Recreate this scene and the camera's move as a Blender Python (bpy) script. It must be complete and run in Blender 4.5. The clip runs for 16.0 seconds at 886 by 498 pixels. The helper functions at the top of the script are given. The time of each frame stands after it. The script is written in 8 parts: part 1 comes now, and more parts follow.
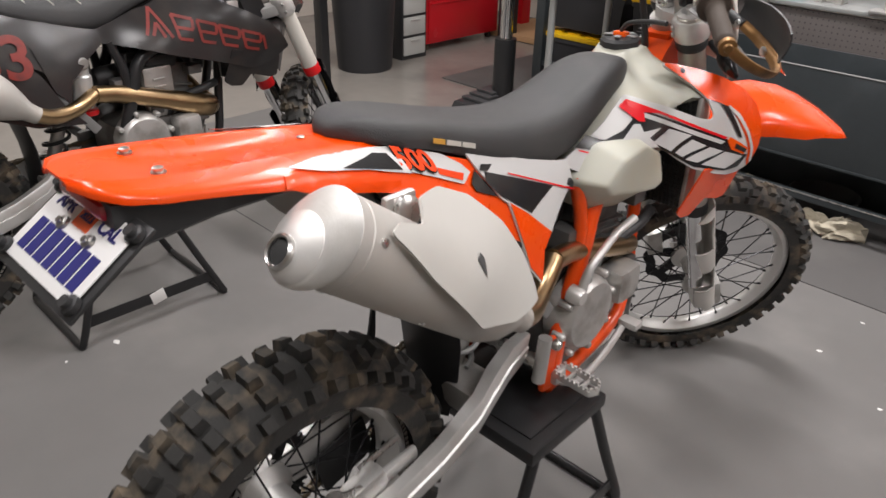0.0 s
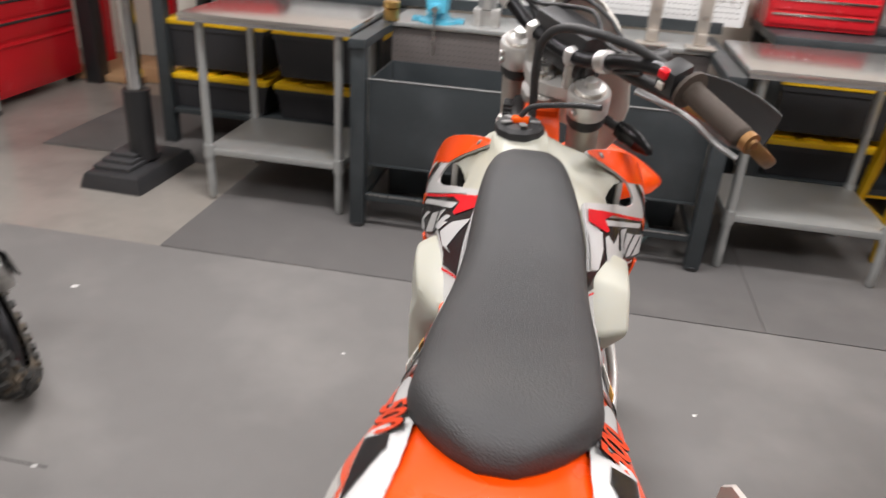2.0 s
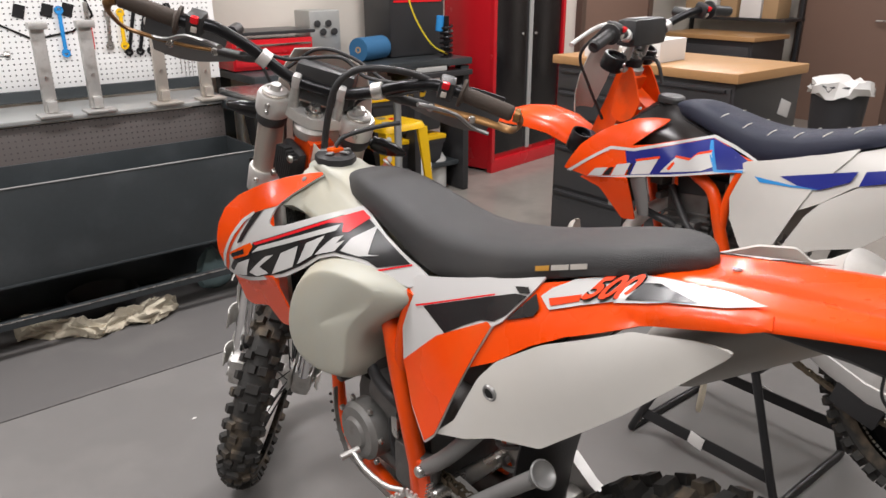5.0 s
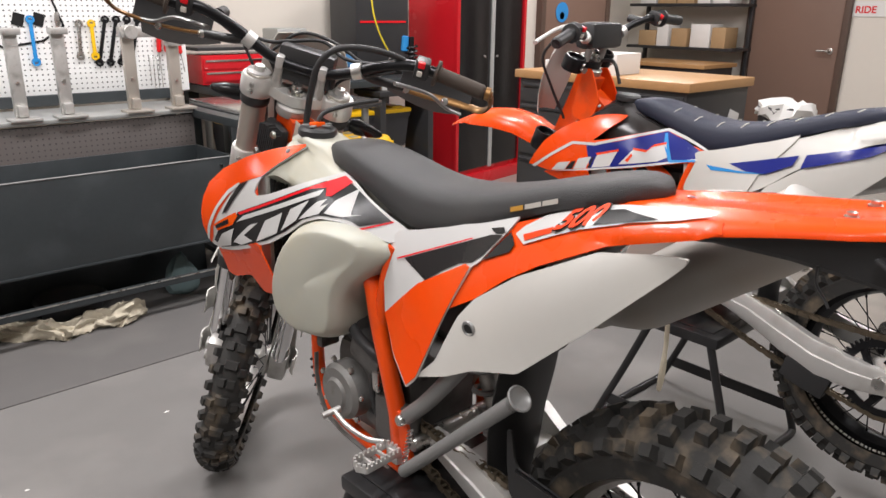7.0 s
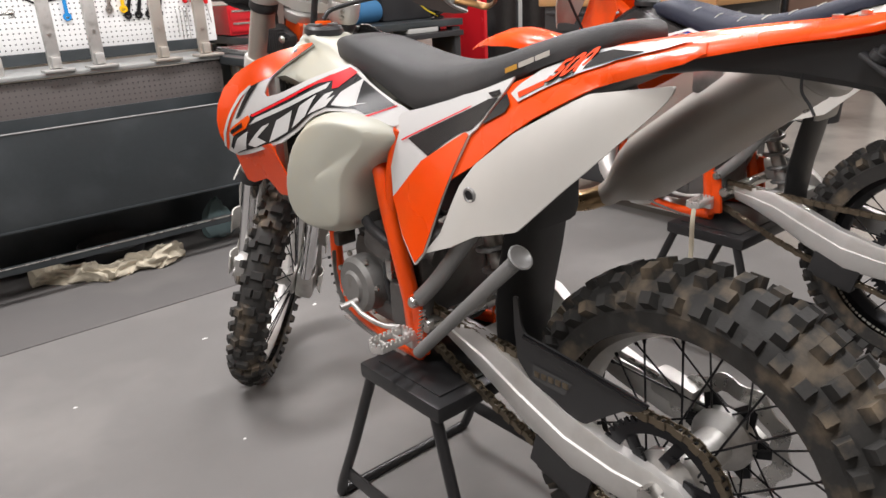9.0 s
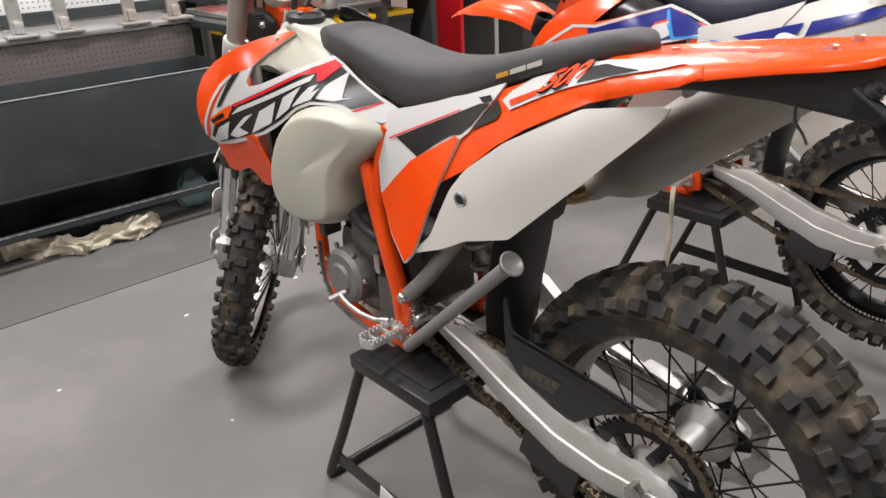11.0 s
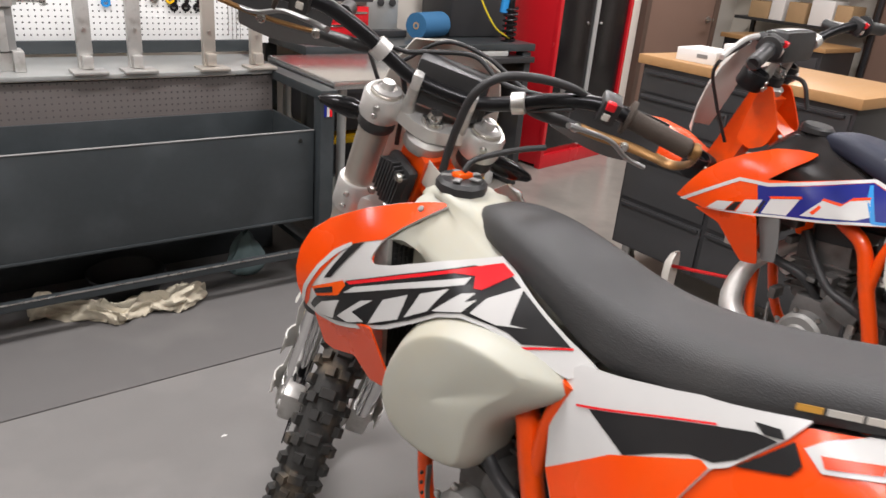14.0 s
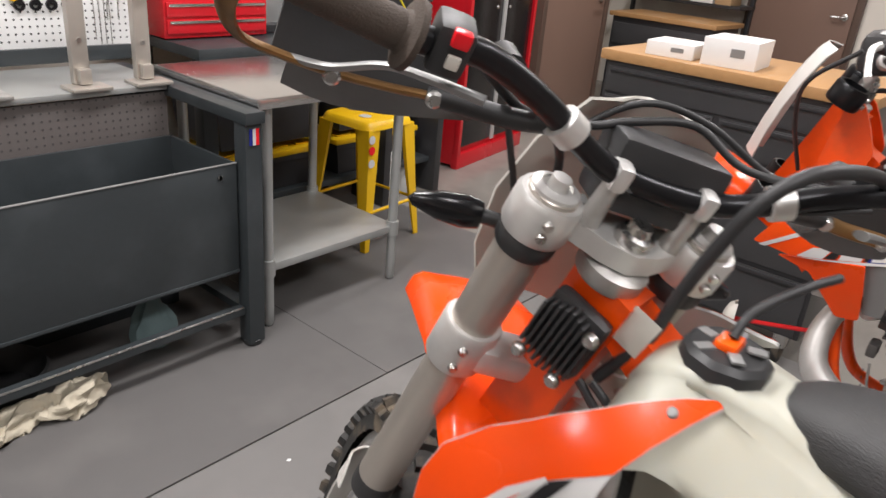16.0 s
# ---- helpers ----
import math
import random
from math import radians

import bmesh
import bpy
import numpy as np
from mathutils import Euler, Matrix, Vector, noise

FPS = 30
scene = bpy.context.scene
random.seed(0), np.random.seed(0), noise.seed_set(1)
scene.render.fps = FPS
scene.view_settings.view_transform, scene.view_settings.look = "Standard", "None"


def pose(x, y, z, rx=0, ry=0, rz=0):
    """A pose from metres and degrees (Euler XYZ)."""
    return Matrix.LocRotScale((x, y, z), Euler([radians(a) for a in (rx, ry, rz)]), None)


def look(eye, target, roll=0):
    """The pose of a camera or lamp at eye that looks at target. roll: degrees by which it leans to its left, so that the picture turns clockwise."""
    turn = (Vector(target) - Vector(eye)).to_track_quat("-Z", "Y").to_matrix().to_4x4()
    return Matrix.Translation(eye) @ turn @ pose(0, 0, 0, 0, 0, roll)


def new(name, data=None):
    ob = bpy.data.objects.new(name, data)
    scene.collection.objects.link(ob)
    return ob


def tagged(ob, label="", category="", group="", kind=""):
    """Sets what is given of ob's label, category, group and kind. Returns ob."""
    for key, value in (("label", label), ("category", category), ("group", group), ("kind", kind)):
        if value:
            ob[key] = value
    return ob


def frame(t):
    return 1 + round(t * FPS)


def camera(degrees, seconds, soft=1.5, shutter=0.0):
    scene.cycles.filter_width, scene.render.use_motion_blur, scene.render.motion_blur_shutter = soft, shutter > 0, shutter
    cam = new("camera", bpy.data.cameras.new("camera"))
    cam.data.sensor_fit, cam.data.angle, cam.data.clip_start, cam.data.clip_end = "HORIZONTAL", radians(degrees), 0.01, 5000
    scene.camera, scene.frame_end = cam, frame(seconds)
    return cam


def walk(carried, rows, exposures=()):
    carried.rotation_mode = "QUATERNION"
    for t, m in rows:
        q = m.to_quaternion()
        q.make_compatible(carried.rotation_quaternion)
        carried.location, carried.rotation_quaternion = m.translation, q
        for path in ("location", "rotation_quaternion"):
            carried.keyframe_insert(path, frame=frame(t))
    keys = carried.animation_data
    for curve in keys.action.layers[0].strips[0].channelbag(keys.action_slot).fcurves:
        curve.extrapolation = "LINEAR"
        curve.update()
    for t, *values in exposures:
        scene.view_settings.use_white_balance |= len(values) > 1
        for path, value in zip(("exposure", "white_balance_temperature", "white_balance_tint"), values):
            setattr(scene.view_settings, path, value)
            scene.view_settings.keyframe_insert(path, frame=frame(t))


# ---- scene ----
cam = camera(62.4, 16.0, shutter=0.4)
PATH = [
    (0, (0.798, -0.564, 1.457), (-0.427, 0.693, 0.499), 1.5),
    (0.5, (0.6, -0.455, 1.441), (-0.569, 0.834, 0.454), 1.5),
    (1, (0.393, -0.36, 1.452), (-0.61, 1.043, 0.439), 2.5),
    (1.5, (0.198, -0.36, 1.436), (-0.511, 1.21, 0.42), 3.6),
    (2, (0.013, -0.384, 1.473), (-0.262, 1.384, 0.58), 3.9),
    (2.5, (-0.129, -0.317, 1.464), (-0.116, 1.529, 0.696), 2.6),
    (3, (-0.327, -0.237, 1.461), (-0.063, 1.606, 0.73), 1.1),
    (3.5, (-0.55, -0.183, 1.453), (0.062, 1.571, 0.713), 0.3),
    (4, (-0.637, -0.236, 1.467), (0.279, 1.392, 0.753), 0.7),
    (4.5, (-0.719, -0.397, 1.457), (0.348, 1.14, 0.752), 0.5),
    (5, (-0.825, -0.461, 1.464), (0.347, 0.997, 0.756), -0.2),
    (7.5, (-0.941, -0.57, 1.313), (0.335, 0.843, 0.7), 0.6),
    (8, (-0.944, -0.6, 1.273), (0.289, 0.833, 0.621), -0.3),
    (8.5, (-0.941, -0.618, 1.246), (0.26, 0.831, 0.569), -1.6),
    (9, (-0.929, -0.641, 1.204), (0.232, 0.829, 0.505), -2.9),
    (11.5, (-0.933, -0.564, 1.354), (0.252, 0.793, 0.486), -2.1),
    (12, (-0.979, -0.446, 1.42), (0.276, 0.854, 0.563), 1.2),
    (12.5, (-1.004, -0.322, 1.457), (0.29, 0.966, 0.641), 3.9),
    (13, (-0.98, -0.236, 1.466), (0.293, 1.098, 0.693), 5.1),
    (13.5, (-0.869, -0.143, 1.472), (0.335, 1.26, 0.71), 5.3),
    (14, (-0.795, -0.042, 1.467), (0.354, 1.403, 0.695), 5.1),
    (14.5, (-0.81, 0.128, 1.461), (0.405, 1.523, 0.7), 4.4),
    (15, (-0.849, 0.309, 1.465), (0.498, 1.591, 0.729), 4.5),
    (15.5, (-0.8, 0.496, 1.455), (0.609, 1.703, 0.709), 5.1),
    (16, (-0.708, 0.678, 1.454), (0.711, 1.84, 0.655), 5.2),
]
walk(cam, [(t, look(eye, target, roll)) for t, eye, target, roll in PATH], exposures=[(0, -0.08), (1.5, -0.2), (2.1, 0.12), (2.6, 0.12), (3.2, 0.12), (4, -0.08), (5, -0.02), (7.5, 0.15), (9, 0.24), (11.5, 0.15), (12.5, 0.08), (14.5, 0.15), (15.5, 0.09), (16, 0.07)])

# ---- light ----
world = bpy.data.worlds.new("room_world")
scene.world = world
world.use_nodes = True
world.node_tree.nodes["Background"].inputs[0].default_value = (0.8, 0.85, 1.0, 1)
world.node_tree.nodes["Background"].inputs[1].default_value = 0.05
CEIL = 3.3
LAMPS = [(-3.2, 0.2), (-0.9, -0.6), (1.6, -0.4), (-2.9, 2.3), (-0.6, 1.9), (1.7, 2.1), (4.2, 0.6), (4.6, 3.0)]
for lx, ly in LAMPS:
    lamp = bpy.data.lights.new("strip_lamp", "AREA")
    lamp.shape, lamp.size, lamp.size_y, lamp.energy = "RECTANGLE", 1.25, 0.3, 34 if lx < -2 else 74 if (ly > 1.5 and lx < 0) else 54 if ly > 1.5 else 48
    lamp.color = (1.0, 0.965, 0.97)
    new("strip_lamp", lamp).matrix_world = pose(lx, ly, CEIL - 0.06)


# ---- materials ----
def mat(name, col, rough=0.5, metal=0.0, var=0.08, scale=6.0, bump=0.0, bscale=120.0, rvar=0.08, coat=0.0, trans=0.0, dirt=None, dirt_amt=0.0, dirt_scale=3.0, emit=0.0, ior=1.45, sss=0.0, stretch=(1, 1, 1)):
    m = bpy.data.materials.new(name)
    m.use_nodes = True
    nt = m.node_tree
    b = nt.nodes["Principled BSDF"]
    L = nt.links.new
    tc = nt.nodes.new("ShaderNodeTexCoord")
    mp = nt.nodes.new("ShaderNodeMapping")
    mp.inputs["Scale"].default_value = stretch
    L(tc.outputs["Object"], mp.inputs["Vector"])

    def noise_node(sc, detail=4.0):
        n = nt.nodes.new("ShaderNodeTexNoise")
        n.inputs["Scale"].default_value, n.inputs["Detail"].default_value = sc, detail
        L(mp.outputs[0], n.inputs["Vector"])
        return n

    def mix(a, c, fac):
        x = nt.nodes.new("ShaderNodeMix")
        x.data_type = "RGBA"
        for sock, v in ((x.inputs[0], fac), (x.inputs[6], a), (x.inputs[7], c)):
            if hasattr(v, "is_output"):
                L(v, sock)
            else:
                sock.default_value = v
        return x.outputs[2]

    n1, n2 = noise_node(scale), noise_node(scale * 9, 3.0)
    lo = (*[max(0, c * (1 - var)) for c in col], 1)
    hi = (*[min(1, c * (1 + var)) for c in col], 1)
    c = mix(lo, hi, n1.outputs[0])
    if var:
        c = mix(c, mix(lo, hi, n2.outputs[0]), 0.4)
    if dirt:
        d = noise_node(dirt_scale, 6.0)
        ramp = nt.nodes.new("ShaderNodeMapRange")
        ramp.inputs[1].default_value, ramp.inputs[2].default_value, ramp.inputs[4].default_value = 0.5, 0.72, dirt_amt
        L(d.outputs[0], ramp.inputs[0])
        c = mix(c, (*dirt, 1), ramp.outputs[0])
    L(c, b.inputs["Base Color"])
    rr = nt.nodes.new("ShaderNodeMapRange")
    rr.inputs[3].default_value, rr.inputs[4].default_value = max(0.02, rough - rvar), min(1, rough + rvar)
    L(n1.outputs[0], rr.inputs[0])
    L(rr.outputs[0], b.inputs["Roughness"])
    b.inputs["Metallic"].default_value, b.inputs["IOR"].default_value = metal, ior
    b.inputs["Coat Weight"].default_value = coat
    b.inputs["Coat Roughness"].default_value = 0.08
    b.inputs["Transmission Weight"].default_value = trans
    if sss:
        b.inputs["Subsurface Weight"].default_value = sss
        b.inputs["Subsurface Radius"].default_value = (0.03, 0.025, 0.018)
        b.inputs["Subsurface Scale"].default_value = 0.3
    if emit:
        b.inputs["Emission Color"].default_value, b.inputs["Emission Strength"].default_value = (*col, 1), emit
    if bump:
        nb = noise_node(bscale, 3.0)
        bp = nt.nodes.new("ShaderNodeBump")
        bp.inputs["Strength"].default_value, bp.inputs["Distance"].default_value = bump, 0.002
        L(nb.outputs[0], bp.inputs["Height"])
        L(bp.outputs[0], b.inputs["Normal"])
    return m


M = {}
M["mat_floor"] = mat("rubber_mat", (0.185, 0.178, 0.172), 0.62, var=0.12, scale=1.3, bump=0.25, bscale=420, dirt=(0.3, 0.285, 0.27), dirt_amt=0.55, dirt_scale=1.6)
M["concrete"] = mat("sealed_concrete", (0.27, 0.25, 0.225), 0.2, var=0.18, scale=1.4, bump=0.05, bscale=60, dirt=(0.15, 0.14, 0.13), dirt_amt=0.6, dirt_scale=2.2)
M["wall"] = mat("painted_wall", (0.72, 0.67, 0.6), 0.6, var=0.04, scale=2, bump=0.1, bscale=300)
M["ceiling"] = mat("ceiling_paint", (0.7, 0.7, 0.68), 0.8, var=0.03, scale=2)
M["orange"] = mat("orange_plastic", (0.86, 0.068, 0.001), 0.27, var=0.05, scale=5, ior=1.4, coat=0.22, bump=0.03, bscale=300, dirt=(0.6, 0.13, 0.03), dirt_amt=0.25, dirt_scale=7)
M["orange_paint"] = mat("orange_frame_paint", (0.84, 0.075, 0.002), 0.3, var=0.08, scale=9, coat=0.3, dirt=(0.3, 0.07, 0.03), dirt_amt=0.4, dirt_scale=14)
M["white"] = mat("white_plastic", (0.57, 0.555, 0.52), 0.34, var=0.04, scale=5, dirt=(0.55, 0.52, 0.46), dirt_amt=0.3, dirt_scale=6)
M["decal_white"] = mat("white_decal", (0.59, 0.585, 0.575), 0.24, var=0.03, scale=6)
M["decal_black"] = mat("black_decal", (0.018, 0.018, 0.019), 0.22, var=0.2, scale=6)
M["decal_red"] = mat("red_decal", (0.72, 0.012, 0.02), 0.24, var=0.05, scale=6)
M["decal_orange"] = mat("orange_decal", (0.88, 0.1, 0.004), 0.24, var=0.05, scale=6)
M["decal_redorange"] = mat("red_orange_decal", (0.78, 0.06, 0.012), 0.25, var=0.05, scale=6)
M["decal_dullred"] = mat("dull_red_decal", (0.2, 0.024, 0.018), 0.4, var=0.25, scale=14, dirt=(0.06, 0.02, 0.02), dirt_amt=0.6, dirt_scale=30)
M["decal_blue"] = mat("blue_decal", (0.012, 0.02, 0.2), 0.24, var=0.1, scale=6)
M["decal_sky"] = mat("light_blue_decal", (0.03, 0.25, 0.6), 0.24, var=0.05, scale=6)
M["decal_gold"] = mat("gold_decal", (0.65, 0.34, 0.06), 0.35, var=0.1, scale=30)
M["tank"] = mat("natural_tank_plastic", (0.475, 0.472, 0.405), 0.48, var=0.05, scale=4, sss=0.25, dirt=(0.52, 0.42, 0.24), dirt_amt=0.3, dirt_scale=5)
M["seat"] = mat("seat_vinyl", (0.042, 0.042, 0.043), 0.52, var=0.16, scale=5, bump=0.6, bscale=520, dirt=(0.075, 0.072, 0.068), dirt_amt=0.35, dirt_scale=7)
M["seat_blue"] = mat("navy_seat_vinyl", (0.018, 0.022, 0.042), 0.55, var=0.1, scale=5, bump=0.35, bscale=700)
M["rubber"] = mat("tyre_rubber", (0.034, 0.033, 0.031), 0.72, var=0.3, scale=9, bump=0.35, bscale=160, dirt=(0.2, 0.155, 0.105), dirt_amt=0.85, dirt_scale=16)
M["black"] = mat("black_plastic", (0.03, 0.03, 0.031), 0.45, var=0.15, scale=9, bump=0.08, bscale=300)
M["black_gloss"] = mat("black_gloss_paint", (0.008, 0.008, 0.009), 0.2, var=0.2, scale=6)
M["bar_black"] = mat("black_anodised_metal", (0.02, 0.02, 0.022), 0.3, metal=0.6, var=0.2, scale=9)
M["alu"] = mat("brushed_aluminium", (0.72, 0.71, 0.69), 0.42, metal=0.6, var=0.08, scale=14, bump=0.06, bscale=500, dirt=(0.36, 0.33, 0.28), dirt_amt=0.4, dirt_scale=9)
M["alu_cast"] = mat("cast_aluminium", (0.56, 0.55, 0.53), 0.45, metal=0.75, var=0.12, scale=20, bump=0.2, bscale=300, dirt=(0.2, 0.18, 0.15), dirt_amt=0.6, dirt_scale=18)
M["engine"] = mat("engine_case", (0.17, 0.165, 0.16), 0.5, metal=0.7, var=0.15, scale=22, bump=0.3, bscale=260, dirt=(0.09, 0.08, 0.07), dirt_amt=0.8, dirt_scale=16)
M["engine_light"] = mat("cast_cover", (0.27, 0.265, 0.255), 0.5, metal=0.5, var=0.15, scale=22, bump=0.25, bscale=260, dirt=(0.13, 0.11, 0.09), dirt_amt=0.7, dirt_scale=22)
M["muffler"] = mat("muffler_aluminium", (0.5, 0.48, 0.45), 0.55, metal=0.4, var=0.06, scale=7, bump=0.05, bscale=400, dirt=(0.5, 0.42, 0.33), dirt_amt=0.4, dirt_scale=6)
M["fork"] = mat("fork_tube_anodised", (0.52, 0.48, 0.43), 0.4, metal=0.7, var=0.05, scale=12)
M["steel"] = mat("steel", (0.55, 0.54, 0.52), 0.28, metal=1.0, var=0.1, scale=30)
M["chrome"] = mat("chrome", (0.75, 0.75, 0.75), 0.1, metal=1.0, var=0.05, scale=10)
M["header"] = mat("header_pipe", (0.42, 0.29, 0.16), 0.3, metal=1.0, var=0.2, scale=14)
M["brown_grip"] = mat("worn_grip_rubber", (0.06, 0.045, 0.035), 0.7, var=0.25, scale=25, bump=0.5, bscale=500)
M["bronze"] = mat("bronze_handguard_bar", (0.27, 0.145, 0.055), 0.42, metal=0.7, var=0.2, scale=14, dirt=(0.06, 0.04, 0.025), dirt_amt=0.7, dirt_scale=18)
M["smoke"] = mat("smoked_shield_plastic", (0.1, 0.1, 0.1), 0.18, var=0.15, scale=12, coat=0.3)
M["trim_silver"] = mat("silver_trim", (0.62, 0.62, 0.61), 0.38, metal=0.35, var=0.06, scale=9)
M["mat_dark"] = mat("darker_rubber_mat", (0.115, 0.11, 0.107), 0.6, var=0.14, scale=1.1, bump=0.25, bscale=420, dirt=(0.19, 0.18, 0.17), dirt_amt=0.5, dirt_scale=1.9)
M["chain"] = mat("chain_steel", (0.2, 0.165, 0.12), 0.45, metal=0.9, var=0.3, scale=60)
M["grey_metal"] = mat("grey_painted_steel", (0.28, 0.28, 0.275), 0.42, metal=0.4, var=0.1, scale=30, bump=0.1, bscale=300)
M["rad"] = mat("radiator_fins", (0.06, 0.06, 0.06), 0.5, metal=0.6, var=0.2, scale=40)
M["stand"] = mat("black_powder_coat", (0.02, 0.02, 0.021), 0.33, var=0.15, scale=9, bump=0.08, bscale=400)
M["carbon"] = mat("satin_black_plastic", (0.022, 0.02, 0.02), 0.24, var=0.25, scale=6, dirt=(0.06, 0.045, 0.035), dirt_amt=0.4, dirt_scale=7)
M["red_plastic"] = mat("red_plastic", (0.6, 0.012, 0.015), 0.3, var=0.08, scale=7)
M["red_paint"] = mat("red_enamel", (0.55, 0.012, 0.02), 0.25, var=0.06, scale=4, coat=0.2)
M["yellow"] = mat("yellow_paint", (0.78, 0.47, 0.01), 0.32, var=0.06, scale=6)
M["stainless"] = mat("stainless_sheet", (0.6, 0.59, 0.58), 0.24, metal=0.95, var=0.04, scale=1.6, rvar=0.035)
M["galv"] = mat("galvanised_steel", (0.45, 0.46, 0.45), 0.44, metal=0.65, var=0.14, scale=20)
M["panel_brown"] = mat("dull_brown_steel", (0.13, 0.115, 0.11), 0.5, metal=0.2, var=0.1, scale=8)
M["panel_hole"] = mat("panel_hole", (0.075, 0.07, 0.068), 0.9, var=0.1, scale=30)
M["peg_white"] = mat("white_pegboard", (0.84, 0.84, 0.83), 0.5, var=0.03, scale=3)
M["hole_dark"] = mat("peg_hole_shadow", (0.07, 0.07, 0.07), 0.9, var=0.1, scale=30)
M["wood"] = mat("butcher_block", (0.42, 0.235, 0.1), 0.4, var=0.2, scale=4, stretch=(1, 9, 9))
M["brown_door"] = mat("brown_door_paint", (0.2, 0.125, 0.095), 0.45, var=0.05, scale=3)
M["dark_brown"] = mat("dark_brown_frame", (0.1, 0.065, 0.05), 0.45, var=0.08, scale=3)
M["chest_black"] = mat("tool_chest_black", (0.032, 0.032, 0.034), 0.35, var=0.12, scale=5)
M["chest_grey"] = mat("tool_chest_drawer", (0.05, 0.05, 0.052), 0.38, var=0.12, scale=5)
M["bench_black"] = mat("bench_black_steel", (0.034, 0.04, 0.043), 0.34, var=0.25, scale=5, dirt=(0.075, 0.084, 0.09), dirt_amt=0.45, dirt_scale=4)
M["vise_blue"] = mat("blue_vise_paint", (0.09, 0.42, 0.58), 0.4, var=0.1, scale=18, dirt=(0.1, 0.2, 0.25), dirt_amt=0.5, dirt_scale=20)
M["brass"] = mat("brass", (0.6, 0.4, 0.14), 0.3, metal=1.0, var=0.1, scale=30)
M["clear_tub"] = mat("clear_polypropylene", (0.78, 0.79, 0.78), 0.35, var=0.03, scale=5, trans=0.35)
M["card"] = mat("cardboard", (0.42, 0.28, 0.15), 0.8, var=0.1, scale=6)
M["paper"] = mat("white_carton", (0.76, 0.75, 0.73), 0.6, var=0.03, scale=5)
M["rag"] = mat("grimy_cloth", (0.5, 0.45, 0.35), 0.9, var=0.15, scale=12, bump=0.6, bscale=240, dirt=(0.22, 0.18, 0.13), dirt_amt=0.6, dirt_scale=14)
M["teal"] = mat("teal_cloth", (0.13, 0.185, 0.19), 0.85, var=0.15, scale=14, bump=0.5, bscale=200)
M["bin"] = mat("dark_bin_plastic", (0.03, 0.03, 0.033), 0.5, var=0.1, scale=6)
M["drawer_clear"] = mat("frosted_drawer", (0.5, 0.5, 0.48), 0.4, var=0.06, scale=5)
M["blue_cloth"] = mat("blue_cloth", (0.03, 0.13, 0.27), 0.8, var=0.15, scale=12)
M["wood_raw"] = mat("raw_timber", (0.45, 0.27, 0.14), 0.7, var=0.2, scale=6)
M["plate_white"] = mat("reflective_plate", (0.78, 0.77, 0.76), 0.3, var=0.03, scale=8)
M["ink_blue"] = mat("dark_blue_ink", (0.025, 0.025, 0.16), 0.4, var=0.05, scale=8)
M["sticker"] = mat("orange_sticker", (0.8, 0.12, 0.03), 0.4, var=0.06, scale=8)
M["tail_red"] = mat("tail_lens", (0.4, 0.02, 0.03), 0.12, var=0.05, scale=8, coat=0.5)
M["off_white"] = mat("aged_white_plastic", (0.6, 0.575, 0.52), 0.4, var=0.06, scale=6)
M["yellow_hose"] = mat("yellow_hose", (0.7, 0.55, 0.03), 0.4, var=0.05, scale=8)


# ---- mesh helpers ----
def finish(name, bm, material, parent=None, label="", angle=38, kind=""):
    bmesh.ops.recalc_face_normals(bm, faces=bm.faces)
    me = bpy.data.meshes.new(name)
    bm.to_mesh(me)
    bm.free()
    for p in me.polygons:
        p.use_smooth = True
    me.set_sharp_from_angle(angle=radians(angle))
    for m in material if isinstance(material, (list, tuple)) else [material]:
        me.materials.append(M[m] if isinstance(m, str) else m)
    ob = new(name, me)
    if parent is not None:
        ob.parent = parent
    if label or kind:
        tagged(ob, label=label, kind=kind)
    return ob


def part(name, bm, material, parent, label="", angle=38):
    return finish(name, bm, material, parent, label, angle)


def thing(name, label, category, m=None, group="", kind=""):
    ob = new(name)
    ob.empty_display_size = 0.05
    if m is not None:
        ob.matrix_world = m
    return tagged(ob, label, category, group, kind)


def solo(name, bm, material, label, category, group="", kind="", m=None, angle=38):
    ob = finish(name, bm, material, None, "", angle)
    if m is not None:
        ob.matrix_world = m
    return tagged(ob, label, category, group, kind)


def bm_new():
    return bmesh.new()


def add_box(bm, c, s, bev=0.0, rot=None, seg=2):
    r = bmesh.ops.create_cube(bm, size=1.0)
    vs = r["verts"]
    bmesh.ops.scale(bm, vec=s, verts=vs)
    if bev:
        es = list({e for v in vs for e in v.link_edges})
        q = bmesh.ops.bevel(bm, geom=es, offset=min(bev, min(s) * 0.49), segments=seg, affect="EDGES", profile=0.6)
        vs = list({v for f in q["faces"] for v in f.verts} | {v for v in vs if v.is_valid})
    if rot is not None:
        bmesh.ops.transform(bm, matrix=rot, verts=vs)
    bmesh.ops.translate(bm, vec=c, verts=vs)
    return vs


def box(c, s, bev=0.0, rot=None):
    bm = bm_new()
    add_box(bm, c, s, bev, rot)
    return bm


def smooth_path(pts, n=6):
    P = [Vector(p) for p in pts]
    if len(P) < 3 or n < 2:
        return P
    out = []
    for i in range(len(P) - 1):
        a, b = P[i], P[i + 1]
        p0 = P[i - 1] if i else a * 2 - b
        p3 = P[i + 2] if i + 2 < len(P) else b * 2 - a
        for k in range(n):
            t = k / n
            out.append(0.5 * ((2 * a) + (b - p0) * t + (2 * p0 - 5 * a + 4 * b - p3) * t * t + (3 * a - p0 - 3 * b + p3) * t**3))
    out.append(P[-1])
    return out


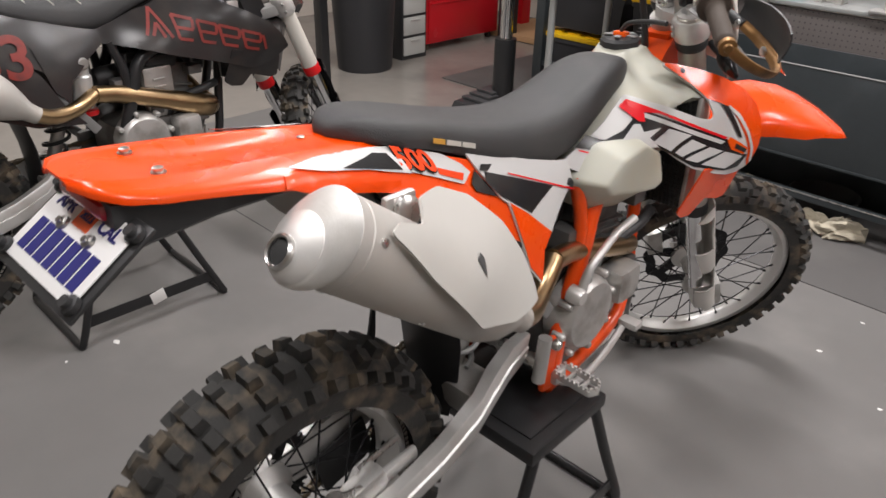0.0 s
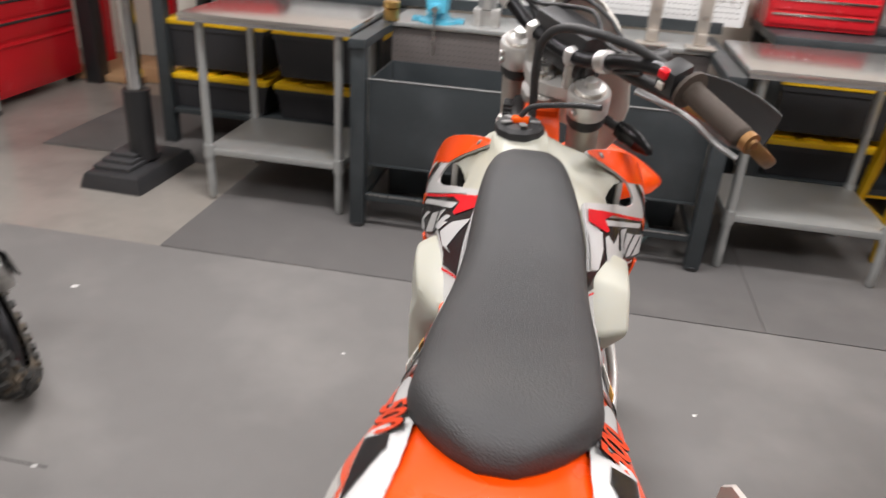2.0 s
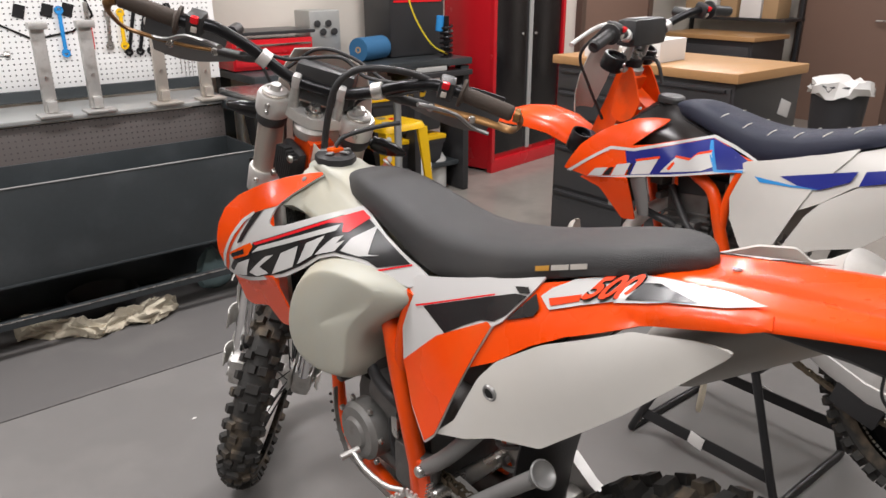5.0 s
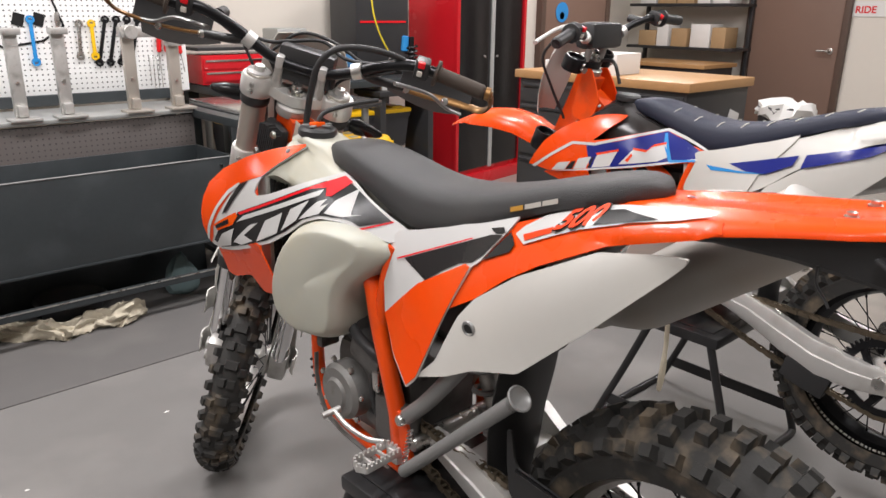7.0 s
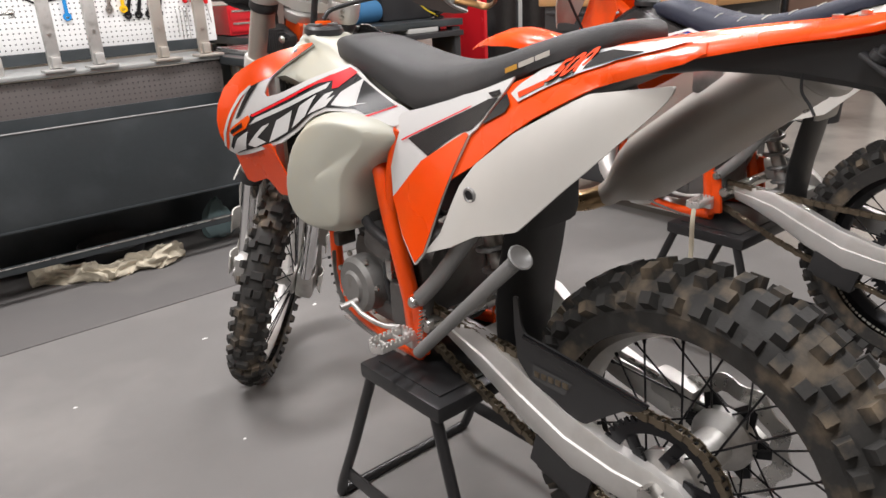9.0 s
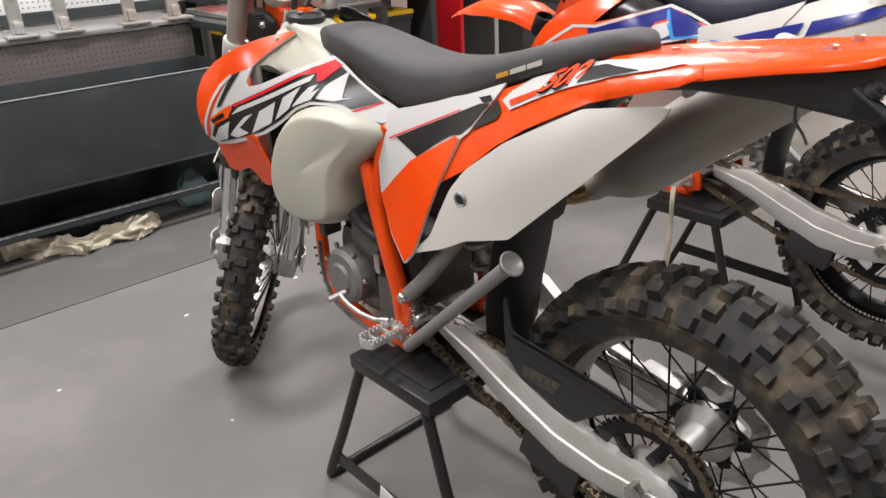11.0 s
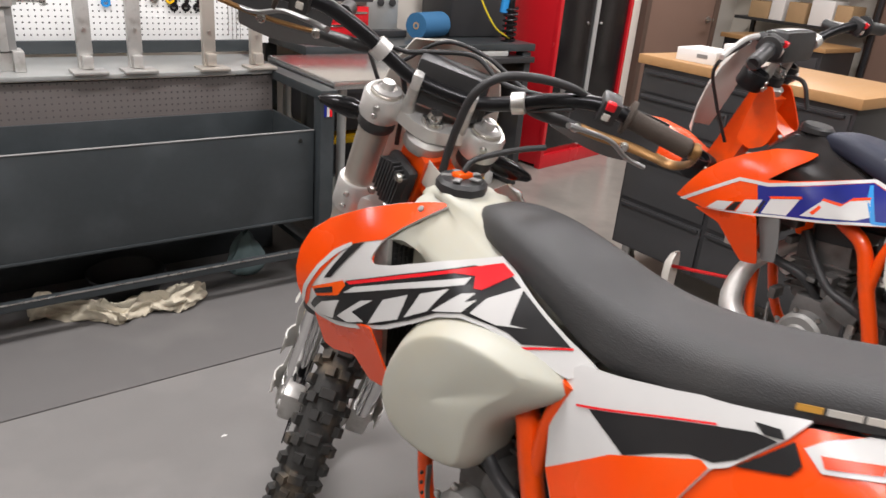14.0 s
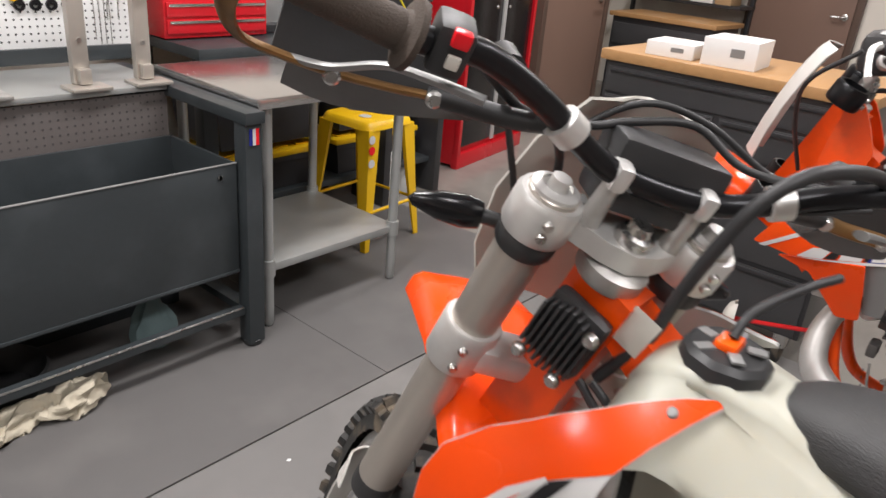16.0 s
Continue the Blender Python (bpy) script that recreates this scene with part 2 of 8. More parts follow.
def add_tube(bm, pts, r, seg=10, n=6, caps=True, flat=1.0):
    """A swept round bar along a smoothed path; r may be one radius or one for each given point."""
    P = smooth_path(pts, n)
    rs = r if isinstance(r, (list, tuple)) else None
    up = Vector((0, 0, 1))
    rings = []
    nrm = None
    for i, p in enumerate(P):
        d = (P[min(i + 1, len(P) - 1)] - P[max(i - 1, 0)]).normalized()
        if nrm is None:
            nrm = d.cross(up if abs(d.z) < 0.9 else Vector((0, 1, 0))).normalized()
        nrm = (nrm - d * nrm.dot(d)).normalized()
        bi = d.cross(nrm)
        if rs:
            u = i / max(1, len(P) - 1) * (len(rs) - 1)
            k = min(int(u), len(rs) - 2)
            rad = rs[k] + (rs[k + 1] - rs[k]) * (u - k)
        else:
            rad = r
        rings.append([bm.verts.new(p + nrm * (math.cos(a) * rad) + bi * (math.sin(a) * rad * flat)) for a in [2 * math.pi * j / seg for j in range(seg)]])
    for a, b in zip(rings, rings[1:]):
        for j in range(seg):
            bm.faces.new((a[j], a[(j + 1) % seg], b[(j + 1) % seg], b[j]))
    if caps:
        bm.faces.new(rings[0][::-1])
        bm.faces.new(rings[-1])
    return bm


def tube(pts, r, seg=10, n=6, flat=1.0):
    return add_tube(bm_new(), pts, r, seg, n, True, flat)


def add_lathe(bm, prof, seg=24, m=None, close=False, caps=True):
    """prof: (radius, height) pairs turned about z, then moved by m."""
    m = m or Matrix()
    rings = []
    for r, h in prof:
        if r < 1e-5:
            rings.append([bm.verts.new(m @ Vector((0, 0, h)))])
        else:
            rings.append([bm.verts.new(m @ Vector((r * math.cos(a), r * math.sin(a), h))) for a in [2 * math.pi * j / seg for j in range(seg)]])
    pairs = list(zip(rings, rings[1:]))
    if close:
        pairs.append((rings[-1], rings[0]))
    for a, b in pairs:
        for j in range(seg):
            k = (j + 1) % seg
            if len(a) == 1 and len(b) == 1:
                continue
            if len(a) == 1:
                bm.faces.new((a[0], b[j], b[k]))
            elif len(b) == 1:
                bm.faces.new((a[j], b[0], a[k]))
            else:
                bm.faces.new((a[j], b[j], b[k], a[k]))
    if caps and not close:
        for r in (rings[0], rings[-1]):
            if len(r) > 1:
                bm.faces.new(r)
    return bm


def lathe(prof, seg=24, m=None, close=False):
    return add_lathe(bm_new(), prof, seg, m, close)


def axis_m(p, d):
    """Puts z along d at p."""
    return Matrix.Translation(p) @ Vector(d).to_track_quat("Z", "Y").to_matrix().to_4x4()


def add_cyl(bm, a, b, r, seg=14, bev=0.0):
    a, b = Vector(a), Vector(b)
    h = (b - a).length
    prof = [(r - bev, 0), (r, bev), (r, h - bev), (r - bev, h)] if bev else [(r, 0), (r, h)]
    return add_lathe(bm, prof, seg, axis_m(a, b - a))


def loft(sections, closed=True, cap=True):
    """sections: lists of the same number of points."""
    bm = bm_new()
    rings = [[bm.verts.new(p) for p in s] for s in sections]
    n = len(rings[0])
    for a, b in zip(rings, rings[1:]):
        for j in range(n if closed else n - 1):
            k = (j + 1) % n
            bm.faces.new((a[j], a[k], b[k], b[j]))
    if cap and closed:
        bm.faces.new(rings[0][::-1])
        bm.faces.new(rings[-1])
    return bm


def interp(tab, y):
    """Smooth value at y of a table of rows (y, v, ...), ascending."""
    if y <= tab[0][0]:
        return list(tab[0][1:])
    if y >= tab[-1][0]:
        return list(tab[-1][1:])
    for i in range(len(tab) - 1):
        if tab[i][0] <= y <= tab[i + 1][0]:
            t = (y - tab[i][0]) / (tab[i + 1][0] - tab[i][0])
            out = []
            for c in range(1, len(tab[0])):
                a, b = tab[i][c], tab[i + 1][c]
                p0 = tab[i - 1][c] if i else 2 * a - b
                p3 = tab[i + 2][c] if i + 2 < len(tab) else 2 * b - a
                out.append(0.5 * (2 * a + (b - p0) * t + (2 * p0 - 5 * a + 4 * b - p3) * t * t + (3 * a - p0 - 3 * b + p3) * t**3))
            return out


def surface(C):
    """x as a smooth function of (y, z) through the rows (y, z, x)."""
    C = np.array(C, float)
    n = len(C)
    A = np.zeros((n + 3, n + 3))
    ker = lambda d: 0.5 * (d * d + 0.0025) * np.log(d * d + 0.0025)
    A[:n, :n] = ker(np.hypot(C[:, None, 0] - C[None, :, 0], C[:, None, 1] - C[None, :, 1]))
    A[:n, n], A[:n, n + 1 :] = 1, C[:, :2]
    A[n:, :n] = A[:n, n:].T
    w = np.linalg.solve(A, np.r_[C[:, 2], 0, 0, 0])
    return lambda y, z: float(ker(np.hypot(C[:, 0] - y, C[:, 1] - z)) @ w[:n] + w[n] + w[n + 1] * y + w[n + 2] * z)


def round_poly(poly, r, n=3):
    """Cuts the corners of a polygon with short arcs."""
    out = []
    P = [Vector(p) for p in poly]
    for i, p in enumerate(P):
        a, b = P[i - 1], P[(i + 1) % len(P)]
        da, db = a - p, b - p
        k = min(r, da.length * 0.45, db.length * 0.45)
        u, v = p + da.normalized() * k, p + db.normalized() * k
        for j in range(n + 1):
            t = j / n
            out.append(tuple(u * (1 - t) ** 2 + p * (2 * t * (1 - t)) + v * t * t))
    return out


def panel(outline, fx, side=-1, thick=0.0, lift=0.0, cell=0.01, rnd=0.0):
    """A curved sheet over an outline in (y, z), at x = fx(y, z) on the left side (side -1) or mirrored (side 1)."""
    bm = bm_new()
    if rnd:
        outline = round_poly(outline, rnd)
    face = bm.faces.new([bm.verts.new((0, y, z)) for y, z in outline])
    ys, zs = [p[0] for p in outline], [p[1] for p in outline]
    face.normal_update()
    bmesh.ops.triangulate(bm, faces=[face])
    for ax, lo, hi in ((1, min(ys), max(ys)), (2, min(zs), max(zs))):
        k = (math.floor(lo / cell) + 1) * cell
        while k < hi:
            no = Vector((0, 0, 0))
            no[ax] = 1
            co = Vector((0, 0, 0))
            co[ax] = k
            bmesh.ops.bisect_plane(bm, geom=bm.verts[:] + bm.edges[:] + bm.faces[:], plane_co=co, plane_no=no)
            k += cell
    bmesh.ops.remove_doubles(bm, verts=bm.verts, dist=1e-5)
    nrm = {}
    for v in bm.verts:
        y, z = v.co.y, v.co.z
        x = fx(y, z)
        n = Vector((-1, (fx(y + 0.002, z) - x) / 0.002, (fx(y, z + 0.002) - x) / 0.002)).normalized()
        q = Vector((x, y, z)) + n * lift
        v.co = Vector((-q.x if side > 0 else q.x, q.y, q.z))
        nrm[v] = Vector((-n.x if side > 0 else n.x, n.y, n.z))
    if thick:
        bmesh.ops.recalc_face_normals(bm, faces=bm.faces)
        inner = bmesh.ops.duplicate(bm, geom=bm.verts[:] + bm.edges[:] + bm.faces[:])
        rim = [e for e in bm.edges if e.is_boundary]
        dup = inner["vert_map"]
        moved = [g for g in inner["geom"] if isinstance(g, bmesh.types.BMVert)]
        half = len(rim) // 2
        outer_rim = [e for e in rim if e.verts[0] not in set(moved)]
        for v, w in list(dup.items()):
            if v in nrm:
                w.co = v.co - nrm[v] * thick
        for e in outer_rim:
            a, b = e.verts
            bm.faces.new((a, b, dup[b], dup[a]))
    return bm


def text_mesh(txt, size, depth=0.0, shear=0.0, bold=0.0):
    cu = bpy.data.curves.new("lettering", "FONT")
    cu.body, cu.size, cu.extrude, cu.shear, cu.offset = txt, size, depth, shear, bold
    cu.align_x, cu.align_y = "CENTER", "CENTER"
    ob = bpy.data.objects.new("lettering", cu)
    scene.collection.objects.link(ob)
    me = bpy.data.meshes.new_from_object(ob.evaluated_get(bpy.context.evaluated_depsgraph_get()))
    bm = bm_new()
    bm.from_mesh(me)
    bpy.data.objects.remove(ob)
    bpy.data.curves.remove(cu)
    bpy.data.meshes.remove(me)
    return bm

# ---- the room ----
floor = solo("floor", box((1.5, 0, -0.05), (14, 11.4, 0.1)), "concrete", "grey sealed concrete workshop floor with worn patches", "floor", kind="structure")
solo("ceiling", box((1.5, 0, CEIL + 0.05), (14, 11.4, 0.1)), "ceiling", "plain pale painted ceiling over the workshop", "ceiling", kind="structure")
for nm, c, s in (("wall_north_1", (-3.95, 5.5, 1.65), (2.9, 0.12, 3.3)), ("wall_north_2", (1.3, 4.16, 1.65), (7.6, 0.12, 3.3)), ("wall_north_3", (6.05, 4.96, 1.65), (1.9, 0.12, 3.3)), ("wall_return_1", (-2.5, 4.83, 1.65), (0.12, 1.22, 3.3)), ("wall_return_2", (5.1, 4.56, 1.65), (0.12, 0.68, 3.3)), ("wall_south", (1.5, -5.6, 1.65), (14, 0.12, 3.3)), ("wall_west", (-5.4, 0, 1.65), (0.12, 11.1, 3.3)), ("wall_east", (7.06, 0, 1.65), (0.12, 11.1, 3.3))):
    solo(nm, box(c, s), "wall", "plain cream painted workshop wall", "wall", kind="structure")

# rubber mats laid edge to edge
mats = thing("rubber_matting", "dark grey rubber matting laid in large butted sheets on concrete", "floor mat", kind="structure")


def mat_sheet(x0, y0, x1, y1, h=0.008, mt="mat_floor"):
    part("sheet", box(((x0 + x1) / 2, (y0 + y1) / 2, h / 2 + 0.0005), (x1 - x0 - 0.0025, y1 - y0 - 0.0025, h), 0.002), mt, mats)


mat_sheet(-3.1, -3.6, 2.15, 2.18)
part("seam", box((-2.16, 0.905, 0.0088), (1.88, 0.004, 0.0008)), "black", mats)
mat_sheet(-1.62, 2.185, 0.885, 3.35, mt="mat_dark")
mat_sheet(0.885, 2.185, 2.15, 3.35, mt="mat_dark")
mat_sheet(-2.9, 3.17, -1.9, 4.3, mt="mat_dark")


# ---- benches ----
def steel_table(name, x0, x1, y0, y1, h, label):
    t = thing(name, label, "table", group="stainless work tables")
    cx, cy = (x0 + x1) / 2, (y0 + y1) / 2
    bm = box((cx, cy, h - 0.02), (x1 - x0, y1 - y0, 0.04), 0.012)
    part("tabletop", bm, "stainless", t, "brushed stainless tabletop with rolled edge")
    part("shelf", box((cx, cy, 0.25), (x1 - x0 - 0.12, y1 - y0 - 0.1, 0.035), 0.01), "galv", t, "galvanised lower shelf")
    for x in (x0 + 0.075, x1 - 0.075):
        for y in (y0 + 0.06, y1 - 0.06):
            bm = bm_new()
            add_cyl(bm, (x, y, 0.075), (x, y, h - 0.035), 0.02, 14)
            add_lathe(bm, [(0.012, 0.0), (0.02, 0.012), (0.018, 0.08)], 12, Matrix.Translation((x, y, 0.0085)))
            add_cyl(bm, (x, y, 0.22), (x, y, 0.285), 0.027, 14)
            part("leg", bm, "galv", t)
    return t


steel_table("steel_table", -1.72, -0.92, 2.68, 3.34, 0.9, "stainless steel work table with galvanised lower shelf, empty")
steel_table("steel_table", 0.7, 1.5, 2.66, 3.32, 0.9, "stainless steel work table with bare shelf beside yellow stool")

bx0, bx1, by0 = -0.91, 0.69, 2.62
bench = thing("wash_bench", "black steel fork-service bench with an open basin and rear shelf", "workbench")
for x in (bx0 + 0.035, bx1 - 0.035):
    for y in (by0 + 0.035, 3.5):
        part("leg", box((x, y, 0.44), (0.065, 0.065, 0.84), 0.006), "bench_black", bench)
        part("foot", lathe([(0.0, 0), (0.032, 0), (0.036, 0.02), (0.02, 0.03)], 14, Matrix.Translation((x, y, 0.0085))), "black", bench)
    part("side_rail", box((x, 3.07, 0.853), (0.075, 0.92, 0.04), 0.005), "bench_black", bench, "worn steel top rail")
    part("side_rail", box((x, 3.07, 0.14), (0.05, 0.86, 0.03), 0.004), "bench_black", bench)
basin = part("basin", box((-0.11, 2.86, 0.31), (1.45, 0.4, 0.012), 0.003), "bench_black", bench, "deep black steel basin")
for c, s in (((-0.11, by0 + 0.05, 0.505), (1.45, 0.012, 0.39)), ((-0.11, 3.06, 0.505), (1.45, 0.012, 0.39)), ((-0.83, 2.86, 0.505), (0.012, 0.38, 0.39)), ((0.61, 2.86, 0.505), (0.012, 0.38, 0.39))):
    part("basin_wall", box(c, s, 0.003), "bench_black", basin)
part("basin_lip", tube([(-0.84, by0 + 0.045, 0.7), (0.615, by0 + 0.045, 0.7)], 0.0035, 8, 1), "grey_metal", bench, "thin grey basin rim")
part("rear_shelf", box((-0.11, 3.29, 0.868), (1.5, 0.42, 0.02), 0.004), "galv", bench, "grey steel rear shelf")
part("shelf_trim", box((-0.11, 3.52, 0.915), (1.66, 0.02, 0.055), 0.003), "bench_black", bench)
# added black sheet, stands in for the deep shade under the basin
part("lower_shade_sheet", box((-0.11, 3.1, 0.2), (1.46, 0.008, 0.38), 0.002), "bench_black", bench)
part("front_rail", box((-0.11, by0 + 0.04, 0.155), (1.46, 0.035, 0.03), 0.004), "bench_black", bench)
# slim steel tube modelled as the highlight on the rail's top edge
part("rail_highlight", tube([(-0.83, by0 + 0.023, 0.171), (0.61, by0 + 0.023, 0.171)], 0.0035, 8, 1), "steel", bench, "thin bright highlight along the rail edge")
part("back_panel", box((-0.11, 3.105, 0.62), (1.47, 0.012, 0.46), 0.002), "panel_brown", bench, "grey perforated back panel")
for i, y in enumerate((2.72, 2.78)):
    part("bolt", lathe([(0.0, 0), (0.008, 0), (0.008, 0.004)], 10, axis_m((0.55 + 0.001 * i, by0 + 0.043, 0.66), (0, -1, 0))), "steel", bench)
st = thing("sticker", "small red white and blue rectangular sticker on black bench leg", "sticker")
for i, (m_, x) in enumerate((("decal_blue", -0.012), ("decal_white", 0.0), ("decal_red", 0.012))):
    part("stripe", box((bx1 - 0.035 + x, by0 + 0.0005, 0.79), (0.0125, 0.002, 0.055)), m_, st)

bm = bm_new()
for i in range(57):
    for j in range(6):
        x, z = -0.82 + i * 0.0254, 0.715 + j * 0.0254
        q = [bm.verts.new((x + 0.004 * math.cos(a), 3.0975, z + 0.004 * math.sin(a))) for a in (0.5, 1.55, 2.6, 3.64, 4.7, 5.75)]
        bm.faces.new(q)
tagged(part("perforation", bm, "panel_hole", bench, "rows of small round holes"), kind="stuff")

# pegboard over the bench
peg = thing("pegboard", "white perforated pegboard panel standing behind the bench", "pegboard")
part("board", box((-0.11, 3.575, 1.37), (1.86, 0.012, 0.9), 0.002), "peg_white", peg)
bm = bm_new()
for i in range(72):
    for j in range(34):
        x, z = -1.02 + i * 0.0254, 0.96 + j * 0.0254
        q = [bm.verts.new((x + 0.0042 * math.cos(a), 3.5675, z + 0.0042 * math.sin(a))) for a in (0.5, 1.55, 2.6, 3.64, 4.7, 5.75)]
        bm.faces.new(q)
tagged(part("perforation", bm, "hole_dark", peg, "rows of small round holes"), kind="stuff")

# long black benches behind, with stacked totes beneath
def back_bench(x0, x1, label):
    t = thing("workbench", label, "workbench", group="black rear workbenches")
    part("worktop", box(((x0 + x1) / 2, 3.72, 0.9), (x1 - x0, 0.62, 0.045), 0.005), "bench_black", t)
    part("lower_shelf", box(((x0 + x1) / 2, 3.72, 0.2), (x1 - x0 - 0.05, 0.56, 0.03), 0.004), "bench_black", t)
    for x in (x0 + 0.05, x1 - 0.05):
        for y in (3.46, 3.97):
            part("leg", box((x, y, 0.44), (0.07, 0.07, 0.86), 0.005), "bench_black", t)
    return t


back_bench(-2.3, -0.97, "long black workbench with storage totes underneath")
back_bench(0.95, 2.55, "black workbench with red tool tray and clutter on top")


def tote(x, y, z, w=0.62, d=0.42, h=0.3):
    t = thing("storage_tote", "black storage tote with a snapped-on yellow lid", "storage box", group="black and yellow totes")
    bm = loft([[(x + sx * w / 2 * k, y + sy * d / 2 * k, z + zz) for sx, sy in ((-1, -1), (1, -1), (1, 1), (-1, 1))] for k, zz in ((0.88, 0), (0.9, 0.02), (0.97, h - 0.03), (1.0, h - 0.03), (1.0, h))])
    part("body", bm, "bin", t)
    bm = box((x, y, z + h + 0.012), (w * 1.02, d * 1.03, 0.03), 0.008)
    for i in range(4):
        add_box(bm, (x - w * 0.36 + i * w * 0.24, y, z + h + 0.03), (w * 0.16, d * 0.8, 0.014), 0.005)
    part("lid", bm, "yellow", t)


for x in (-1.95, -1.3):
    tote(x, 3.66, 0.217, 0.6, 0.4, 0.17)
    tote(x, 3.66, 0.45, 0.6, 0.4, 0.24)
for x in (1.35, 2.05):
    tote(x, 3.66, 0.217, 0.6, 0.4, 0.17)
    tote(x, 3.66, 0.45, 0.6, 0.4, 0.24)

# ---- motorcycles (built with y forward, x to the right, z up from the floor) ----
RAKE, STEM = radians(23.6), Vector((-0.012, 0.972, 1.2))
HEAD = STEM.copy()
PLAIN_MASK = ((0.115, 0.03, 0.107), (0.095, 0.06, 0.11), (0.03, 0.1, 0.115), (-0.05, 0.115, 0.112), (-0.13, 0.11, 0.105), (-0.2, 0.08, 0.1))
AX_UP = Vector((0, -math.sin(RAKE), math.cos(RAKE)))
AX_FWD = Vector((0, math.cos(RAKE), math.sin(RAKE)))


def S3(u, f, s):
    """A point of the steered front end: sideways, ahead of and along the steering axis."""
    return STEM + Vector((u, 0, 0)) + AX_FWD * f + AX_UP * s


def solid(bm, t):
    bmesh.ops.recalc_face_normals(bm, faces=bm.faces)
    bmesh.ops.solidify(bm, geom=bm.faces[:], thickness=t)
    return bm


def tyre_mesh(R, rim_r, tw, pitches, front):
    bm = bm_new()
    kh = 0.014 if front else 0.019
    rc = R - kh
    hw = tw / 2
    prof = []
    for k in range(13):
        a = math.pi * k / 12
        x = -hw * math.cos(a) * (0.9 if k in (0, 12) else 1)
        r = rim_r + 0.004 + (rc - rim_r) * math.sin(a) ** 0.62
        prof.append((r, x))
    add_lathe(bm, prof, 64, Matrix.Rotation(math.pi / 2, 4, "Y"), caps=False)

    def knob(ang, x, tilt, wx, wy):
        rr = rim_r + (rc - rim_r) * max(0.05, 1 - (x / hw) ** 2) ** 0.31 - 0.003
        m = Matrix.Rotation(ang, 4, "X") @ Matrix.Translation((x, 0, rr)) @ Matrix.Rotation(tilt, 4, "Y")
        h = kh + 0.004
        base = [(-wx, -wy, 0), (wx, -wy, 0), (wx, wy, 0), (-wx, wy, 0)]
        lo = [bm.verts.new(m @ Vector((p[0] * 0.58, p[1] * 0.57, 0))) for p in base]
        hi = [bm.verts.new(m @ Vector((p[0] * 0.49, p[1] * 0.46, h))) for p in base]
        for j in range(4):
            k = (j + 1) % 4
            bm.faces.new((lo[j], lo[k], hi[k], hi[j]))
        bm.faces.new(hi)

    rnd = random.Random(5)
    for i in range(pitches):
        a = 2 * math.pi * i / pitches
        st = 2 * math.pi / pitches
        j = lambda: rnd.uniform(-0.004, 0.004)
        if front:
            if i % 2:
                knob(a, 0.0 + j(), 0, 0.032, 0.022)
                for sx in (-1, 1):
                    knob(a + st * 0.3, sx * hw * 0.56, sx * 0.55, 0.02, 0.021)
            else:
                for sx in (-1, 1):
                    knob(a, sx * hw * 0.27 + j(), sx * 0.2, 0.02, 0.022)
            for sx in (-1, 1):
                knob(a + st * 0.5, sx * hw * 0.84, sx * 0.95, 0.017, 0.022)
        else:
            if i % 2:
                knob(a, 0.0 + j(), 0, 0.034, 0.021)
                for sx in (-1, 1):
                    knob(a + j(), sx * hw * 0.55, sx * 0.42, 0.025, 0.022)
            else:
                for sx in (-1, 1):
                    knob(a, sx * hw * 0.29 + j(), sx * 0.16, 0.027, 0.022)
            for sx in (-1, 1):
                knob(a + st * 0.5, sx * hw * 0.85, sx * 0.9, 0.02, 0.021)
    return bm


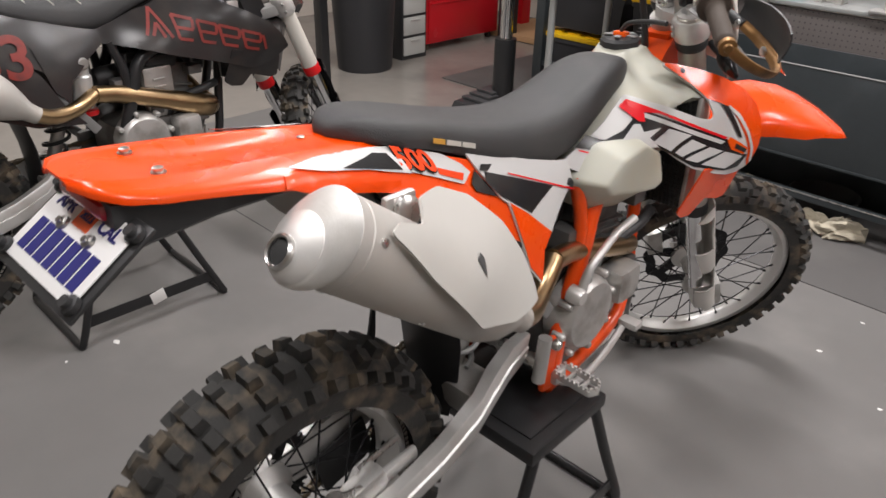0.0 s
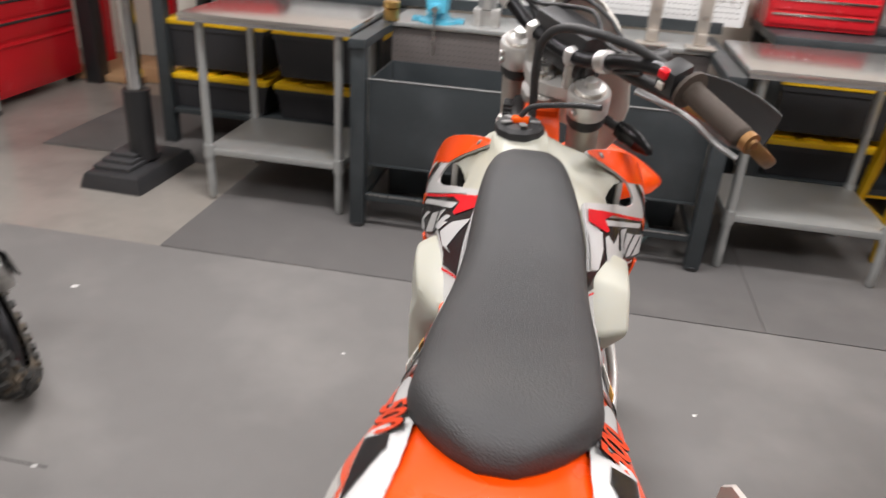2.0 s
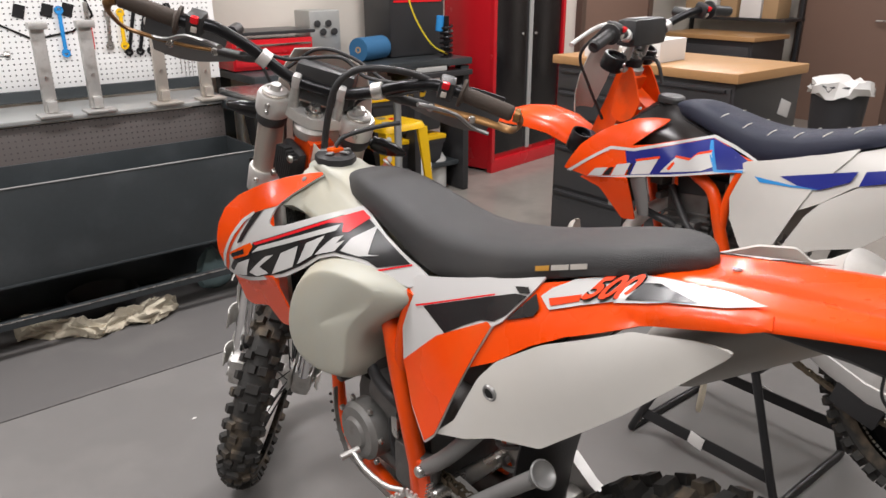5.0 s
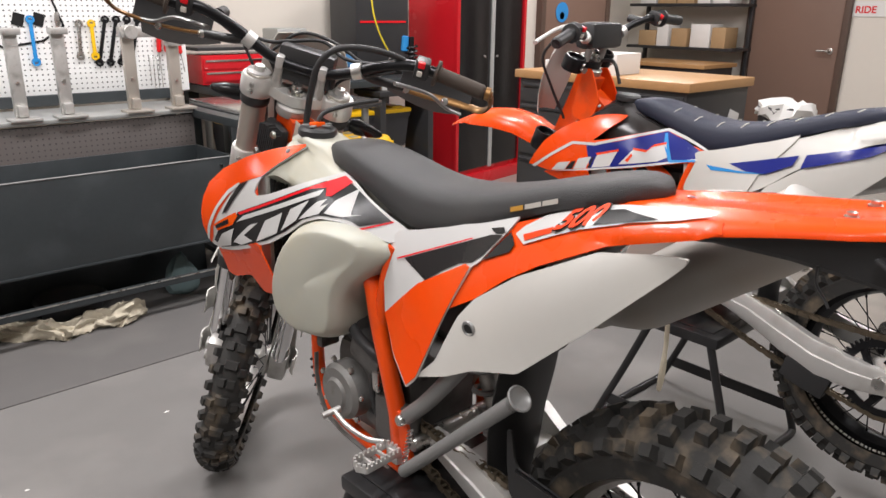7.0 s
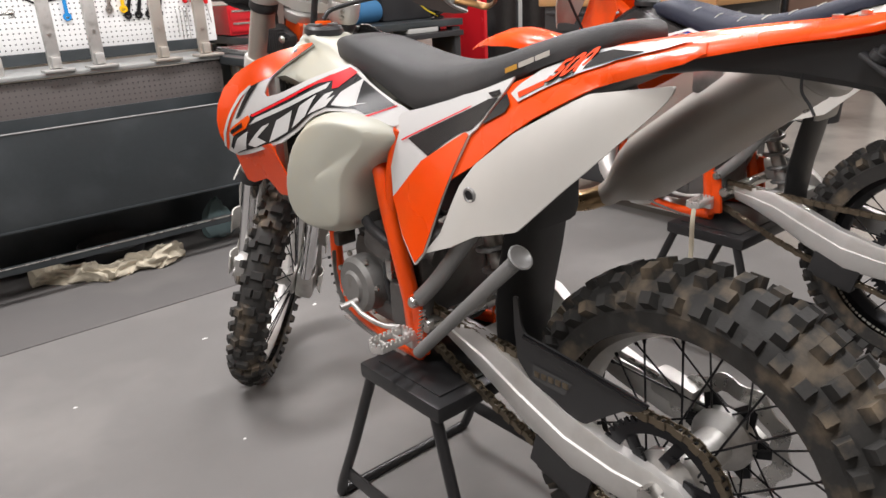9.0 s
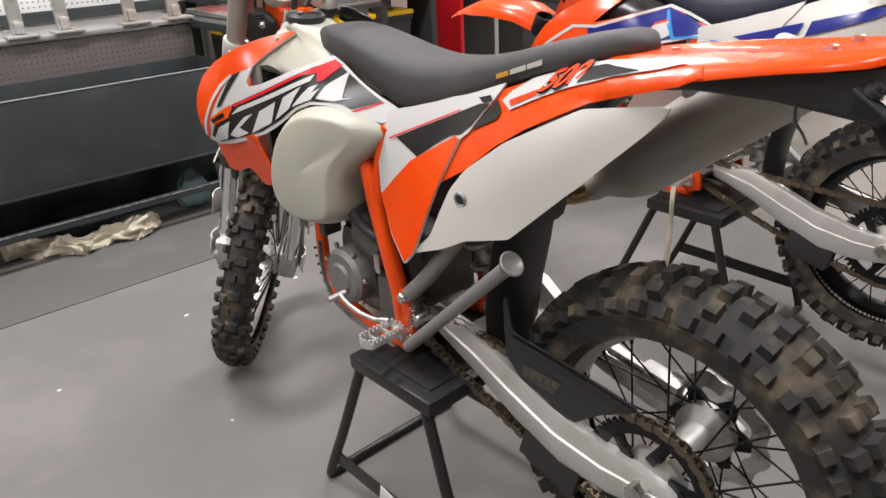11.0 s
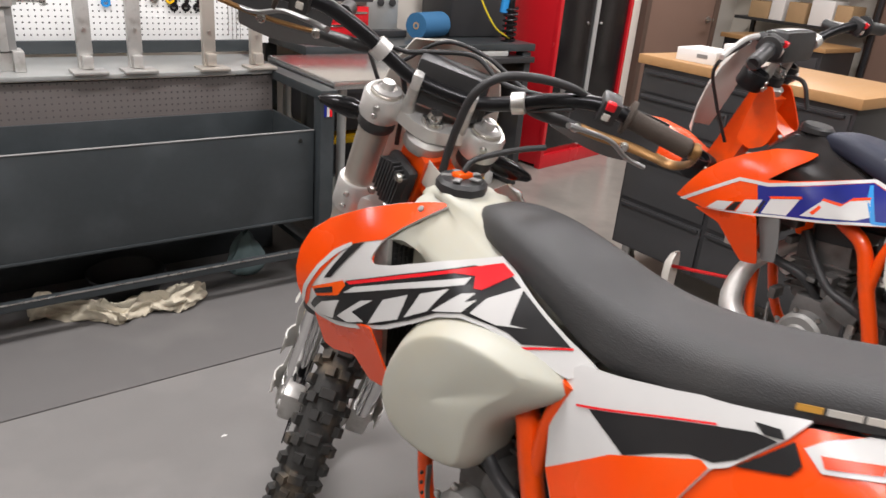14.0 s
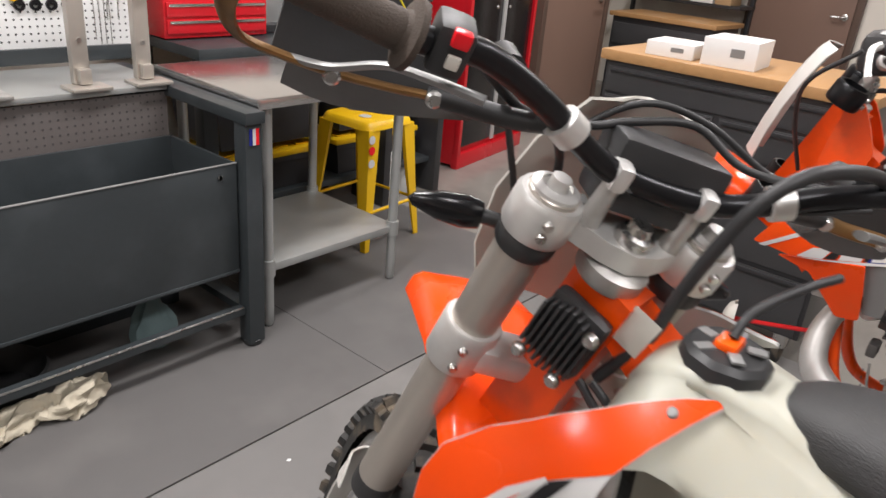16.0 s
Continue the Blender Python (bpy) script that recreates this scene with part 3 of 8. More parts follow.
def wheel(bike, m, front, style):
    R, rim_r, tw, hubw = (0.35, 0.272, 0.092, 0.07) if front else (0.338, 0.236, 0.142, 0.1)
    ry = Matrix.Rotation(math.pi / 2, 4, "Y")
    rw = 0.026 if front else 0.034
    rim = part("front_wheel" if front else "rear_wheel", lathe([(rim_r + 0.006, -rw), (rim_r + 0.006, -rw + 0.005), (rim_r - 0.006, -rw * 0.55), (rim_r - 0.015, 0), (rim_r - 0.006, rw * 0.55), (rim_r + 0.006, rw - 0.005), (rim_r + 0.006, rw), (rim_r - 0.01, rw), (rim_r - 0.022, rw * 0.4), (rim_r - 0.025, 0), (rim_r - 0.022, -rw * 0.4), (rim_r - 0.01, -rw)], 56, ry, close=True), style["rim"], bike, style["rim_label"])
    rim.matrix_basis = m
    part("tyre", tyre_mesh(R, rim_r, tw, 44, front), "rubber", rim, "black knobbly off-road tyre with dusty tread blocks", angle=25)
    hr = 0.026 if front else 0.034
    part("hub", lathe([(0.012, -hubw * 1.1), (0.02, -hubw * 1.05), (0.03, -hubw), (hr + 0.022, -hubw * 0.9), (hr + 0.022, -hubw * 0.72), (hr, -hubw * 0.5), (hr, hubw * 0.5), (hr + 0.022, hubw * 0.72), (hr + 0.022, hubw * 0.9), (0.03, hubw), (0.02, hubw * 1.05), (0.012, hubw * 1.1)], 28, ry), "alu_cast", rim)
    # spokes share one mesh
    me = None
    for i in range(36):
        side = -1 if i % 2 else 1
        a = 2 * math.pi * i / 36
        lean = 0.42 if (i // 2) % 2 else -0.42
        p0 = Vector((side * hubw * 0.8, 0, 0)) + Matrix.Rotation(a + lean * 1.2, 3, "X") @ Vector((0, 0, hr + 0.018))
        p1 = Matrix.Rotation(a, 3, "X") @ Vector((side * 0.006, 0, rim_r - 0.018))
        if me is None:
            bm = bm_new()
            add_cyl(bm, (0, 0, 0), (0, 0, 1), 0.0019, 6)
            add_cyl(bm, (0, 0, 0.93), (0, 0, 0.999), 0.0034, 6)
            ob = part("spoke", bm, [style["spoke"]], rim)
            me = ob.data
        else:
            ob = new("spoke", me)
            ob.parent = rim
        d = p1 - p0
        ob.matrix_basis = axis_m(p0, d) @ Matrix.Diagonal((1, 1, d.length, 1))
    # wave disc
    bm = bm_new()
    dr = 0.13 if front else 0.11
    dx = -hubw * 0.95 if front else hubw * 0.95
    n = 60
    vs = []
    for x in (dx - 0.0018, dx + 0.0018):
        for rr, amp in ((dr, 0.006), (dr - 0.032, 0.004)):
            vs.append([bm.verts.new((x, (rr + amp * math.sin(10 * 2 * math.pi * j / n)) * math.cos(2 * math.pi * j / n), (rr + amp * math.sin(10 * 2 * math.pi * j / n)) * math.sin(2 * math.pi * j / n))) for j in range(n)])
    for A, B_ in ((0, 1), (1, 3), (3, 2), (2, 0)):
        for j in range(n):
            k = (j + 1) % n
            bm.faces.new((vs[A][j], vs[A][k], vs[B_][k], vs[B_][j]))
    disc = part("brake_disc", bm, "steel" if not front else "bar_black", rim)
    # star-shaped carrier between hub and disc
    bm = bm_new()
    ring = []
    for j in range(6):
        a = 2 * math.pi * j / 6
        for da, rr in ((-0.13, dr - 0.03), (0.13, dr - 0.03), (0.4, hr + 0.022), (0.65, hr + 0.022)):
            ring.append((rr * math.cos(a + da), rr * math.sin(a + da)))
    lo = [bm.verts.new((dx - 0.0025, y, z)) for y, z in ring]
    hi = [bm.verts.new((dx + 0.0025, y, z)) for y, z in ring]
    for j in range(len(ring)):
        k = (j + 1) % len(ring)
        bm.faces.new((lo[j], lo[k], hi[k], hi[j]))
    for side_ in (lo, hi):
        f_ = bm.faces.new(side_)
        f_.normal_update()
        bmesh.ops.triangulate(bm, faces=[f_])
    part("disc_carrier", bm, "bar_black", rim)
    if not front:
        bm = bm_new()
        sx = -hubw * 1.0
        nt_ = 50
        rings = []
        for x in (sx - 0.003, sx + 0.003):
            o, i_ = [], []
            for j in range(nt_ * 4):
                a = 2 * math.pi * j / (nt_ * 4)
                rr = (0.118, 0.118, 0.108, 0.108)[j % 4]
                o.append(bm.verts.new((x, rr * math.cos(a), rr * math.sin(a))))
                i_.append(bm.verts.new((x, 0.088 * math.cos(a), 0.088 * math.sin(a))))
            rings += [o, i_]
        for A, B_ in ((0, 1), (1, 3), (3, 2), (2, 0)):
            for j in range(nt_ * 4):
                k = (j + 1) % (nt_ * 4)
                bm.faces.new((rings[A][j], rings[A][k], rings[B_][k], rings[B_][j]))
        for j in range(6):
            q = Matrix.Rotation(2 * math.pi * j / 6 + 0.3, 4, "X")
            add_box(bm, q @ Vector((sx, 0.006, 0.066)), (0.006, 0.02, 0.056), 0.002, (q @ Matrix.Rotation(0.25, 4, "X")))
            add_cyl(bm, q @ Vector((sx - 0.006, 0, 0.062)), q @ Vector((sx + 0.004, 0, 0.062)), 0.006, 8)
        part("sprocket", bm, "bar_black", rim, "black toothed rear sprocket")
        part("axle_nut", lathe([(0.0, -0.015), (0.016, -0.015), (0.018, 0.0), (0.018, 0.012), (0.011, 0.014), (0.0, 0.014)], 6, Matrix.Translation((-0.132, 0, 0)) @ ry @ Matrix.Rotation(math.pi, 4, "X")), "steel", rim)
    else:
        part("axle", lathe([(0.011, -0.13), (0.013, -0.125), (0.013, 0.125), (0.011, 0.13)], 14, ry), "steel", rim)
    if not front:
        # lettering band on the rim wall
        bm = bm_new()
        rnd = random.Random(3)
        a = 0.0
        while a < 2 * math.pi * 0.98:
            da = rnd.uniform(0.02, 0.05)
            for sx in (-1, 1):
                q = []
                for aa, rr in ((a, rim_r + 0.0135), (a + da, rim_r + 0.0135), (a + da, rim_r + 0.0065), (a, rim_r + 0.0065)):
                    q.append(bm.verts.new((sx * (rw + 0.0015), rr * math.cos(aa), rr * math.sin(aa))))
                bm.faces.new(q)
            a += da + 0.018
        part("rim_lettering", bm, "off_white", rim, "unreadable pale lettering band")
    return rim


# outer surfaces of the left side as x over (y, z)
SHROUD = surface([(1.08, 0.875, -0.228), (1.05, 0.95, -0.215), (1.0, 1.0, -0.195), (0.9, 1.045, -0.143), (0.867, 1.067, -0.104), (0.832, 1.081, -0.078), (0.8, 1.05, -0.106), (0.95, 0.85, -0.213), (1.0, 0.8, -0.2), (0.8, 0.92, -0.165), (0.7, 0.98, -0.135), (0.682, 1.035, -0.084), (0.6, 0.97, -0.115), (0.5, 0.95, -0.1), (0.42, 0.965, -0.095), (0.9, 0.95, -0.19)])
FLANK = surface([(0.387, 0.715, -0.162), (0.148, 0.818, -0.158), (-0.092, 1.057, -0.112), (0.258, 0.857, -0.152), (0.49, 0.948, -0.1), (0.23, 1.03, -0.09), (0.5, 0.8, -0.125), (0.31, 0.946, -0.115), (0.05, 1.055, -0.11), (0.126, 1.047, -0.1), (0.059, 1.091, -0.067), (0.0, 1.1, -0.066), (-0.06, 1.105, -0.072), (-0.12, 1.113, -0.08), (-0.09, 1.09, -0.106), (-0.16, 1.108, -0.104)])

SEAT_TAB = [  # y, half width, lower edge, top
    (0.004, 0.014, 1.106, 1.118), (0.012, 0.028, 1.104, 1.125), (0.026, 0.045, 1.101, 1.13), (0.05, 0.062, 1.095, 1.131), (0.08, 0.077, 1.086, 1.127), (0.1, 0.081, 1.08, 1.123), (0.17, 0.085, 1.057, 1.106), (0.26, 0.089, 1.023, 1.081), (0.36, 0.089, 0.986, 1.06),
    (0.45, 0.087, 0.967, 1.052), (0.52, 0.085, 0.975, 1.058), (0.59, 0.081, 1.005, 1.073), (0.66, 0.074, 1.03, 1.09), (0.72, 0.064, 1.045, 1.097), (0.77, 0.047, 1.052, 1.092), (0.8, 0.026, 1.056, 1.08)]


def seat_bm(shift=0.0):
    secs = []
    for k in range(60):
        y = 0.004 + 0.796 * k / 59
        w, zl, zt = interp(SEAT_TAB, y)
        h = zt - zl
        half = [(0.92, 0), (1.0, 0.08), (1.0, 0.35), (0.96, 0.65), (0.86, 0.86), (0.66, 0.965), (0.36, 1.0)]
        k_ = min(1, max(0, (y - 0.5) / 0.26))
        dx = shift * k_ * k_ * (3 - 2 * k_)
        ring = [(dx - w * a, y, zl + h * b) for a, b in half] + [(dx, y, zt)] + [(dx + w * a, y, zl + h * b) for a, b in reversed(half)]
        secs.append(ring)
    return loft(secs)


FENDER_TAB = [  # y, half width, top, edge, width of the flat top
    (-0.345, 0.03, 1.15, 1.145, 0.02), (-0.335, 0.06, 1.149, 1.142, 0.045), (-0.31, 0.083, 1.145, 1.134, 0.066), (-0.27, 0.093, 1.139, 1.127, 0.074), (-0.2, 0.1, 1.131, 1.116, 0.075), (-0.12, 0.106, 1.123, 1.1, 0.072), (-0.05, 0.109, 1.114, 1.084, 0.066), (0.0, 0.11, 1.107, 1.07, 0.062), (0.07, 0.11, 1.095, 1.053, 0.058)]


def rear_fender_bm():
    secs = []
    for k in range(34):
        y = -0.345 + 0.415 * k / 33
        w, zt, ze, wt = interp(FENDER_TAB, y)
        dip = 0.005 * math.sin(max(0, min(1, (y + 0.3) / 0.3)) * math.pi)
        d = zt - ze
        half = [(w, ze - 0.006), (w, ze), (w - (w - wt) * 0.2, ze + d * 0.35), (w - (w - wt) * 0.6, ze + d * 0.72), (wt, zt - 0.004), (wt * 0.88, zt), (wt * 0.7, zt), (wt * 0.62, zt - dip)]
        secs.append([(-a, y, z) for a, z in half] + [(0, y, zt - dip)] + [(a, y, z) for a, z in reversed(half)])
    return solid(loft(secs, closed=False), 0.003)


def fender_half(y, z):
    w, zt, ze, wt = interp(FENDER_TAB, min(y, 0.07))
    d = zt - ze
    return 0.0032 + float(np.interp(z, [ze, ze + d * 0.35, ze + d * 0.72, zt - 0.004], [w, w - (w - wt) * 0.2, w - (w - wt) * 0.6, wt]))


def COWL(y, z):
    """Outer surface where the side cowl runs out over the fender's slope."""
    return min(FLANK(y, z), -fender_half(y, z)) if y < 0.075 else FLANK(y, z)


FIT = [(y, 1.0665 - (y - 0.092) * 0.344 + dz) for y in (0.035, 0.065, 0.092, 0.12, 0.15) for dz in (-0.017, 0.0, 0.017)]
FIT_C = np.linalg.lstsq(np.array([(y, z, 1.0) for y, z in FIT]), np.array([COWL(y, z) for y, z in FIT]), rcond=None)[0]


def FIGURES(y, z):
    """The flat patch of the cowl that carries the figures."""
    return float(FIT_C[0] * y + FIT_C[1] * z + FIT_C[2])


def decal(bike, name, mt, poly, fx, lift, label="", sides=(-1, 1), parent=None):
    for sd in sides:
        ob = part(name, panel(poly, fx, sd, 0, lift, cell=0.006 if fx is SHROUD else 0.004 if fx is COWL else 0.01), mt, parent[sd] if parent else bike, label)


def on_surface(bm, y, z, fx, side, ang, lift):
    """Lays flat lettering (x right, y up) on a flank, reading along the side."""
    for ax in (0, 1):
        lo, hi = min(v.co[ax] for v in bm.verts), max(v.co[ax] for v in bm.verts)
        k = lo + 0.006
        while k < hi:
            no, co = Vector((0, 0, 0)), Vector((0, 0, 0))
            no[ax], co[ax] = 1, k
            bmesh.ops.bisect_plane(bm, geom=bm.verts[:] + bm.edges[:] + bm.faces[:], plane_co=co, plane_no=no)
            k += 0.006
    c, s = math.cos(ang), math.sin(ang)
    for v in bm.verts:
        a, b = v.co.x, v.co.y
        # seen from the left side the rear lies to the right
        yy = y + (-(a * c) - b * s if side < 0 else a * c - b * s)
        zz = z + (a * s * (1 if side < 0 else -1) + b * c)
        x = fx(yy, zz)
        n = Vector((-1, (fx(yy + 0.003, zz) - x) / 0.003, (fx(yy, zz + 0.003) - x) / 0.003)).normalized()
        q = Vector((x, yy, zz)) + n * lift
        v.co = Vector((-q.x if side > 0 else q.x, q.y, q.z))
    return bm


def caliper_bm(drop):
    bm = bm_new()
    m = Matrix.Translation(S3(-0.078, -0.055, -0.86 + drop)) @ Matrix.Rotation(RAKE, 4, "X")
    vs = add_box(bm, (0, 0, 0), (0.05, 0.05, 0.1), 0.014)
    vs += add_box(bm, (-0.014, 0.028, 0.01), (0.018, 0.05, 0.03), 0.006)
    add_cyl(bm, (-0.03, 0, -0.02), (-0.018, 0, -0.02), 0.016, 16)
    add_cyl(bm, (-0.03, 0, 0.022), (-0.018, 0, 0.022), 0.016, 16)
    bm.transform(m)
    return bm


def motorcycle(name, label, m, style):
    bike = thing(name, label, "motorcycle", m, group="dirt bikes on stands")
    K = style
    # the steering head's own place, the drop of the lower front end and the height of the lower clamp
    STEM[:] = K.get("stem", HEAD)
    DS, LC = K.get("drop", 0.0), K.get("lower_clamp", -0.3025)
    bf, bs = K.get("bar_shift", (0.0, 0.0))
    lean = K.get("tank_shift", 0.0)
    # --- rear wheel, swingarm, chain
    AXY, AXZ = -0.106, 0.443
    wheel(bike, Matrix.Translation((0, AXY, AXZ)), False, K)
    PV = Vector((0, 0.425, 0.548))
    for sx in (-1, 1):
        arm = []
        for y, z, hh, ww, dx in ((0.41, 0.545, 0.024, 0.024, 0.088), (0.35, 0.54, 0.032, 0.028, 0.098), (0.27, 0.525, 0.045, 0.03, 0.107), (0.18, 0.49, 0.054, 0.028, 0.112), (0.07, 0.45, 0.054, 0.026, 0.114), (-0.03, 0.437, 0.044, 0.024, 0.114), (-0.106, 0.437, 0.034, 0.02, 0.112), (-0.15, 0.437, 0.026, 0.018, 0.112), (-0.165, 0.437, 0.016, 0.014, 0.112)) if sx < 0 else ((0.41, 0.585, 0.03, 0.024, 0.088), (0.34, 0.583, 0.038, 0.028, 0.1), (0.28, 0.56, 0.042, 0.03, 0.11), (0.235, 0.524, 0.04, 0.028, 0.114), (0.14, 0.485, 0.036, 0.026, 0.116), (0.03, 0.455, 0.034, 0.024, 0.115), (-0.106, 0.443, 0.03, 0.02, 0.112), (-0.15, 0.443, 0.024, 0.018, 0.112), (-0.165, 0.443, 0.014, 0.014, 0.112)):
            c = Vector((sx * dx, y, z))
            arm.append([c + Vector((x * ww, 0.25 * z * hh, z * hh)) for x, z in ((-0.5, -1), (0.4, -1), (0.62, -0.75), (0.66, 0.1), (0.52, 0.16), (0.48, 0.85), (0.38, 1), (-0.5, 1), (-0.62, 0.6), (-0.62, -0.6))])
        arm = [[Vector((c_.x if sx > 0 else 2 * sum(v.x for v in r_) / len(r_) - c_.x, c_.y, c_.z)) for c_ in r_] for r_ in arm]
        part("swingarm", loft(arm), K.get("arm", "alu"), bike, "bare aluminium swingarm")
    part("swingarm_bridge", box((0, 0.29, 0.525), (0.19, 0.09, 0.06), 0.015), "alu_cast", bike)
    part("pivot_shaft", lathe([(0.014, -0.135), (0.017, -0.13), (0.017, 0.13), (0.014, 0.135)], 14, Matrix.Translation(PV) @ Matrix.Rotation(math.pi / 2, 4, "Y")), "steel", bike)
    # chain: loop of links round front and rear sprockets
    bm = bm_new()
    cx = -0.1
    fs = Vector((cx, 0.485, 0.545))
    rs_ = Vector((cx, AXY, AXZ))
    loop = []
    for k in range(14):
        a = math.pi * (0.5 - k / 13)
        loop.append(fs + Vector((0, 0.033 * math.cos(a), 0.033 * math.sin(a))))
    for k in range(1, 40):
        t = k / 40
        loop.append(fs.lerp(rs_, t) + Vector((0, 0, -0.033 - 0.08 * t - 0.02 * math.sin(math.pi * t))))
    for k in range(24):
        a = -math.pi * 0.5 - math.pi * k / 23
        loop.append(rs_ + Vector((0, 0.113 * math.cos(a), 0.113 * math.sin(a))))
    for k in range(1, 40):
        t = k / 40
        loop.append(rs_.lerp(fs, t) + Vector((0, 0, 0.113 - 0.08 * t - 0.008 * math.sin(math.pi * t))))
    dist, acc, last = 0.0159 * 0.96, 0.0, loop[0]
    spots = []
    for p, q in zip(loop, loop[1:] + loop[:1]):
        seg = (q - p).length
        while acc <= seg:
            spots.append((p + (q - p) * (acc / seg), (q - p).normalized()))
            acc += dist
        acc -= seg
    for i, (p, d) in enumerate(spots):
        rot = Matrix.Rotation(math.atan2(d.z, d.y), 4, "X")
        wid = 0.0165 if i % 2 else 0.0105
        for ex in (-1, 1):
            add_box(bm, p + Vector((ex * wid / 2, 0, 0)), (0.0022, 0.0165, 0.0125), 0.0, rot)
        add_box(bm, p, (wid * 0.8, 0.007, 0.008), 0.0, rot)
    tagged(part("chain", bm, "chain", bike, "brownish steel roller chain"), kind="stuff")
    if K.get("kickstand"):
        cg = part("chain_guard", panel([(0.186, 0.68), (0.178, 0.63), (0.168, 0.614), (0.1, 0.608), (0.035, 0.6), (-0.03, 0.593), (-0.086, 0.584), (-0.07, 0.568), (-0.04, 0.556), (0.0, 0.525), (0.032, 0.498), (0.062, 0.496), (0.105, 0.515), (0.15, 0.525), (0.186, 0.56), (0.194, 0.62), (0.196, 0.68)], lambda y, z: -0.117, -1, 0.005, rnd=0.006), "black", bike, "black plastic chain guard plate")
        part("guard_ridge", tube([(-0.119, 0.17, 0.612), (-0.121, 0.035, 0.599), (-0.119, -0.084, 0.583)], 0.004, 8, 4), "black_gloss", cg)
        part("guard_window", panel([(0.148, 0.566), (0.06, 0.562), (0.078, 0.533), (0.15, 0.536)], lambda y, z: -0.117, -1, 0.0, 0.0015), "hole_dark", cg, "window showing the chain")
        for k in range(5):
            part("chain_link", box((-0.1185, 0.075 + k * 0.016, 0.553 - k * 0.001), (0.004, 0.012, 0.011), 0.002), "chain", cg)
        # rear caliper behind the spokes
        cal = part("rear_caliper", box((0.082, -0.01, 0.5), (0.04, 0.085, 0.05), 0.014, Matrix.Rotation(0.2, 4, "X")), "alu_cast", bike, "cast rear brake caliper")
        part("caliper_carrier", box((0.082, 0.05, 0.495), (0.016, 0.13, 0.028), 0.008, Matrix.Rotation(0.1, 4, "X")), "alu", cal)
        part("caliper_pin", tube([(0.06, 0.0, 0.52), (0.06, 0.09, 0.535)], 0.006, 8, 1), "steel", cal)
    gd = bm_new()
    for x in (-0.118, -0.086):
        add_box(gd, (x, 0.08, 0.4), (0.008, 0.13, 0.1), 0.004, Matrix.Rotation(0.25, 4, "X"))
    add_box(gd, (-0.102, 0.085, 0.35), (0.036, 0.11, 0.014), 0.004, Matrix.Rotation(0.25, 4, "X"))
    part("chain_guide", gd, "black", bike, "black plastic chain guide")
    # mud flap and inner fender
    flap = [[(x * w - 0.022, y + 0.016 * x * x, z) for x in (-1, -0.75, -0.4, 0, 0.4, 0.75, 1)] for y, z, w in ((0.235, 0.47, 0.06), (0.245, 0.56, 0.072), (0.24, 0.64, 0.08), (0.225, 0.72, 0.083), (0.21, 0.8, 0.08), (0.17, 0.93, 0.08))]
    part("mud_flap", solid(loft(flap, closed=False), 0.004), "black", bike, "black rubber mud flap before the rear wheel")
    inner = [[(-w, y, zt), (-w * 0.98, y, zb + 0.008), (-w * 0.85, y, zb), (w * 0.85, y, zb), (w * 0.98, y, zb + 0.008), (w, y, zt)] for y, zb, zt, w in ((0.2, 0.94, 0.955, 0.085), (0.1, 1.02, 1.035, 0.084), (0.0, 1.062, 1.072, 0.082), (-0.1, 1.074, 1.092, 0.08), (-0.2, 1.074, 1.108, 0.077), (-0.28, 1.066, 1.118, 0.074), (-0.32, 1.06, 1.126, 0.07))]
    tray = part("inner_fender", loft(inner), "black", bike, "black plastic under-fender tray")
    if K.get("plate"):
        part("cable_tie", tube([(-0.078, -0.235, 1.08), (-0.082, -0.238, 1.06), (-0.08, -0.248, 1.045), (-0.083, -0.256, 1.034)], 0.003, 6, 4, flat=0.5), "black", tray)
    # --- engine
    eng = part("engine", box((0, 0.6, 0.575), (0.2, 0.26, 0.2), 0.04), "engine", bike, "dusty grey engine cases")
    bm = box((0, 0.685, 0.74), (0.135, 0.15, 0.19), 0.02, Matrix.Rotation(-0.12, 4, "X"))
    part("cylinder", bm, "engine", eng)
    for i in range(5):
        part("cooling_fin", box((0, 0.685, 0.68 + i * 0.02), (0.15, 0.165, 0.007), 0.002, Matrix.Rotation(-0.12, 4, "X")), "engine", eng)
    part("head_cover", box((0, 0.665, 0.855), (0.15, 0.13, 0.07), 0.018, Matrix.Rotation(-0.12, 4, "X")), "black", eng)
    ry = Matrix.Rotation(math.pi / 2, 4, "Y")
    part("ignition_cover", lathe([(0.0, 0.152), (0.03, 0.152), (0.036, 0.146), (0.055, 0.144), (0.064, 0.134), (0.066, 0.09)], 28, Matrix.Translation((0, 0.66, 0.57)) @ Matrix.Rotation(-math.pi / 2, 4, "Y")), "engine_light", eng, "round cast ignition cover")
    bm = lathe([(0.0, 0.158), (0.04, 0.158), (0.072, 0.153), (0.082, 0.14), (0.085, 0.09)], 32, Matrix.Translation((0, 0.555, 0.62)) @ ry)
    clutch = part("clutch_cover", bm, "alu_cast", eng, "round silver clutch cover ringed with bolts")
    for k in range(8):
        a = 2 * math.pi * k / 8 + 0.2
        part("clutch_bolt", lathe([(0.009, 0), (0.009, 0.024), (0.006, 0.028), (0.0, 0.028)], 8, axis_m((0.12, 0.555 + 0.09 * math.cos(a), 0.62 + 0.09 * math.sin(a)), (1, 0, 0))), "alu_cast", eng)
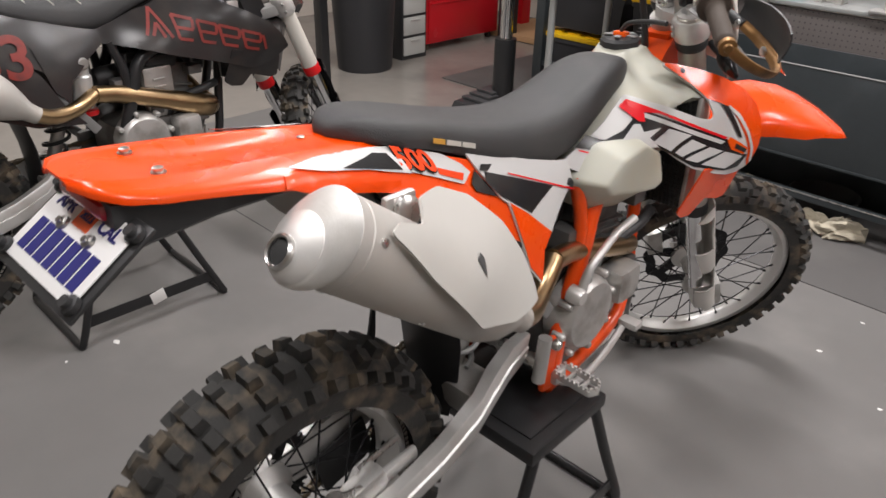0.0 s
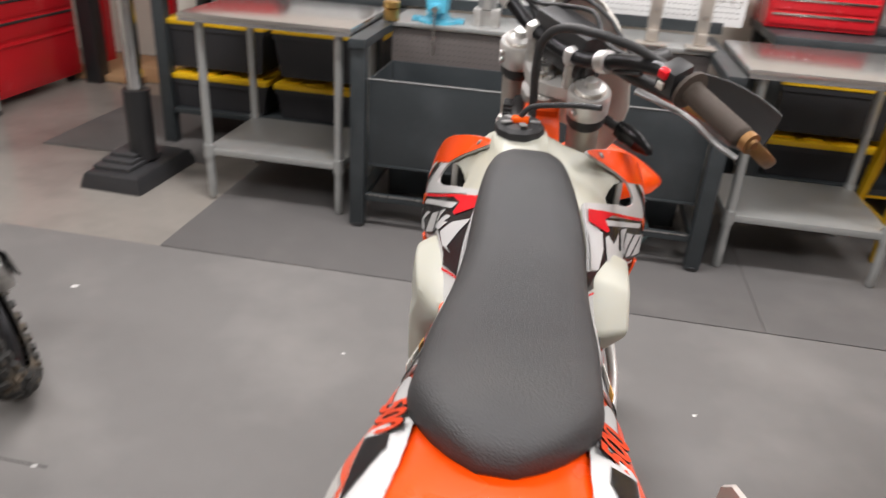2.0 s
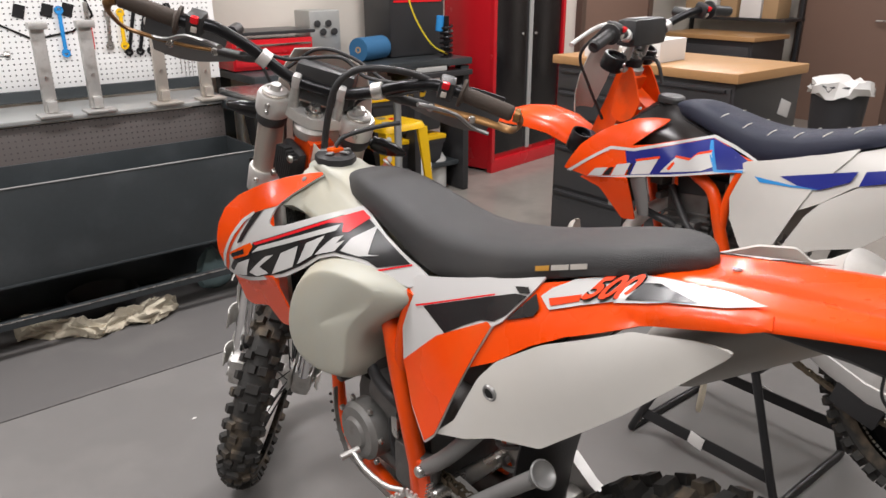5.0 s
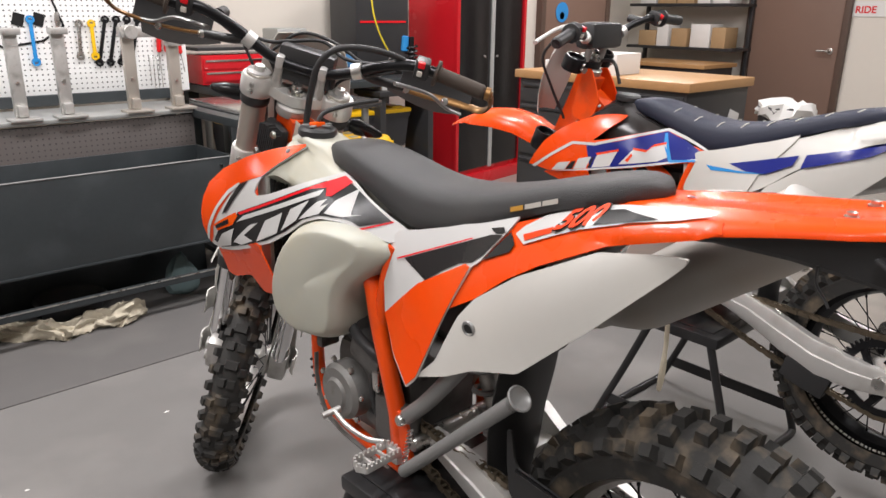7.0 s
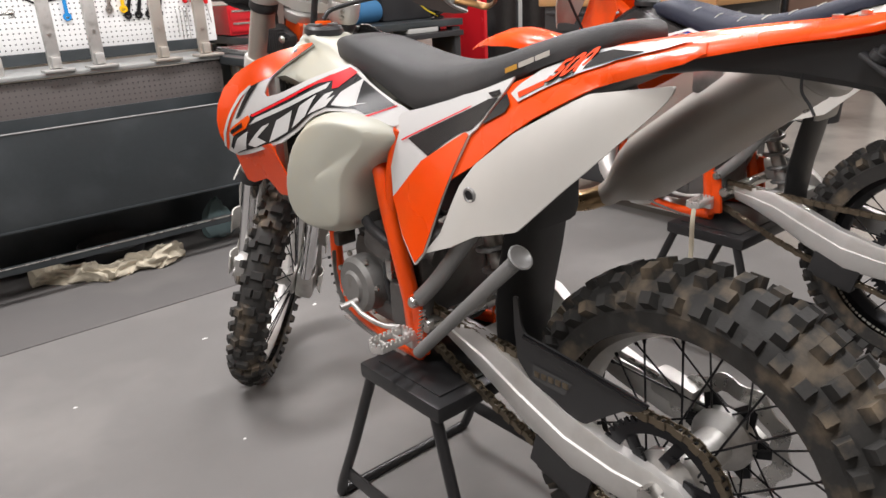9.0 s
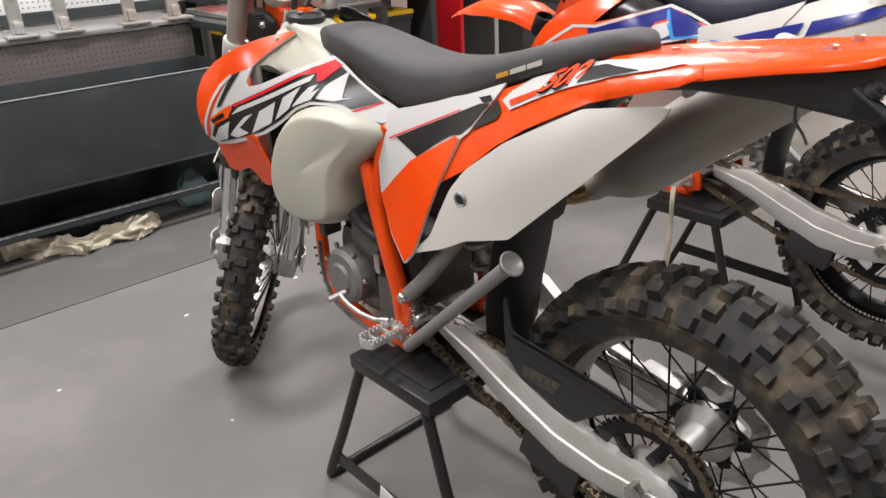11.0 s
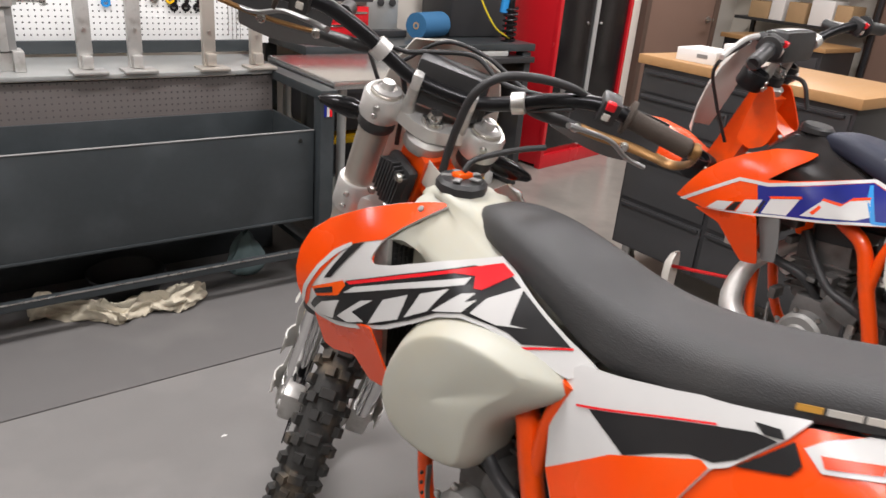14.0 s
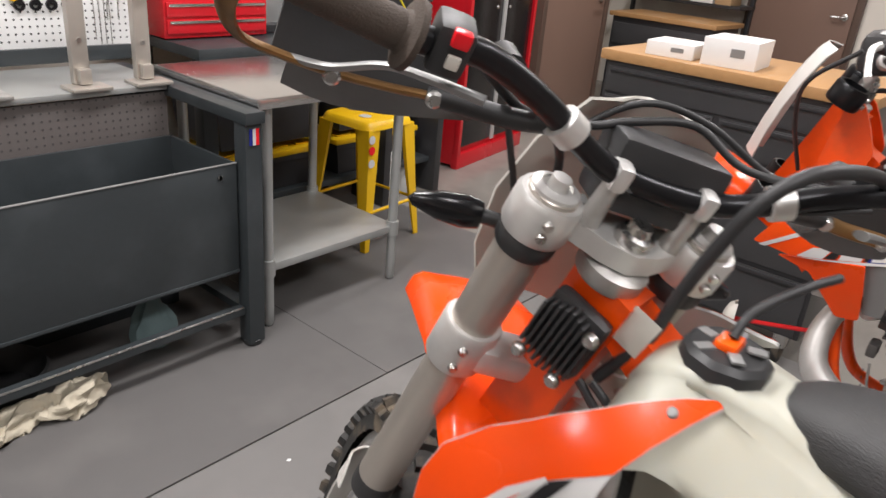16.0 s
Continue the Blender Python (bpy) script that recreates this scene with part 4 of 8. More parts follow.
    for k in range(7):
        a = 2 * math.pi * k / 7 + 0.3
        part("cover_bolt", lathe([(0.0, 0.008), (0.005, 0.008), (0.007, 0.005), (0.007, 0)], 8, axis_m((-0.128, 0.66 + 0.072 * math.cos(a), 0.57 + 0.072 * math.sin(a)), (-1, 0, 0))), "steel", eng)
    part("lower_hose", tube([(-0.1, 0.52, 0.66), (-0.125, 0.56, 0.7), (-0.115, 0.63, 0.72), (-0.09, 0.7, 0.78), (-0.08, 0.74, 0.84)], 0.012, 10), "black", eng)
    part("vent_hose", tube([(-0.11, 0.54, 0.5), (-0.125, 0.56, 0.6), (-0.11, 0.57, 0.7), (-0.09, 0.56, 0.82)], 0.006, 8), "black", eng)
    part("starter_cover", box((-0.105, 0.585, 0.68), (0.05, 0.1, 0.06), 0.018, Matrix.Rotation(0.3, 4, "X")), "engine", eng)
    part("sensor_clip", box((-0.122, 0.545, 0.635), (0.016, 0.02, 0.045), 0.004), "steel", eng)
    part("front_sprocket_cover", box((-0.115, 0.49, 0.56), (0.03, 0.12, 0.1), 0.012), "engine", eng)
    rnd = random.Random(11)
    for k in range(12):
        y, z = rnd.uniform(0.5, 0.78), rnd.uniform(0.5, 0.86)
        for sx in (-1, 1):
            part("casting", box((sx * 0.085, y, z), (0.05, rnd.uniform(0.02, 0.05), rnd.uniform(0.015, 0.045)), 0.006), "engine", eng)
    part("water_pump", box((0.12, 0.705, 0.63), (0.07, 0.09, 0.085), 0.024), "alu_cast", eng)
    for sx in (-1, 1):
        part("hose", tube([(sx * 0.07, 0.66, 0.66), (sx * 0.1, 0.71, 0.72), (sx * 0.11, 0.78, 0.74), (sx * 0.1, 0.84, 0.75)], 0.013, 10), "black", eng)
        part("cable", tube([(sx * 0.06, 0.52, 0.62), (sx * 0.085, 0.54, 0.74), (sx * 0.075, 0.56, 0.88)], 0.006, 8), "black", eng)
    part("starter", lathe([(0.02, 0), (0.028, 0.006), (0.028, 0.1), (0.018, 0.11)], 16, axis_m((-0.045, 0.47, 0.66), (-0.3, 1, 0.25))), "engine", eng)
    # throttle body and airbox behind the cylinder
    part("airbox", box((0, 0.33, 0.88), (0.15, 0.26, 0.22), 0.03), K.get("airbox", "black"), bike)
    part("throttle_body", lathe([(0.03, 0), (0.035, 0.01), (0.035, 0.1), (0.028, 0.12)], 18, axis_m((0, 0.48, 0.8), (0, 1, 0.05))), "black", bike)
    # shock with spring
    bm = bm_new()
    sp = [(0.035 * math.cos(a), 0.3 + 0.035 * math.sin(a) + 0.1 * a / 38, 0.56 + 0.24 * a / 38) for a in [38 * k / 150 for k in range(151)]]
    add_tube(bm, sp, 0.006, 6, 1)
    shock = part("shock", tube([(0, 0.29, 0.53), (0, 0.41, 0.83)], 0.02, 14, 1), "alu_cast", bike)
    part("spring", bm, K.get("spring", "grey_metal"), shock)
    part("reservoir", lathe([(0.018, 0), (0.026, 0.006), (0.026, 0.12), (0.018, 0.126)], 16, axis_m((0.055, 0.4, 0.69), (0, 0.1, 1))), K.get("reservoir", "alu"), shock)
    # --- frame
    fr = K["frame"]
    for sx in (-1, 1):
        bm = tube([(sx * 0.02, 0.9, 1.02), (sx * 0.06, 0.79, 0.97), (sx * 0.095, 0.66, 0.9), (sx * 0.105, 0.585, 0.855), (sx * 0.115, 0.545, 0.76), (sx * 0.122, 0.5, 0.65), (sx * 0.122, 0.475, 0.56), (sx * 0.118, 0.468, 0.47)], 0.019, 12)
        part("frame_tube", bm, fr, bike)
        part("frame_tube", tube([(sx * 0.1, 0.51, 0.93), (sx * 0.108, 0.535, 0.84), (sx * 0.114, 0.54, 0.745)], 0.014, 10), fr, bike)
        part("frame_plate", box((sx * 0.128, 0.463, 0.54), (0.016, 0.06, 0.13), 0.008, Matrix.Rotation(-0.1, 4, "X")), fr, bike)
        part("cradle_tube", tube([(sx * 0.018, 0.93, 0.98), (sx * 0.025, 0.9, 0.85), (sx * 0.045, 0.875, 0.7), (sx * 0.07, 0.84, 0.54), (sx * 0.085, 0.78, 0.475), (sx * 0.1, 0.62, 0.452), (sx * 0.115, 0.47, 0.462)], 0.015, 10), fr, bike)
        part("subframe_tube", tube([(sx * 0.07, 0.5, 0.93), (sx * 0.06, 0.3, 1.0), (sx * 0.055, 0.05, 1.06), (sx * 0.045, -0.12, 1.085)], 0.011, 8), "grey_metal", bike)
        if sx < 0:
            part("subframe_tube", tube([(-0.13, 0.444, 0.6), (-0.13, 0.37, 0.675), (-0.115, 0.24, 0.84), (-0.08, 0.1, 1.02)], 0.016, 10), "grey_metal", bike, "grey subframe strut")
        else:
            part("subframe_tube", tube([(0.08, 0.36, 0.76), (0.075, 0.24, 0.88), (0.07, 0.1, 1.02)], 0.012, 10), "grey_metal", bike)
            part("panel_bracket", box((0.138, 0.382, 0.73), (0.006, 0.028, 0.115), 0.003, Matrix.Rotation(0.63, 4, "X")), "grey_metal", bike, "grey sheet bracket")
        part("bolt", lathe([(0.0, 0.014), (0.009, 0.014), (0.012, 0.01), (0.012, 0)], 12, axis_m((sx * 0.14, 0.444, 0.599), (sx, 0, 0))), "steel", bike)
    # steering head
    head = [[S3(x * w, f, s) for x, f in ((-1, -0.05), (-0.7, 0.0), (-0.7, 0.03), (0.7, 0.03), (0.7, 0.0), (1, -0.05))] for s, w in ((-0.04, 0.03), (-0.09, 0.028), (-0.16, 0.026), (-0.24, 0.03), (-0.31, 0.034))]
    part("steering_head", loft(head), fr, bike)
    gus = [[(x * w, y, z) for x, z in ((-1, zz - 0.03), (-1, zz + 0.03), (1, zz + 0.03), (1, zz - 0.03))] for y, zz, w in ((0.985, 1.09, 0.026), (0.92, 1.04, 0.032), (0.84, 0.99, 0.045))]
    part("gusset", loft(gus), fr, bike)
    if K.get("signals"):
        part("head_sticker", box((-0.0305, 0.945, 1.085), (0.0012, 0.035, 0.05), 0.0003, Matrix.Rotation(0.45, 4, "X")), "off_white", bike, "white paper sticker")
    # skid plate: bent perforated strip on each lower rail
    for sx in (-1, 1):
        secs = [[(sx * (x0 + dx), y, z) for dx in (0, 0.009)] for y, z, x0 in ((0.77, 0.62, 0.118), (0.762, 0.575, 0.125), (0.745, 0.53, 0.13), (0.72, 0.488, 0.13), (0.67, 0.462, 0.125), (0.58, 0.446, 0.12), (0.5, 0.442, 0.12))]
        part("skid_plate", solid(loft(secs, closed=False), 0.004), "engine_light", bike, "perforated aluminium engine guard")
        bm = bm_new()
        for k in range(7):
            t = k / 6
            y, z = 0.769 - 0.05 * t * t, 0.605 - 0.12 * t
            add_lathe(bm, [(0.0, 0.006), (0.0035, 0.006), (0.0035, 0.004)], 8, axis_m((sx * 0.1325, y + 0.001, z), (0, 0.9, -0.2)))
        part("skid_hole", bm, "hole_dark", bike)
    part("skid_base", box((0, 0.64, 0.437), (0.2, 0.3, 0.006), 0.002), "alu", bike)
    # --- footrests, pedals, kickstand
    for sx in (-1, 1):
        bm = bm_new()
        pts = [(sx * 0.14, 0.452), (sx * 0.228, 0.448), (sx * 0.238, 0.468), (sx * 0.228, 0.488), (sx * 0.145, 0.492)]
        for (x0, y0), (x1, y1) in zip(pts, pts[1:] + pts[:1]):
            d = Vector((x1 - x0, y1 - y0, 0))
            a = math.atan2(d.y, d.x)
            add_box(bm, ((x0 + x1) / 2, (y0 + y1) / 2, 0.519), (d.length, 0.004, 0.013), 0.001, Matrix.Rotation(a, 4, "Z"))
            for k in range(int(d.length / 0.011)):
                q = Vector((x0, y0, 0.528)) + d * ((k + 0.5) * 0.011 / d.length)
                add_box(bm, q, (0.006, 0.005, 0.009), 0.0, Matrix.Rotation(a, 4, "Z"))
        for x in (0.17, 0.205):
            add_box(bm, (sx * x, 0.47, 0.517), (0.005, 0.04, 0.009), 0.001)
        add_box(bm, (sx * 0.135, 0.47, 0.505), (0.03, 0.035, 0.03), 0.006)
        part("footrest", bm, "alu", bike, "toothed silver footrest")
    part("shift_lever", tube([(-0.15, 0.49, 0.53), (-0.165, 0.53, 0.525), (-0.17, 0.59, 0.53), (-0.165, 0.64, 0.54)], 0.0055, 8), "alu_cast", bike)
    part("shift_tip", tube([(-0.15, 0.642, 0.542), (-0.19, 0.65, 0.535)], 0.0075, 10, 1), "alu_cast", bike)
    part("brake_pedal", tube([(0.135, 0.47, 0.49), (0.17, 0.5, 0.49), (0.175, 0.58, 0.515), (0.17, 0.66, 0.55)], 0.008, 8), "alu", bike)
    part("brake_tip", box((0.18, 0.675, 0.558), (0.045, 0.03, 0.016), 0.004), "alu", bike)
    kl = K.get("kickstand") and part("kick_lever", tube([(0.15, 0.5, 0.69), (0.155, 0.515, 0.745), (0.158, 0.555, 0.778), (0.158, 0.6, 0.8), (0.155, 0.665, 0.807)], [0.011, 0.009, 0.008, 0.008, 0.009], 10), "alu", bike, "polished folding kick lever")
    if kl:
        part("kick_boss", lathe([(0.0, 0.03), (0.014, 0.03), (0.018, 0.024), (0.02, 0)], 16, axis_m((0.135, 0.49, 0.695), (1, 0, 0))), "alu", kl)
    part("brake_cylinder", tube([(0.14, 0.4, 0.53), (0.14, 0.41, 0.63)], 0.014, 12, 1), "alu_cast", bike)
    if K.get("kickstand"):
        ks = part("kickstand", tube([(-0.155, 0.425, 0.497), (-0.158, 0.35, 0.57), (-0.156, 0.155, 0.762)], [0.013, 0.0125, 0.0135], 12, 3), "grey_metal", bike, "grey steel kickstand folded up")
        part("kickstand_foot", lathe([(0.012, 0), (0.014, 0.014), (0.021, 0.022), (0.023, 0.027), (0.02, 0.028), (0.013, 0.023), (0.0, 0.021)], 20, axis_m((-0.156, 0.158, 0.759), (0.0, -0.7, 0.7))), "grey_metal", ks)
        sp = [(-0.15 + 0.007 * math.cos(a), 0.43 - 0.02 * a / 60, 0.51 + 0.085 * a / 60 + 0.007 * math.sin(a) * 0.2) for a in [60 * k / 180 for k in range(181)]]
        part("return_spring", tube(sp, 0.0017, 5, 1), "steel", ks)
    # --- tank
    tk = K["tank"]
    secs = []
    CX, CY, CZ = (lean - 0.004, 0.85, 1.1) if lean else (-0.016, 0.818, 1.088)
    for y, xt, zt, xm, zm, xb, zb, xs, zs in (
        (0.58, 0.05, 0.985, 0.07, 0.975, 0.08, 0.966, 0.085, 0.95), (0.66, 0.056, 1.03, 0.085, 1.01, 0.098, 1.0, 0.11, 0.98), (0.73, 0.056, 1.06, 0.09, 1.033, 0.104, 1.02, 0.126, 0.995),
        (0.79, 0.05, 1.084, 0.078, 1.048, 0.098, 1.028, 0.128, 1.004), (0.83, 0.047, 1.098, 0.07, 1.058, 0.094, 1.038, 0.124, 1.006), (0.85, 0.0455, 1.099, 0.07, 1.067, 0.1, 1.05, 0.13, 1.014),
        (0.868, 0.044, 1.1, 0.07, 1.073, 0.108, 1.058, 0.14, 1.022), (0.885, 0.042, 1.096, 0.07, 1.071, 0.118, 1.052, 0.152, 1.02), (0.9, 0.04, 1.088, 0.068, 1.064, 0.124, 1.043, 0.158, 1.012), (0.922, 0.036, 1.072, 0.066, 1.05, 0.126, 1.026, 0.158, 1.0), (0.94, 0.03, 1.04, 0.055, 1.025, 0.11, 1.005, 0.13, 0.985), (0.95, 0.022, 1.0, 0.034, 0.985, 0.05, 0.975, 0.06, 0.965)):
        if not lean:
            y, zt = y - 0.032, zt - 0.012
        k_ = min(1, max(0, (y - 0.56) / 0.24))
        io = 1 - 0.36 * min(1, max(0, (y - 0.8) / 0.07))
        half = [(xs * 0.6, 0.88), (xs * 0.97 * io, 0.91), (xs * io, zs - 0.034), (xs * 0.99, zs - 0.008), (xs * 0.95, zs + 0.006), (xb, zb), (xm, zm), (xm * 0.62 + xt * 0.38, zm * 0.62 + zt * 0.38 - 0.003), (xt * 1.06, zt - 0.012), (xt * 0.96, zt - 0.003), (xt * 0.5, zt)]
        wt = [min(1, max(0, (z - 1.02) / 0.06)) * k_ * lean for _, z in half]
        lim = [-SHROUD(y, z) - 0.011 if y > 0.64 and z < 1.086 else 1.0 for _, z in half]
        left = [(-min(a, max(0.02, c + d)) + d, y, z) for (a, z), c, d in zip(half, lim, wt)]
        right = [(min(a, c - d) + d, y, z) for (a, z), c, d in zip(half, lim, wt)]
        secs.append(left + right[::-1])
    tank = part("fuel_tank", loft(secs), tk, bike, K["tank_label"], angle=60)
    if K.get("big_tank"):
        for sx in (-1, 1):
            # flat outer face, an upper lobe drawn out to the rear and a flat rear wall under it
            secs = []
            if sx < 0:
                rim_ = [(0.5, 0.932, 0.118), (0.6, 0.958, 0.138), (0.71, 0.958, 0.15), (0.815, 0.905, 0.15), (0.882, 0.765, 0.142), (0.848, 0.685, 0.142), (0.75, 0.672, 0.142), (0.66, 0.695, 0.148), (0.634, 0.715, 0.15), (0.622, 0.76, 0.15), (0.608, 0.826, 0.152), (0.505, 0.902, 0.12)]
                face = [(0.55, 0.93, 0.152), (0.615, 0.942, 0.17), (0.7, 0.94, 0.181), (0.79, 0.885, 0.189), (0.85, 0.765, 0.187), (0.822, 0.705, 0.184), (0.75, 0.695, 0.182), (0.668, 0.712, 0.178), (0.642, 0.728, 0.177), (0.633, 0.77, 0.176), (0.628, 0.842, 0.176), (0.56, 0.898, 0.153)]
                for k, x in ((1.0, 0.05), (1.0, 0.1)):
                    secs.append([(-x, y, z) for y, z, _ in rim_])
                secs.append([(-x, y, z) for y, z, x in rim_])
                secs.append([(-(p[2] * 0.3 + q[2] * 0.7), p[0] * 0.3 + q[0] * 0.7, p[1] * 0.3 + q[1] * 0.7) for p, q in zip(rim_, face)])
                secs.append([(-x, y, z) for y, z, x in face])
                for k, dx in ((0.95, 0.002), (0.6, 0.005), (0.2, 0.006)):
                    secs.append([(-(x * k + 0.184 * (1 - k) + dx), 0.715 + (y - 0.715) * k, 0.815 + (z - 0.815) * k) for y, z, x in face])
                body = part("tank_side", loft(secs), tk, tank, "bulging translucent off-white tank side", angle=60)
                md = body.modifiers.new("smooth", "SUBSURF")
                md.levels = md.render_levels = 2
                continue
            inner = [(0.49, 0.925), (0.56, 0.98), (0.67, 0.985), (0.75, 0.94), (0.795, 0.86), (0.765, 0.825), (0.67, 0.815), (0.55, 0.845)]
            outer = [(0.53, 0.917), (0.585, 0.955), (0.665, 0.965), (0.73, 0.93), (0.76, 0.862), (0.735, 0.852), (0.65, 0.868), (0.555, 0.89)]
            cy, cz = sum(q[0] for q in outer) / len(outer), sum(q[1] for q in outer) / len(outer)
            inner, outer = round_poly(inner, 0.012), round_poly(outer, 0.008)
            for x, k, sc in ((0.06, 0.0, 0.99), (0.1, 0.0, 1.0), (0.118, 0.06, 1.0), (0.14, 0.42, 1.0), (0.17, 0.95, 1.0), (0.1745, 1.0, 0.97), (0.1765, 1.0, 0.9), (0.1775, 1.0, 0.7), (0.178, 1.0, 0.35)):
                ring = [(a[0] * (1 - k) + b[0] * k, a[1] * (1 - k) + b[1] * k) for a, b in zip(inner, outer)]
                secs.append([(sx * x * 0.9, cy + (y - cy) * sc, cz + (z - cz) * sc) for y, z in ring])
            part("tank_side", loft(secs), tk, tank, "bulging translucent off-white tank side", angle=50)
    cap = part("filler_cap", lathe([(0.04, -0.008), (0.044, -0.004), (0.043, 0.008), (0.037, 0.014), (0.0, 0.016)], 10, axis_m((CX, CY, CZ), (0, -0.1, 1))), "black", tank)
    if K.get("cap_orange"):
        part("cap_center", box((CX, CY, CZ + 0.018), (0.03, 0.022, 0.01), 0.003), "decal_orange", cap)
        bm = bm_new()
        for k in range(5):
            add_box(bm, Vector((CX, CY, CZ + 0.0165)) + Matrix.Rotation(k * 1.2566 + 0.9, 3, "Z") @ Vector((0, 0.026, 0)), (0.012, 0.018, 0.003), 0.001, Matrix.Rotation(k * 1.2566 + 0.9, 4, "Z"))
        part("cap_star", bm, "grey_metal", cap, "grey star inlay")
    # radiators behind the shrouds
    for sx in (-1, 1):
        bm = bm_new()
        for k in range(26):
            add_box(bm, (sx * 0.1, 0.905, 0.755 + k * 0.0102), (0.09, 0.03, 0.003), 0)
        for k in range(9):
            add_box(bm, (sx * (0.06 + k * 0.01), 0.905, 0.88), (0.0025, 0.034, 0.26), 0)
        rad = part("radiator", box((sx * 0.1, 0.905, 0.88), (0.096, 0.024, 0.262), 0.004), "rad", bike, "dark finned radiator")
        tagged(part("radiator_core", bm, "rad", rad), kind="stuff")
        for x in (0.05, 0.15):
            part("side_tank", box((sx * x, 0.905, 0.88), (0.012, 0.04, 0.266), 0.005), "alu_cast", rad)
    # --- seat
    seat = part("seat", seat_bm(lean * 0.42), K["seat"], bike, K["seat_label"], angle=60)
    if K.get("seat_ribs"):
        for k in range(8):
            y = 0.08 + k * 0.075
            w, zl, zt = interp(SEAT_TAB, y)
            part("rib", tube([(-w * 0.86, y + 0.008, zl + (zt - zl) * 0.86), (-w * 0.7, y + 0.002, zt - 0.002), (-w * 0.5, y, zt + 0.0005)], 0.0016, 6, 4), "off_white", seat)
            part("rib", tube([(w * 0.86, y + 0.008, zl + (zt - zl) * 0.86), (w * 0.7, y + 0.002, zt - 0.002), (w * 0.5, y, zt + 0.0005)], 0.0016, 6, 4), "off_white", seat)
    # --- plastics
    rf = part("rear_fender", rear_fender_bm(), K.get("rear_plastic", K["plastic"]), bike, K["fender_label"], angle=50)
    for x in (-0.0405, 0.0405):
        part("bolt", lathe([(0.009, 0), (0.009, 0.002), (0.006, 0.002), (0.0065, 0.007), (0.004, 0.008), (0.0, 0.008)], 12, Matrix.Translation((x, -0.25, 1.1345))), "steel", rf)
    part("bolt", lathe([(0.009, 0), (0.009, 0.002), (0.0055, 0.002), (0.006, 0.006), (0.0, 0.007)], 12, Matrix.Translation((0, -0.028, 1.106))), "steel", rf)
    sh, cowl = {}, {}
    for sx in (-1, 1):
        cowl[sx] = part("side_cowl", panel([(0.325, 0.868), (0.262, 0.905), (0.2, 0.955), (0.136, 0.995), (0.03, 1.048), (-0.1, 1.086), (-0.13, 1.1), (-0.125, 1.112), (-0.06, 1.107), (0.02, 1.098), (0.1, 1.08), (0.21, 1.04), (0.3, 1.005), (0.32, 0.955)], COWL, sx, 0.003, 0.0005), K["cowl"], bike)
        np_out = [(0.54, 0.925), (0.5, 0.962), (0.44, 0.976), (0.368, 0.996), (0.21, 1.048), (0.225, 1.02), (0.268, 0.962), (0.285, 0.95), (0.32, 0.864), (0.375, 0.722), (0.4, 0.695), (0.459, 0.735), (0.509, 0.798)] if sx < 0 else [(0.48, 0.968), (0.44, 0.976), (0.368, 0.996), (0.21, 1.048), (0.225, 1.02), (0.268, 0.962), (0.285, 0.95), (0.312, 0.83), (0.35, 0.785), (0.368, 0.842), (0.398, 0.862), (0.44, 0.9), (0.485, 0.93)]
        part("number_panel", panel(np_out, FLANK, sx, 0.003, 0.005, rnd=0.006), K["number_panel"], bike)
        low = [(0.385, 0.722), (0.335, 0.772), (0.292, 0.867), (0.26, 0.907), (0.175, 0.968), (0.036, 1.04), (-0.093, 1.058), (-0.085, 1.045), (0.02, 0.935), (0.147, 0.818), (0.24, 0.79), (0.3, 0.757)]
        if sx < 0:
            part("rear_panel", panel(low, FLANK, sx, 0.004, 0.0, rnd=0.008), K["rear_panel"], bike, K["rear_label"])
        sh[sx] = part("shroud", panel(K.get("shroud_shape") or [(1.068, 0.906), (1.066, 0.943), (1.05, 0.98), (1.008, 1.015), (0.949, 1.047), (0.9, 1.066), (0.862, 1.076), (0.832, 1.081), (0.828, 1.076), (0.846, 1.06), (0.868, 1.037), (0.89, 1.008), (0.897, 0.978), (0.889, 0.971), (0.858, 0.978), (0.778, 1.011), (0.689, 1.044), (0.61, 1.01), (0.536, 0.981), (0.468, 0.961), (0.515, 0.936), (0.561, 0.942), (0.613, 0.953), (0.656, 0.956), (0.697, 0.954), (0.74, 0.938), (0.792, 0.903), (0.838, 0.875), (0.899, 0.853), (0.95, 0.838), (1.013, 0.825), (1.047, 0.834), (1.063, 0.874)], SHROUD, sx, 0.004, 0.0, cell=0.006, rnd=0.006), K["shroud"], bike, K["shroud_label"])
        part("shroud_wing", panel(K.get("wing_shape") or [(1.03, 0.832), (0.86, 0.872), (0.845, 0.8), (0.835, 0.765), (0.86, 0.745), (0.9, 0.74), (0.93, 0.778), (1.0, 0.756), (1.025, 0.76)], lambda y, z: -0.2 + (0.83 - z) * 0.28 + (0.95 - y) * 0.12, sx, 0.004, rnd=0.008), K["plastic"], bike)
        part("bolt", lathe([(0.0, 0.0035), (0.004, 0.0035), (0.006, 0.002), (0.006, 0)], 10, axis_m((SHROUD(0.866, 1.064) * -sx, 0.866, 1.064), (sx * 0.9, 0, 0.8))), "grey_metal", sh[sx])
    if K.get("graphics"):
        K["graphics"](bike, sh, cowl, K)
    # --- exhaust
    u = Vector((0.045, 0.8, -0.6))
    e0 = Vector((0.176, -0.133, 1.064))
